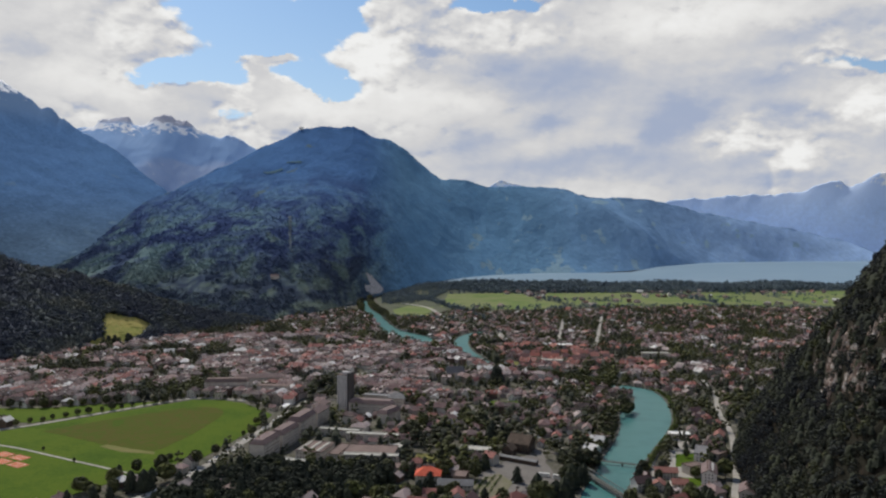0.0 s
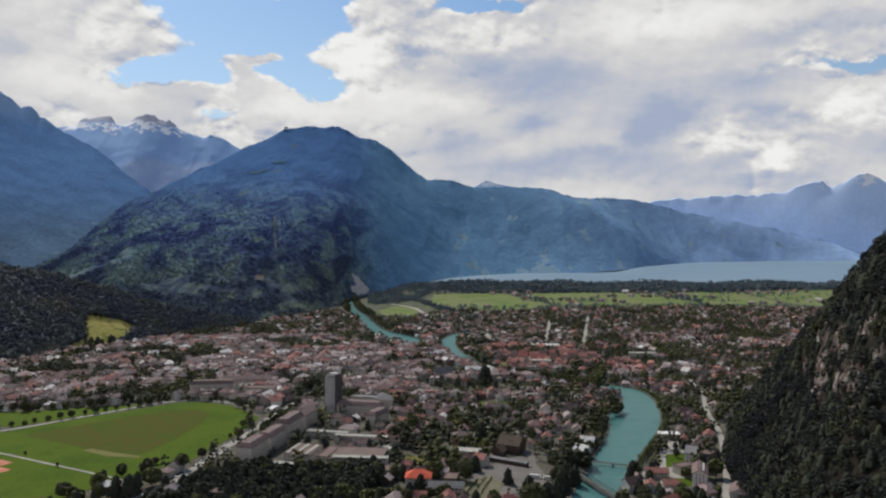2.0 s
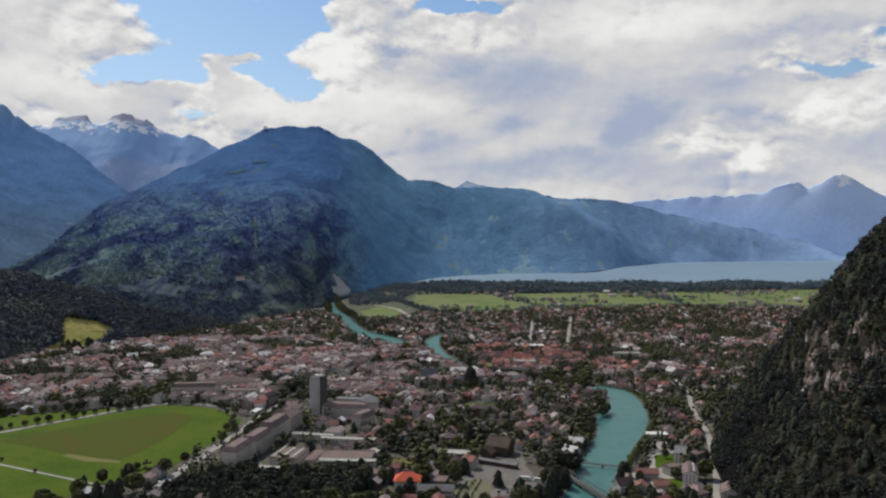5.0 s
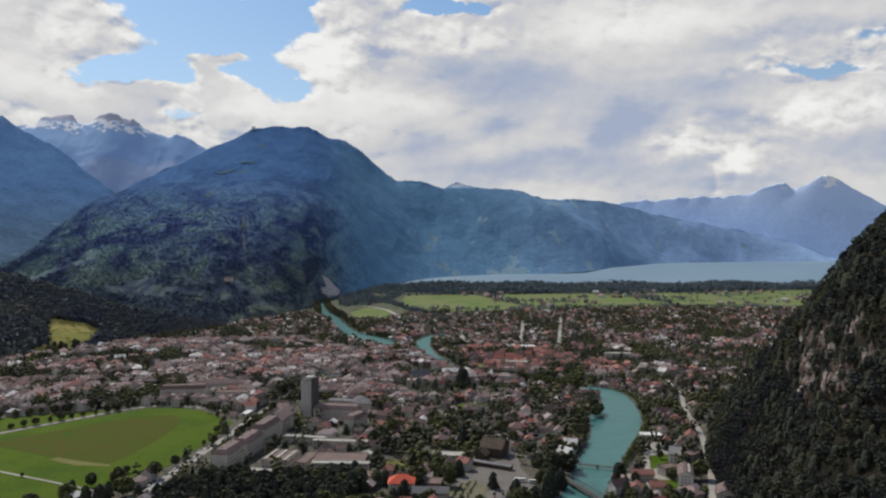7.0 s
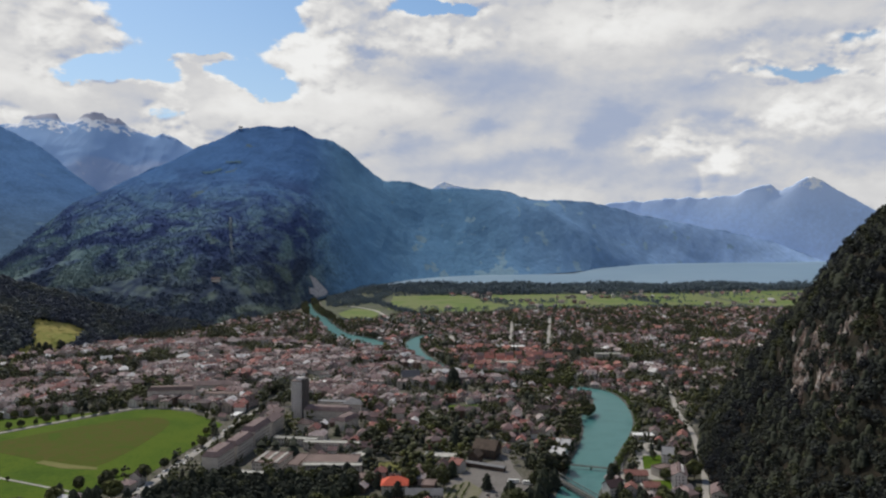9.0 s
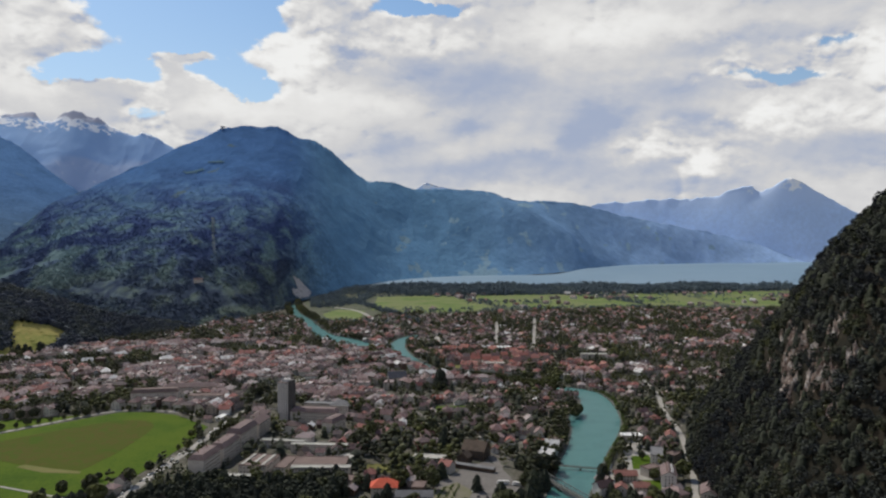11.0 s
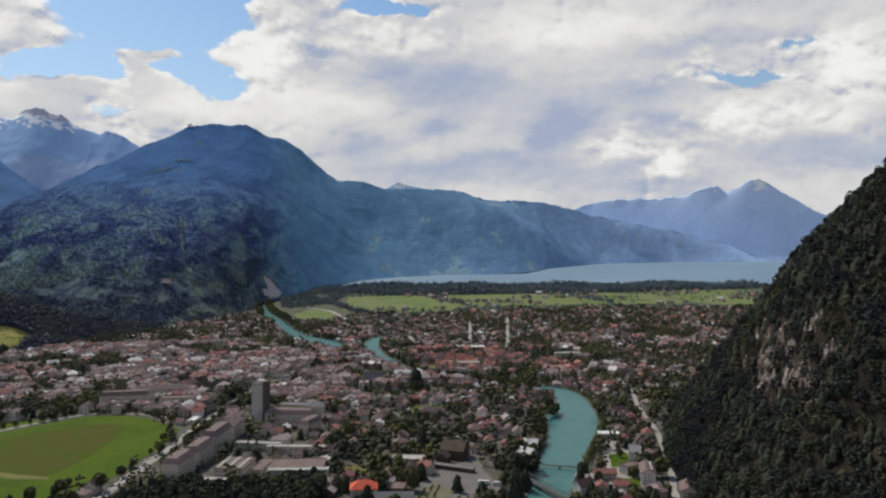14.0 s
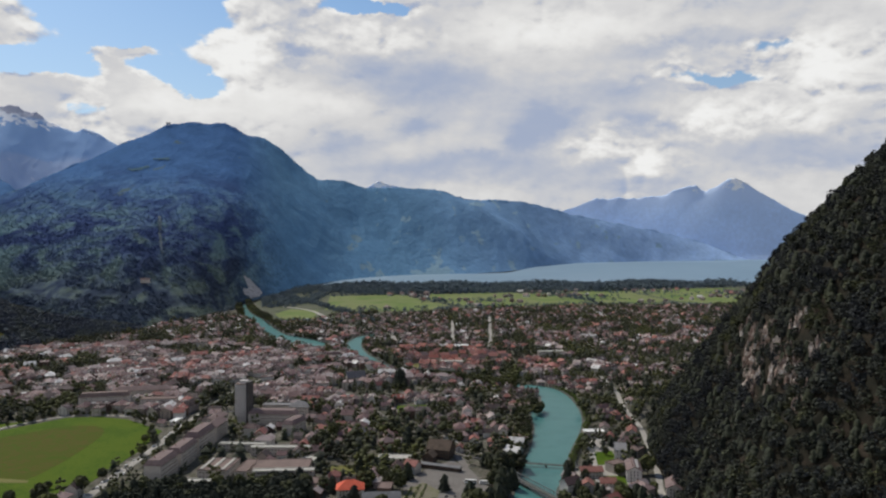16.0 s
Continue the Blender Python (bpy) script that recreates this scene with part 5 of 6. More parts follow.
brown_hall = building("congress_hall", -144, 828, -14, 30, 40, 9, "flat", (MAT["plaster"], MAT["gravel_roof"]), "low hall with a brown gravel roof", "hall", 0, 2, "halls", 3.5, "SE")
for k in range(3):
    part("roof_light", boxes((-13.5 + k * 11.0, -18, 9.3, -10.5 + k * 11.0, 18, 10.2)), MAT["pale_roof"], brown_hall, "pale strip of roof lights")
building("congress_hall", -116, 822, -14, 12, 40, 8, "flat", (MAT["plaster"], MAT["gravel_roof"]), "low hall with a brown gravel roof", "hall", 0, 2, "halls", 3.5, "SE")
building("congress_hall", -80, 812, -6, 56, 36, 10, "flat", (MAT["plaster"], MAT["gravel_roof"]), "square hall with a brown roof and pale rim", "hall", 0, 2, "halls", 3.2, "SE", 0, 2.2, 2.2)
building("congress_hall", -78, 792, -6, 60, 9, 11, "flat", FLAT, "low hall with a bright pale roof edge", "hall", 0, 3, "halls", 3.0, "S", 0, 1.8, 1.8)
building("congress_hall", -56, 832, 30, 26, 16, 8, "flat", FLAT, "small hall with a pale flat roof", "hall", 0, 2, "halls", 3.5, "SE")
building("congress_hall", -160, 784, -14, 26, 12, 7, "flat", FLAT, "low annex with a pale flat roof", "hall", 0, 2, "halls", 3.5, "SE")

building("red_roofed_house", -15, 736, -4, 25, 17, 9, "hip", (MAT["plaster"], MAT["orange_roof"]), "large house with a bright orange-red tiled roof", "house", 7, 3, "", 3.0, "SEW", 1)
building("workshop", 12, 712, -6, 34, 12, 7, "gable", (MAT["plaster"], MAT["slate"]), "long building with a grey pitched roof", "house", 4, 2, "", 3.4, "SEW")
building("chalet", 90, 846, -28, 26, 22, 10, "gable", (MAT["wood"], MAT["wood"]), "large dark timber chalet with a broad roof", "chalet", 8, 3, "", 3.0, "SEW", 1)
building("chalet", 74, 824, 62, 14, 12, 8, "gable", (MAT["wood"], MAT["wood"]), "dark timber chalet with a broad roof", "chalet", 5, 2, "", 3.0, "SEW")
building("station_shed", 82, 800, -32, 44, 6, 4.5, "gable", (MAT["wood"], MAT["slate"]), "long low dark shed at the yard", "shed", 1.2)
building("station_house", 36, 822, -14, 34, 15, 9, "flat", (MAT["plaster"], MAT["pale_roof"]), "building with a pale metal roof", "house", 0, 3, "", 3.2, "SEW")
building("apartment_block", 283, 806, 68, 34, 13, 12, "flat", (MAT["concrete"], MAT["slate"]), "grey apartment block with a flat roof", "apartment block", 0, 4, "apartment blocks", 3.2, "SENW")
apartments = building("apartment_block", 268, 740, 70, 32, 14, 12, "gable", (MAT["concrete"], MAT["mauve_roof"]), "apartment block with a brown roof and skylights", "apartment block", 4, 4, "apartment blocks", 3.2, "SENW", 3)
for k in range(4):
    part("skylight", boxes((-12 + k * 7.0, -4.4, 13.6, -9.4 + k * 7.0, -2.2, 15.4)), MAT["white"], apartments)
building("apartment_block", 286, 690, 66, 26, 14, 9, "gable", (MAT["plaster"], MAT["mauve_roof"]), "apartment house with a brown roof", "apartment block", 4, 3, "apartment blocks", 3.2, "SENW", 1)
for hx_, hy_, hr_, hw_, roof_, label_ in ((228, 752, -8, 22, "mauve_red", "low house with a red-brown tiled roof near the river"), (210, 714, 70, 12, "mauve_red", "small house with a red-brown tiled roof near the river"), (231, 716, -10, 15, "mauve_red", "low house with a red-brown tiled roof near the river"), (308, 912, 68, 17, "mauve_roof", "plastered house with a brown roof by the road"), (334, 890, 66, 22, "mauve_red", "large house with a faded red roof by the road"), (316, 866, 66, 16, "mauve_roof", "plastered house with a brown roof by the road"), (350, 940, 70, 15, "mauve_red", "plastered house with a faded red roof by the road")):
    building("house", hx_, hy_, hr_, hw_, 11, 6.5, "gable", (MAT["plaster"], MAT[roof_]), label_, "house", 3.6, 2, "riverside houses", 3.2, "SEW", 1)
building("pavilion", -224, 1046, 77, 22, 8, 4.5, "flat", (MAT["plaster"], MAT["white"]), "low pavilion with a bright white flat roof", "pavilion", 0, 1, "", 3.4, "SE")
building("brick_house", 33, 876, 12, 17, 13, 11, "hip", (MAT["mauve_red"], MAT["mauve_roof"]), "tall red brick house with a brown hipped roof", "house", 5, 3, "", 3.0, "SEW", 1)
building("depot", 286, 892, -6, 24, 12, 7, "flat", (MAT["plaster"], MAT["white"]), "building with a bright white flat roof", "depot", 0, 2, "", 3.4, "SE")
building("supermarket", 255, 1590, -4, 44, 22, 9, "flat", (MAT["plaster"], MAT["white"]), "large store with a bright white flat roof", "store", 0, 2, "", 4.0, "S")
building("church", 20, 1262, 10, 30, 12, 12, "gable", (MAT["plaster"], MAT["slate"]), "church with a steep grey roof", "church", 9, 0)
for k in range(18):
    tx_, ty_ = 160 + (k % 9) * 19.5 + (k // 9) * 6, 1436 + (k // 9) * 42 + 9 * math.sin(k * 2.1)
    building("terrace_house", tx_, ty_, 5 - (k % 9) * 1.6 + 6 * math.sin(k * 3.7), 15 + 3 * math.sin(k * 1.3), 12, 9 + math.sin(k), "gable", (MAT["plaster"], MAT["red_roof"]), "old town house with an orange-red tiled roof", "house", 5.5, 3, "old town houses", 3.6, "S", 1)
building("school", 205, 1386, -8, 40, 14, 11, "flat", FLAT, "long building with a pale roof by the old town", "school", 0, 3, "", 3.6, "S")
building("school", 420, 1462, -4, 52, 14, 12, "flat", FLAT, "long building with a pale roof in the old town", "school", 0, 3, "", 3.6, "S")
KEEP_OUT += [[(20, 684), (40, 764), (70, 805), (100, 828), (112, 793), (118, 734), (128, 684)], [(246, 782), (260, 830), (284, 832), (274, 782)], [(222, 712), (234, 750), (264, 746), (250, 708)], [(62, 1056), (70, 1091), (112, 1091), (104, 1056)], [(-62, 706), (-60, 730), (-22, 724), (-28, 700)], [(-34, 801), (-30, 832), (-4, 830), (-6, 799)], [(100, 1386), (112, 1426), (190, 1440), (180, 1398)]]


# bridges
def footbridge(a, b, label, width=3.0, z=3.4):
    (x0, y0), (x1, y1) = a, b
    length, ang = math.hypot(x1 - x0, y1 - y0), math.degrees(math.atan2(y1 - y0, x1 - x0))
    ob = tagged(new("footbridge"), label, "bridge")
    ob.matrix_basis = pose((x0 + x1) / 2, (y0 + y1) / 2, 0, 0, 0, ang)
    h = length / 2
    part("deck", boxes((-h, -width / 2, z - 0.5, h, width / 2, z)), MAT["stone"], ob)
    for s in (-1, 1):
        rail_ = part("railing", boxes((-h, s * width / 2 - 0.08, z + 0.9, h, s * width / 2 + 0.08, z + 1.1)), MAT["steel"], ob)
        for k in range(11):
            px_ = -h + k * length / 10
            part("post", boxes((px_ - 0.1, s * width / 2 - 0.1, z, px_ + 0.1, s * width / 2 + 0.1, z + 1.0)), MAT["steel"], rail_)
    for k in (-0.33, 0.0, 0.33):
        part("pier", boxes((k * length - 0.8, -width / 2, -1, k * length + 0.8, width / 2, z - 0.5)), MAT["stone"], ob)
    return ob


footbridge((158, 801), (226, 773), "slender grey footbridge over the turquoise river")
footbridge((46, 1470), (90, 1448), "low dark bridge over the river bend", 6.0)
rail = tagged(new("railway_bridge"), "dark steel truss railway bridge over the river", "bridge")
rail.matrix_basis = pose(166, 692, 0, 0, 0, math.degrees(math.atan2(-132, 42)))
part("deck", boxes((-80, -3, 3.0, 80, 3, 4.0)), MAT["steel"], rail)
part("track_bed", boxes((-80, -1.5, 4.0, 80, 1.5, 4.35)), MAT["stone"], rail)
for s in (-1, 1):
    chord = part("top_chord", boxes((-80, s * 3 - 0.25, 8.2, 80, s * 3 + 0.25, 8.8)), MAT["steel"], rail)
    for k in range(33):
        px_ = -80 + k * 5
        part("truss_post", boxes((px_ - 0.2, s * 3 - 0.2, 4, px_ + 0.2, s * 3 + 0.2, 8.2)), MAT["steel"], chord)
for k in (-40, 0, 40):
    part("pier", boxes((k - 1.2, -2.6, -1, k + 1.2, 2.6, 3.0)), MAT["stone"], rail)
KEEP_OUT.append([(140, 780), (150, 784), (200, 630), (186, 626)])


# coaches, vans and cars
def vehicle(name, length, width, height, label, category, x, y, rot, group):
    ob = tagged(new(name), label, category, group)
    ob.matrix_basis = pose(x, y, 0.55, 0, 0, rot)
    l, w = length / 2, width / 2
    bm = boxes((-l, -w, 0.35, l, w, height * 0.55), (-l * 0.86, -w * 0.92, height * 0.55, l * (0.95 if length > 8 else 0.45), w * 0.92, height))
    part("body", bm, MAT["dark_panel"] if "dark" in label else MAT["white"], ob)
    part("glazing", boxes((-l * 0.8, -w * 0.97, height * 0.58, l * (0.9 if length > 8 else 0.4), w * 0.97, height * 0.88)), MAT["glass"], ob)
    for sx_ in (-0.62, 0.62):
        for sy_ in (-1, 1):
            bm = bmesh.new()
            bmesh.ops.create_cone(bm, cap_ends=True, segments=10, radius1=0.42, radius2=0.42, depth=0.3, matrix=Matrix.Translation((sx_ * l, sy_ * (w - 0.1), 0.42)) @ Matrix.Rotation(radians(90), 4, "X"))
            part("wheel", bm, MAT["dark_panel"], ob)
    return ob


for cx, cy, cr in ((103, 752, -18), (117, 746, -20)):
    vehicle("coach", 12.0, 2.6, 3.4, "white touring coach parked in the yard", "coach", cx, cy, cr, "parked coaches")
CAR = [vehicle("parked_car", 4.4, 1.8, 1.5, l, "car", x, y, 80, "parked cars") for x, y, l in ((-254, 800, "white car parked along the main street"), (-243, 860, "dark car parked along the main street"))]
for k, (px_, py_, ha) in enumerate(along([(-282, 684), (-262, 735), (-247, 824), (-226, 933), (-214, 1012)], 9.0)):
    if k % 5 != 2:
        side = 5.0 if k % 2 else -5.0
        copy_thing(CAR[k % 3 % 2], pose(px_ - math.sin(ha) * side, py_ + math.cos(ha) * side, 0.55, 0, 0, math.degrees(ha)))
yr = np.random.default_rng(23)
for k in range(13):
    copy_thing(CAR[0 if k % 4 == 0 else 1], pose(72 + (k % 6) * 8 + yr.uniform(-3, 3), 700 + (k // 6) * 17 + yr.uniform(-3, 3), 0.45, 0, 0, 70 + yr.uniform(-12, 12)))


# ---- houses of the town ----
def as_template(*pieces):
    """(bmesh, slot) pairs as one (verts, tris, slots) template."""
    vs, ts, ms, base = [], [], [], 0
    for bm, slot in pieces:
        bmesh.ops.triangulate(bm, faces=bm.faces)
        bm.verts.index_update()
        vs.append(np.array([v.co[:] for v in bm.verts]))
        t = np.array([[v.index for v in f.verts] for f in bm.faces])
        ts.append(t + base)
        ms.append(np.full(len(t), slot))
        base += len(vs[-1])
        bm.free()
    return np.concatenate(vs), np.concatenate(ts), np.concatenate(ms)


def house_template(w, d, h, roof, rise, red=False):
    """A far house: walls, roof, windows, a chimney and dormers."""
    slot = 2 if red else 1
    panes = []
    floors = max(2, int(h / 3.0))
    for f in range(floors):
        z = 0.9 + f * h / floors
        for k in range(max(2, int(w / 4))):
            x = -w / 2 + (k + 0.5) * w / max(2, int(w / 4))
            panes += [(x - 0.75, -d / 2 - 0.06, z, x + 0.75, -d / 2 + 0.1, z + 1.5), (x - 0.75, d / 2 - 0.1, z, x + 0.75, d / 2 + 0.06, z + 1.5)]
        for k in range(2):
            y = (k - 0.5) * d / 2
            panes += [(-w / 2 - 0.06, y - 0.75, z, -w / 2 + 0.1, y + 0.75, z + 1.5), (w / 2 - 0.1, y - 0.75, z, w / 2 + 0.06, y + 0.75, z + 1.5)]
    extra = [(boxes(*panes), 3), (boxes((w * 0.18 - 0.5, d * 0.12 - 0.5, h, w * 0.18 + 0.5, d * 0.12 + 0.5, h + rise + 1.0)), 4)]
    if roof == "gable":
        if w > 13:
            extra.append((boxes(*[(x - 1.2, s * d * 0.30 - 1.0, h + rise * 0.2, x + 1.2, s * d * 0.30 + 1.0, h + rise * 0.72) for x in (-w * 0.25, w * 0.25) for s in (-1, 1)]), 0))
        return as_template((gable_body(w, d, h, rise), 0), (gable_roof(w, d, h, rise), slot), *extra)
    body = boxes((-w / 2, -d / 2, -1, w / 2, d / 2, h))
    if roof == "flat":
        return as_template((body, 0), (flat_roof(w, d, h), 1), *extra[:1], (boxes((-w * 0.2, -1.6, h, w * 0.05, 1.6, h + 2.2)), 0))
    return as_template((body, 0), (hip_roof(w, d, h, rise), slot), *extra)


SMALL = [house_template(*a) for a in ((12, 10, 6, "gable", 3.6), (10, 9, 5.5, "gable", 3.4), (13, 10, 6.5, "hip", 4), (11, 11, 6, "hip", 4.2), (15, 10, 7, "gable", 3.8), (9, 8, 5, "gable", 3), (14, 11, 6, "gable", 4.2))]
BIG = [house_template(*a) for a in ((18, 13, 10, "gable", 4.6), (22, 13, 11, "hip", 5), (16, 14, 10, "hip", 5), (26, 13, 11, "gable", 4.6), (20, 14, 12, "flat", 0), (15, 12, 9, "gable", 4.8), (19, 12, 11, "gable", 4.4))]
OLD = [house_template(*a) for a in ((16, 11, 9, "gable", 5, True), (12, 10, 8, "gable", 4.5, True), (20, 12, 9, "gable", 5, True), (14, 12, 8, "hip", 4.6, True))]


def heading(x, y, r):
    """Rows of houses follow the main street in the middle and lanes elsewhere."""
    base = np.where((x < 40) & (y < 1300), radians(77), 0.15 + 2.2 * value_noise(x / 240, y / 240, 3))
    return base + r.normal(0, 0.09, x.shape) + np.where(r.random(x.shape) < 0.4, math.pi / 2, 0.0)


hr = np.random.default_rng(42)
hx, hy = spread(TOWN, 18.0, 5, 0.30, 0.2)
ux, uy = spread(TOWN, 16.2, 6, 0.30, 0.2)
hx, hy = np.concatenate([hx[hy < 1080], ux[uy >= 1080]]), np.concatenate([hy[hy < 1080], uy[uy >= 1080]])
keep = free(hx, hy, 8.0)
# gardens and groves thin the houses out
grove = value_noise(hx / 70, hy / 70, 12)
copse = value_noise(hx / 48 + 9, hy / 75, 14)
chance = np.where(hy < 1020, np.where(hx > -60, 0.70, 0.55), 0.90) - np.clip(grove - 0.50, 0, 1) * 2.6 - np.where(copse > 0.72, 0.7, 0.0)
chance = np.where((hy > 1900), 0.55, chance)
chance = np.where((hx > 380) & (hy < 1600), chance * 0.55, chance)
keep &= hr.random(hx.shape) < chance
hx, hy = hx[keep], hy[keep]
ha = heading(hx, hy, hr)
near = hy < 1080
middle = (hx < 60) & (hy > 1080) & (hy < 1750) | (hx > 60) & (hx < 480) & (hy > 1250) & (hy < 1600)
old = (hx > 110) & (hx < 420) & (hy > 1330) & (hy < 1600) | ((hr.random(hx.shape) < 0.05) & (hx > 0) & ~near)
for name, sel, temps, label in (
        ("town_houses", ~near & middle & ~old, BIG, "dense town houses with brown, grey and red tiled roofs"),
        ("suburb_houses", ~near & ~middle & ~old, SMALL, "small pale houses with brown and red roofs in gardens"),
        ("old_town_houses", ~near & old, OLD, "old town houses with orange-red clay roofs")):
    scatter(name, temps, np.stack([hx[sel], hy[sel], hx[sel] * 0], 1), hr.uniform(0.80, 1.08, sel.sum()), [MAT["walls"], MAT["roofs"], MAT["red_roofs"], MAT["glass"], MAT["chimney"]], label, "houses", 3, (0.9, 1.15), ha[sel])

# the nearer houses, each a thing
KINDS = []
for k, (w, d, h, roof, rise, floors, wall, label) in enumerate((
        (12, 10, 6, "gable", 3.6, 2, "wall", "plastered house with a pitched tiled roof"), (13, 11, 6.4, "hip", 4.2, 2, "wall", "plastered house with a hipped tiled roof"),
        (16, 12, 9, "gable", 4.6, 3, "wall", "three-storey house with a pitched tiled roof"), (11, 10, 5.6, "gable", 3.4, 2, "wood", "timber chalet with a broad tiled roof"),
        (20, 13, 10, "hip", 5.0, 3, "wall", "large house with a hipped tiled roof"), (14, 11, 8.6, "gable", 4.4, 3, "wall", "plastered house with a steep tiled roof"),
        (18, 12, 9, "flat", 0, 3, "wall", "plain block with a flat roof"), (10, 8, 5, "gable", 3.0, 2, "wall", "small house with a pitched tiled roof"))):
    ob = tagged(new("house" if wall != "wood" else "chalet"), label, "house", "houses of the town")
    ob.matrix_basis = pose(-420 + 0 * k, 1300, 0)
    if roof == "gable":
        part("wall", gable_body(w, d, h, rise), MAT[wall], ob)
        top = part("roof", gable_roof(w, d, h, rise), MAT["roof"], ob)
    else:
        part("wall", boxes((-w / 2, -d / 2, -1, w / 2, d / 2, h)), MAT[wall], ob)
        top = part("roof", hip_roof(w, d, h, rise) if roof == "hip" else flat_roof(w, d, h), MAT["roof"] if roof == "hip" else MAT["gravel_roof"], ob)
    facade_windows(ob, w, d, floors, 1.0, h / floors, 3.4, 1.4, 1.5, "SEWN", 9)
    if roof != "flat":
        part("chimney", boxes((w * 0.2 - 0.5, d * 0.1 - 0.5, h + rise * 0.5, w * 0.2 + 0.5, d * 0.1 + 0.5, h + rise + 1.2)), MAT["chimney"], top)
    KINDS.append(ob)
near_idx = np.where(near)[0]
for c, k in enumerate(near_idx):
    kind = int(hr.choice(8, p=[0.2, 0.15, 0.15, 0.12, 0.1, 0.13, 0.05, 0.1]))
    m_ = pose(hx[k], hy[k], 0, 0, 0, math.degrees(ha[k]))
    if c < len(KINDS):
        KINDS[c].matrix_basis = m_
    else:
        copy_thing(KINDS[kind], m_)

# farmhouses in the fields
fx, fy = spread([(-20, 2440), (40, 3080), (1300, 3120), (2000, 3000), (1700, 2420), (900, 2460)], 46.0, 9)
clus = value_noise(fx / 170, fy / 110, 77)
k = (clus > 0.56) & (hr.random(fx.shape) < 0.8) & ~((fx < 330) & (fy > 2480) & (fy < 3000))
fx, fy = fx[k], fy[k]
scatter("farmhouses", SMALL, np.stack([fx, fy, fx * 0], 1), hr.uniform(1.0, 1.4, len(fx)), [MAT["walls"], MAT["roofs"], MAT["red_roofs"], MAT["glass"], MAT["chimney"]], "scattered farmhouses and barns in the fields", "houses", 4)

# ---- trees of the town ----
TREE_MATS = [MAT["leaf"], MAT["conifer"], MAT["bark"]]
LOW = [with_stem(c, 0) for c in BROAD_LOW] * 2 + [with_stem(c, 1) for c in FIR_LOW]
tx, ty = spread(TOWN, 13.0, 15, 0.5, 0.5)
keep = free(tx, ty, 2.5)
tree_p = 0.26 + 1.9 * np.clip(value_noise(tx / 70, ty / 70, 12) - 0.50, 0, 1) + np.where((ty < 1080) & (tx > -70), 0.40, 0.0) + np.where(ty > 1400, 0.22, 0.06) + np.where((tx > 340) & (ty < 1700), 0.62, 0.0) + np.where((tx > 60) & (ty > 1600), 0.48, 0.0) + np.where((value_noise(tx / 48 + 9, ty / 75, 14) > 0.68) & (ty > 1100), 0.7, 0.0) - np.where((tx > 215) & (ty < 1050), 0.22, 0.0)
keep &= hr.random(tx.shape) < tree_p
# not through a house
cell = {}
for a, b in zip(hx, hy):
    cell.setdefault((int(a // 20), int(b // 20)), []).append((a, b))
for q in np.where(keep)[0]:
    ca, cb = int(tx[q] // 20), int(ty[q] // 20)
    for da in (-1, 0, 1):
        for db in (-1, 0, 1):
            for a, b in cell.get((ca + da, cb + db), ()):
                if (a - tx[q]) ** 2 + (b - ty[q]) ** 2 < 7.5 ** 2:
                    keep[q] = False
tx, ty = tx[keep], ty[keep]
th = hr.uniform(8, 16, tx.shape) * np.where(value_noise(tx / 48 + 9, ty / 75, 14) > 0.66, 1.35, 1.0) * np.where((ty < 1100) & (tx > -70), 1.2, 1.0)
by_near = np.argsort(ty)
single, rest = by_near[:210], by_near[210:]
for q in single:
    kind = int(hr.choice(6, p=[0.2, 0.2, 0.16, 0.16, 0.16, 0.12]))
    put_tree(kind, tx[q], ty[q], th[q] * (1.15 if kind > 2 else 1.0))
scatter("town_trees", LOW, np.stack([tx[rest], ty[rest], tx[rest] * 0], 1), th[rest], TREE_MATS, "garden trees and conifers between the houses", "trees", 6, smooth=True)

# trees round the meadow
for x, y, h in ((-235, 904, 13), (-265, 787, 17), (-256, 826, 12), (-285, 758, 12), (-300, 772, 10), (-318, 762, 15), (-332, 742, 12), (-349, 705, 15), (-246, 905, 7), (-244, 960, 9), (-243, 985, 10), (-247, 1012, 9), (-262, 1040, 8), (-300, 806, 8), (-402, 800, 5), (-460, 845, 4)):
    put_tree(int(hr.integers(0, 3)), x, y, h, PARK_LABEL, "meadow trees")
for line, gap, lo, hi in (([(-800, 845), (-558, 945), (-465, 1036), (-385, 1115)], 15, 6, 13), ([(-372, 1112), (-300, 1102), (-245, 1050)], 9, 5, 9), ([(-760, 1030), (-560, 1052), (-470, 1080)], 16, 10, 15)):
    for px_, py_, ang in along(line, gap):
        put_tree(int(hr.integers(0, 3)), px_ + hr.uniform(-2, 2), py_ + hr.uniform(-2, 2), hr.uniform(lo, hi), PARK_LABEL, "meadow trees")
# street trees beside the hotels
for px_, py_, ang in along([(-217, 936), (-205, 1015), (-190, 1094), (-170, 1190)], 8.0):
    put_tree(int(hr.integers(0, 3)), px_ + hr.uniform(-2, 2), py_ + hr.uniform(-2, 2), hr.uniform(6, 10), "round street tree beside the hotels", "street trees")
# dark grove before the hotels
gx_, gy_ = spread([(-268, 690), (-214, 778), (-196, 806), (-150, 770), (-112, 776), (-60, 780), (-44, 730), (-70, 688), (-130, 640), (-230, 640)], 9.5, 21, 0.45)
k = free(gx_, gy_, 2.0)
gx_, gy_ = gx_[k], gy_[k]
scatter("grove", [with_stem(c, 0) for c in BROAD] + [with_stem(c, 1) for c in FIR], np.stack([gx_, gy_, gx_ * 0], 1), hr.uniform(10, 17, len(gx_)), [MAT["conifer"], MAT["conifer"], MAT["bark"]], "dense dark grove of old park trees", "trees", 8)
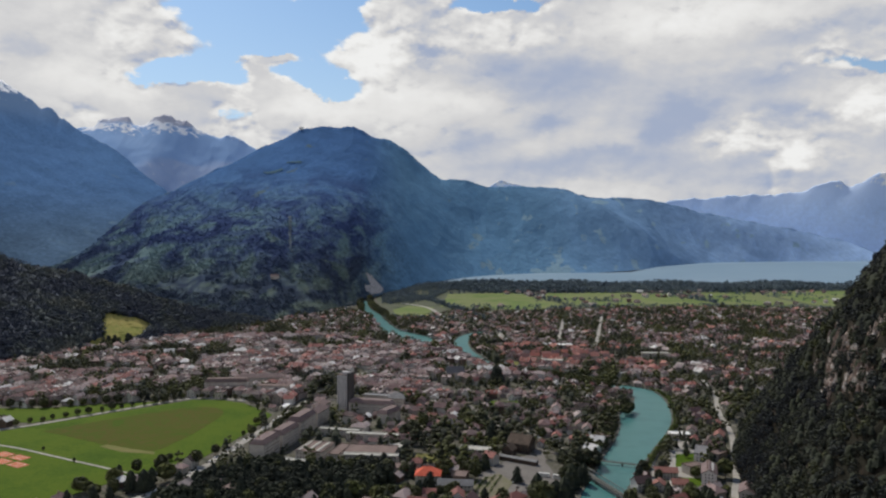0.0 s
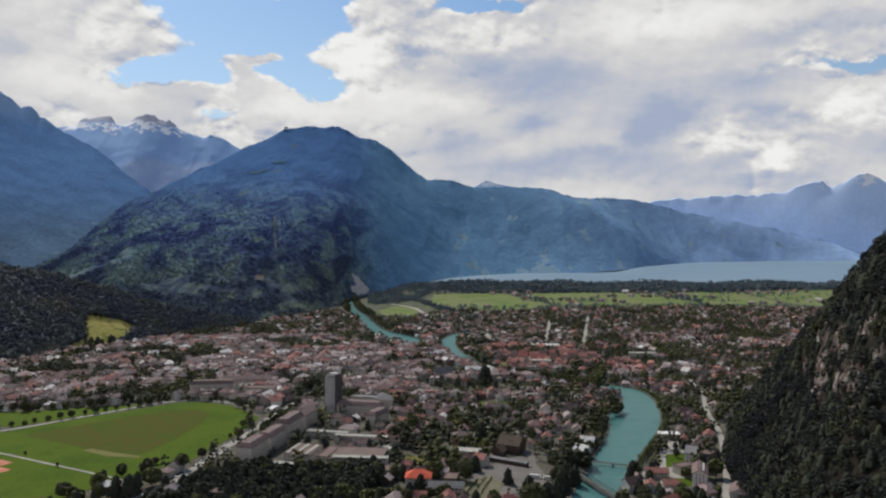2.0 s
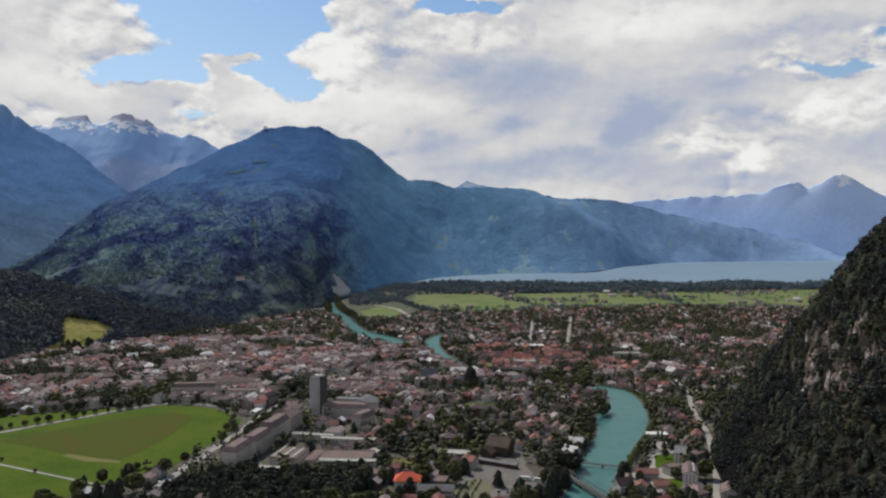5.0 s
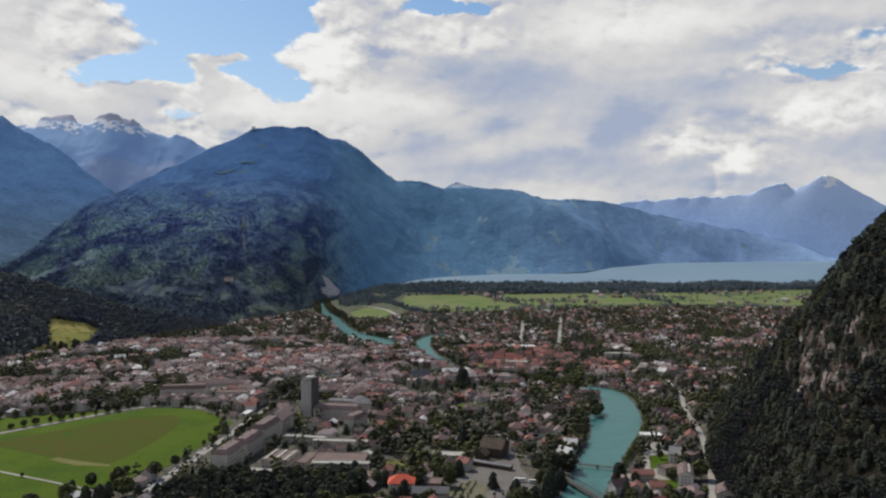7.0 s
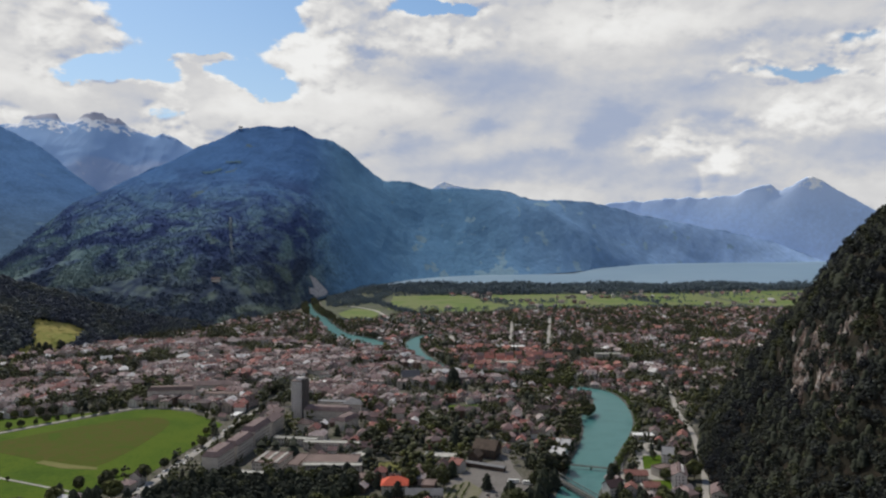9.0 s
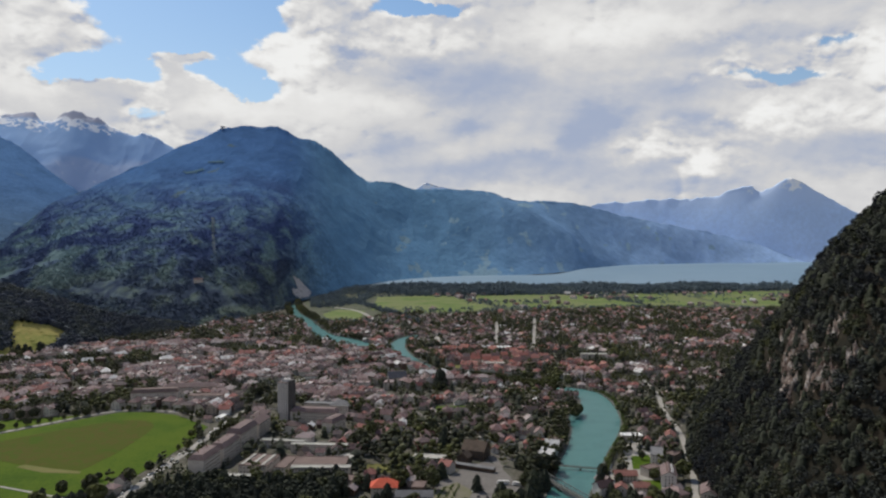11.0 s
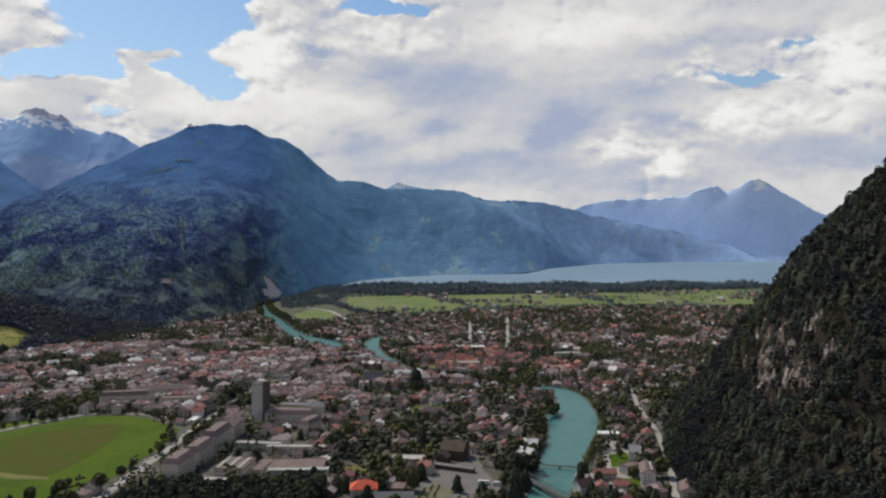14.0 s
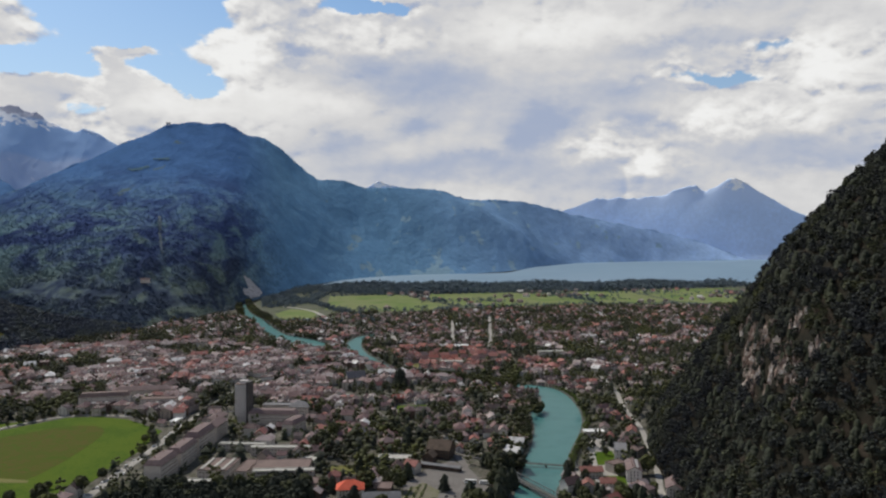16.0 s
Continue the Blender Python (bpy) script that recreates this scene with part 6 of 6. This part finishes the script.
# low hedges in rows on the sandy pitch
bed = [(22 + 7.0 * k + hr.uniform(-1, 1) + 0.32 * (y - 700), y, hr.uniform(1.6, 3.0)) for k in range(4) for y in np.arange(698, 752, 2.4) if 20 < 22 + 7.0 * k + 0.32 * (y - 700) < 62]
bed = np.array([q for q in bed if inside(np.array([q[0]]), np.array([q[1]]), [(15, 694), (34, 739), (58, 762), (70, 734), (56, 694)])[0]])
scatter("garden_hedge", [with_stem(c, 0) for c in SLOPE_BROAD], np.stack([bed[:, 0], bed[:, 1], bed[:, 0] * 0 + 0.3], 1), bed[:, 2], [MAT["hedge"], MAT["hedge"], MAT["bark"]], "rows of low hedges on the sandy garden beds", "hedge", 29)
# river banks
bank = []
for line, gap, side, lo, hi, deep in ((BANK_L[3:9], 8, -1, 7, 13, 18), (BANK_L[9:12], 4, -1, 11, 17, 12), (BANK_L[12:18], 9, -1, 4, 8, 10), (BANK_R[12:18], 8, 1, 5, 9, 12), (CANAL_L[:3], 5, -1, 10, 17, 14), (CANAL_L[3:], 14, -1, 4, 6, 14), (CANAL_R[:4], 4, 1, 12, 19, 14), (CANAL_R[3:], 7, 1, 9, 14, 10)):
    for px_, py_, ang in along(smooth_line(line, 3), gap):
        for _ in range(2 if deep > 8 else 1):
            o = hr.uniform(3, 3 + deep)
            # left of the heading is the left bank's land
            s = 1 if side < 0 else -1
            if deep in (14, 10) and line[0][0] < -100:
                s = -s
            bank.append((px_ - math.sin(ang) * o * s, py_ + math.cos(ang) * o * s, hr.uniform(lo, hi)))
for px_, py_, ang in along(smooth_line(BANK_R[2:8], 3), 5.0):
    bank.append((px_ + math.sin(ang) * 6.5, py_ - math.cos(ang) * 6.5, hr.uniform(4.5, 6.5)))
bank = np.array(bank)
hedge = [(a - math.sin(c) * -o, b + math.cos(c) * -o, hr.uniform(3, 6.5)) for a, b, c in along(smooth_line(BANK_R[1:10], 3), 2.6) for o in (hr.uniform(2, 8),)]
hedge = np.array(hedge)
scatter("riverside_hedge", [with_stem(c, 0) for c in SLOPE_BROAD], np.stack([hedge[:, 0], hedge[:, 1], hedge[:, 0] * 0], 1), hedge[:, 2], [MAT["hedge"], MAT["hedge"], MAT["bark"]], "light green hedge of bushes along the river bank", "hedge", 19)
k = ~inside(bank[:, 0], bank[:, 1], RIVER_POLY) & ~inside(bank[:, 0], bank[:, 1], CANAL_POLY)
bank = bank[k]
scatter("bank_trees", [with_stem(c, 0) for c in SLOPE_BROAD], np.stack([bank[:, 0], bank[:, 1], bank[:, 0] * 0], 1), bank[:, 2], TREE_MATS, "bushes and trees along the river banks", "trees", 9, smooth=True)
# tall pair by the river bend, poplars at the hay field
for x, y, h in ((88, 1218, 34), (92, 1224, 30), (84, 1212, 26)):
    put_tree(4, x, y, h, "tall dark conifer by the river", "river conifers")

# big old garden trees
for k, (x, y, h) in enumerate(((-33, 867, 19), (-44, 890, 18), (-25, 938, 20), (-38, 914, 17), (53, 861, 21), (61, 907, 20), (57, 884, 22), (18, 776, 15), (22, 752, 17), (4, 762, 16), (74, 735, 17), (121, 735, 16), (132, 752, 18), (137, 772, 19), (150, 812, 13), (256, 1015, 15), (250, 1005, 14), (262, 1024, 14), (313, 815, 11), (256, 850, 9), (270, 816, 10))):
    put_tree(4 if k in (4, 5, 6, 10) else k % 3, x, y, h, "large old dark green tree in a garden", "garden trees")

# rows of trees and copses in the fields, woods along the lake
row = []
for line, gap in (([(-60, 2760), (20, 2480), (130, 2080)], 9), ([(-330, 2450), (-290, 2700), (-250, 3000), (-100, 3300)], 12), ([(20, 3040), (420, 3060)], 14), ([(430, 2560), (330, 3060)], 22), ([(970, 2600), (910, 3100)], 16), ([(60, 2400), (330, 2420), (800, 2470), (1300, 2400)], 16), ([(-200, 2150), (-90, 2120), (40, 2080)], 10)):
    for px_, py_, ang in along(line, gap):
        for _ in range(3):
            row.append((px_ + hr.uniform(-12, 12), py_ + hr.uniform(-14, 14), hr.uniform(8, 18)))
cx_, cy_ = spread([(-20, 2440), (40, 3080), (1300, 3120), (2000, 3000), (1700, 2420), (900, 2460)], 24.0, 19)
k = (value_noise(cx_ / 120, cy_ / 80, 55) > 0.54) & ~((cx_ < 330) & (cy_ > 2520) & (cy_ < 3000))
row += [(a, b, hr.uniform(8, 16)) for a, b in zip(cx_[k], cy_[k])]
wx, wy = spread([(-260, 3120), (-60, 3300), (150, 3050), (420, 3040), (900, 3070), (1300, 3080), (1500, 3150), (1900, 3200), (2600, 3200), (2600, 3480), (1600, 3560), (700, 3590), (-40, 3620), (-200, 3400)], 14.0, 25, 0.5)
row += [(a, b, hr.uniform(12, 22) * (0.7 + 0.9 * float(value_noise(np.array([a / 130]), np.array([b / 130]), 59)[0]))) for a, b in zip(wx, wy)]
ex, ey = spread([(-420, 2500), (-300, 2600), (-260, 3120), (-180, 3400), (-60, 3640), (-300, 3300), (-420, 2900)], 15.0, 26, 0.5)
row += [(a, b, hr.uniform(9, 18)) for a, b in zip(ex, ey)]
ex, ey = spread([(-215, 2590), (-130, 2580), (-30, 2800), (5, 3060), (80, 3330), (-60, 3330), (-255, 3060)], 13.0, 27, 0.5)
row += [(a, b, hr.uniform(9, 19)) for a, b in zip(ex, ey) if value_noise(np.array([a / 90]), np.array([b / 160]), 58)[0] > 0.38]
row = np.array(row)
# leaf colours paled towards blue, in place of haze over the far shore
MAT["shore_leaf"] = material("hazed_shore_leaves", mottled((0.058, 0.080, 0.104), (0.082, 0.110, 0.128), (0.108, 0.136, 0.134), scale=0.01, fine=0.2, island=0.35), 0.9, specular=0.15)
row = row[~inside(row[:, 0], row[:, 1], CANAL_POLY)]
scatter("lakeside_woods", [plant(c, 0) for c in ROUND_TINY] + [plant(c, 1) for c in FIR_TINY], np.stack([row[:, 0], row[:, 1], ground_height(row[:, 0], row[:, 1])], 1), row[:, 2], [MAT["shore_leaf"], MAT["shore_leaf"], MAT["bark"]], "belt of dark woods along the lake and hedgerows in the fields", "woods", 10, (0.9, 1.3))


# ---- woods on the hills ----
def on_sheet(grid, count, seed, vmin=0.0, vmax=1.0):
    """Random points on a mountain's front, evenly by area."""
    X, Y, Z, V = grid
    r = np.random.default_rng(seed)
    rows_ = int((V[:, 0] <= 1.0001).sum()) - 1
    u, v = r.random(count * 3) * (X.shape[1] - 1.001), r.random(count * 3) * (rows_ - 0.001)
    i0, j0 = u.astype(int), v.astype(int)
    fu, fv = u - i0, v - j0
    out = []
    for arr in (X, Y, Z, V):
        out.append((arr[j0, i0] * (1 - fu) + arr[j0, i0 + 1] * fu) * (1 - fv) + (arr[j0 + 1, i0] * (1 - fu) + arr[j0 + 1, i0 + 1] * fu) * fv)
    x, y, z, vv = out
    wgt = np.hypot(x, y)
    keep_ = (r.random(len(x)) < wgt / wgt.max()) & (vv >= vmin) & (vv <= vmax)
    return x[keep_][:count], y[keep_][:count], z[keep_][:count]


HAY = [(-740, 1520), (-762, 1570), (-748, 1622), (-770, 1650), (-786, 1712), (-745, 1732), (-716, 1746), (-684, 1742), (-682, 1700), (-686, 1640), (-700, 1590)]
ax, ay, azz = on_sheet(HILL, 15000, 31)
k = ~inside(ax, ay, HAY)
ax, ay, azz = ax[k], ay[k], azz[k]
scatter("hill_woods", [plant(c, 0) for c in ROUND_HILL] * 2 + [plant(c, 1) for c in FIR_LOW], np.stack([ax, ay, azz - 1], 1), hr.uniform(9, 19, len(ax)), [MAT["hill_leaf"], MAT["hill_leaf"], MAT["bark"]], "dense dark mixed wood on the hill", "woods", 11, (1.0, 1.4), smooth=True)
ax, ay, azz = on_sheet(CENTRAL, 120000, 33)
QUARRY = [(-307, 2900), (-286, 2935), (-236, 2955), (-240, 2900), (-256, 2840), (-268, 2790), (-290, 2765), (-300, 2800), (-284, 2850)]
wood = fbm(ax / 300, ay / 300, 4, 71)
k = ~inside(ax, ay, QUARRY) & ~((wood > 0.40) & (fbm(ax / 60, ay / 60, 3, 72) > 0.1)) & (azz > 4) & (ax < -330 + 130 * hr.random(ax.shape) - 0.078 * (ay - 2800)) & (hr.random(ax.shape) < np.clip((560 - azz) / 330, 0.0, 1.0))
ax, ay, azz = ax[k], ay[k], azz[k]
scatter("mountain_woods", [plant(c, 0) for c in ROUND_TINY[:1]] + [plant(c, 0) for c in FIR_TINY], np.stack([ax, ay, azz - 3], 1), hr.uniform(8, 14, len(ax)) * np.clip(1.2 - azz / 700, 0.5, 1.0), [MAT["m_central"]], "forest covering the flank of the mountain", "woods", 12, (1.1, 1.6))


# hay field on the hill's foot
def sheet_height(grid, x, y):
    X, Y, Z, V = grid
    d = (X[:-4] - x) ** 2 + (Y[:-4] - y) ** 2
    return float(Z[:-4].ravel()[np.argmin(d)])


def draped(name, grid, poly, step_, lift, mat, label, category):
    """A patch that follows a mountain's surface within an outline."""
    xs, ys = [q[0] for q in poly], [q[1] for q in poly]
    bm = bmesh.new()
    vert = {}
    for ia, a in enumerate(np.arange(min(xs), max(xs) + step_, step_)):
        for ib, b in enumerate(np.arange(min(ys), max(ys) + step_, step_)):
            if inside(np.array([a]), np.array([b]), poly)[0]:
                vert[ia, ib] = bm.verts.new((a, b, max(sheet_height(grid, a, b), 0) + lift))
    for (ia, ib), v in vert.items():
        q = [vert.get(k_) for k_ in ((ia, ib), (ia + 1, ib), (ia + 1, ib + 1), (ia, ib + 1))]
        if all(q):
            bm.faces.new(q)
    for v in [v for v in bm.verts if not v.link_faces]:
        bm.verts.remove(v)
    me = bpy.data.meshes.new(name)
    bm.to_mesh(me)
    bm.free()
    me.materials.append(mat)
    return structure(name, me, label, category)


draped("hay_field", HILL, HAY, 5.0, 2.5, MAT["yellow_field"], "yellow-green sloping hay field at the edge of the wood", "field")
draped("quarry_scar", CENTRAL, QUARRY, 4.0, 5.0, MAT["scree"], "pale grey quarry scar at the foot of the mountain", "quarry")
for x, y, h in ((-738, 1600, 26), (-729, 1606, 28), (-718, 1612, 28), (-704, 1600, 24), (-694, 1622, 31), (-690, 1628, 27)):
    put_tree(5, x, y, h, "slim dark poplar-like conifer at the hay field", "field conifers")
# clearings and a logging track on the mountain
# haze blue is put into both of these far colours
MAT["far_meadow"] = material("mountain_meadow", mottled((0.085, 0.150, 0.200), (0.110, 0.180, 0.215), scale=0.02, fine=0.08), 0.95, specular=0.0)
MAT["far_track"] = material("logging_track", mottled((0.10, 0.13, 0.15), (0.16, 0.185, 0.205), scale=0.02, fine=0.08), 0.95, specular=0.0)
draped("mountain_meadow", CENTRAL, [(-800, 3745), (-790, 3775), (-735, 3812), (-715, 3795), (-725, 3768)], 6.0, 3.0, MAT["far_meadow"], "small pale green meadow high on the forested mountain", "meadow")
draped("mountain_meadow", CENTRAL, [(-868, 3540), (-840, 3600), (-800, 3680), (-785, 3660), (-806, 3590), (-835, 3540)], 6.0, 3.0, MAT["far_meadow"], "small pale green meadow high on the forested mountain", "meadow")
draped("logging_track", CENTRAL, [(-622, 2962), (-600, 2860), (-580, 2760), (-556, 2660), (-542, 2618), (-530, 2622), (-543, 2664), (-566, 2764), (-584, 2858), (-606, 2965)], 4.0, 4.0, MAT["far_track"], "pale logging track down the forested mountain", "track")
inn = building("mountain_inn", -545, 2390, 10, 26, 12, 8, "gable", (MAT["plaster"], MAT["mauve_roof"]), "pale inn standing alone on the forested mountain", "house", 5, 0)
inn.location.z = sheet_height(CENTRAL, -545, 2390) + 5.0
summit_house = building("summit_house", -815, 4262, 10, 22, 10, 9, "gable", (MAT["white"], MAT["slate"]), "white restaurant on the mountain's shoulder", "house", 4, 0)
summit_house.location.z = sheet_height(CENTRAL, -815, 4262) + 4.0

# ---- the wooded slope: rock and trees ----
sxx, syy = spread([(226, 400), (272, 684), (325, 826), (386, 975), (470, 1068), (640, 1180), (900, 1250), (900, 300), (300, 300)], 6.4, 41, 0.5)
sdz = (slope_height(sxx + 2, syy) - slope_height(sxx - 2, syy)) / 4
sdy = (slope_height(sxx, syy + 2) - slope_height(sxx, syy - 2)) / 4
sz = slope_height(sxx, syy)
steep = np.hypot(sdz, sdy)
bare = fbm(sxx / 30, syy / 30, 4, 91)
CRAGS = [(400, 749, 3, 4, 8), (376, 708, 3, 5, 12), (364, 689, 3, 5, 12), (352, 669, 3, 5, 12), (342, 651, 3, 4, 8), (363, 668, 4, 5, 14), (352, 633, 3, 4, 8), (346, 620, 3, 4, 10), (340, 601, 3, 4, 10), (336, 587, 3, 4, 8), (331, 576, 3, 3, 8), (320, 547, 3, 4, 8), (368, 624, 4, 5, 10), (349, 574, 3, 4, 6), (383, 754, 2, 3, 4), (372, 669, 3, 4, 6), (336, 618, 2, 3, 5)]
by_crag = np.min([np.hypot((sxx - c[0]) / c[2], (syy - c[1]) / c[3]) for c in CRAGS], axis=0)
cliff = (by_crag < 1.7) | (np.abs(syy - 690) < 100) & (sz > 85) & (sz < 165) & (bare > 0.30)
gone = cliff & (hr.random(sxx.shape) < 0.74)
visible = (sz > -0.2) & ~gone & (syy > 330) & (off_line(sxx, syy, FOOT) < 420)
sxx, syy, sz = sxx[visible], syy[visible], sz[visible]
sh = hr.uniform(7, 13, sxx.shape)
lead = np.argsort(np.abs(sxx - 300) + np.abs(syy - 760))[:100]
mask_ = np.ones(len(sxx), bool)
mask_[lead] = False
SLOPE_MATS = [MAT["slope_leaf"], MAT["conifer"], MAT["bark"]]
scatter("slope_woods", [with_stem(c, 0) for c in SLOPE_BROAD] * 2 + [with_stem(c, 1) for c in FIR], np.stack([sxx[mask_], syy[mask_], sz[mask_] - 0.8], 1), sh[mask_], SLOPE_MATS, "dense dark hanging wood on the steep slope", "woods", 13, (0.9, 1.3), smooth=True)
SLOPE_KINDS = [tree_thing("broadleaf_tree", c, 1.0, MAT["slope_leaf"], "dark broadleaf tree on the steep slope", "slope trees") for c in SLOPE_BROAD[:3]]
for c, q in enumerate(lead):
    m_ = pose(sxx[q], syy[q], sz[q] - 0.6, 0, 0, float(hr.uniform(0, 360))) @ Matrix.Scale(float(sh[q] * 1.1), 4)
    if c >= 97:
        continue
    copy_thing(SLOPE_KINDS[c % 3], m_)
for kx, q in zip(SLOPE_KINDS, lead[97:]):
    kx.matrix_basis = pose(sxx[q], syy[q], sz[q] - 0.6) @ Matrix.Scale(float(sh[q]), 4)

# limestone outcrops: jagged slabs set into the slope
rr = np.random.default_rng(51)
px_, py_ = rr.uniform(255, 470, 6000), rr.uniform(585, 800, 6000)
pz = slope_height(px_, py_)
k = (pz > 88) & (pz < 168) & (fbm(px_ / 30, py_ / 30, 4, 91) > 0.14) & (np.abs(py_ - 690) < 100)
px_, py_ = px_[k][:8], py_[k][:8]
# the main crags
for cx, cy, ex_, ey_, cnt in CRAGS:
    px_, py_ = np.append(px_, rr.normal(cx, ex_, cnt * 3)), np.append(py_, rr.normal(cy, ey_, cnt * 3))
pz = slope_height(px_, py_)
ROCKS = []
for _ in range(5):
    bm = bmesh.new()
    bmesh.ops.create_icosphere(bm, subdivisions=2, radius=1.0)
    for v in bm.verts:
        nz = noise.noise(v.co * 1.7 + Vector((_ * 7.1, 0, 0)))
        v.co = Vector((v.co.x * 0.62, v.co.y * 0.75, v.co.z * 2.9)) * (1 + 0.9 * nz + 0.35 * noise.noise(v.co * 4.3 + Vector((0, _ * 3.3, 0))))
    ROCKS.append(as_template((bm, 0)))
scatter("cliff_rocks", ROCKS, np.stack([px_, py_, pz - 1.6], 1), rr.uniform(0.8, 3.0, len(px_)), [MAT["rock"]], "pale limestone crags showing between the trees", "rocks", 14, (0.7, 1.3))

# the first tree of each kind takes its own place in the gardens
for kx, (x, y, h) in zip(TREE_KINDS, ((130, 842, 13), (-40, 760, 12), (120, 890, 14), (128, 800, 16), (44, 775, 18), (-2, 800, 17))):
    kx.matrix_basis = pose(x, y, 0) @ Matrix.Scale(h, 4)
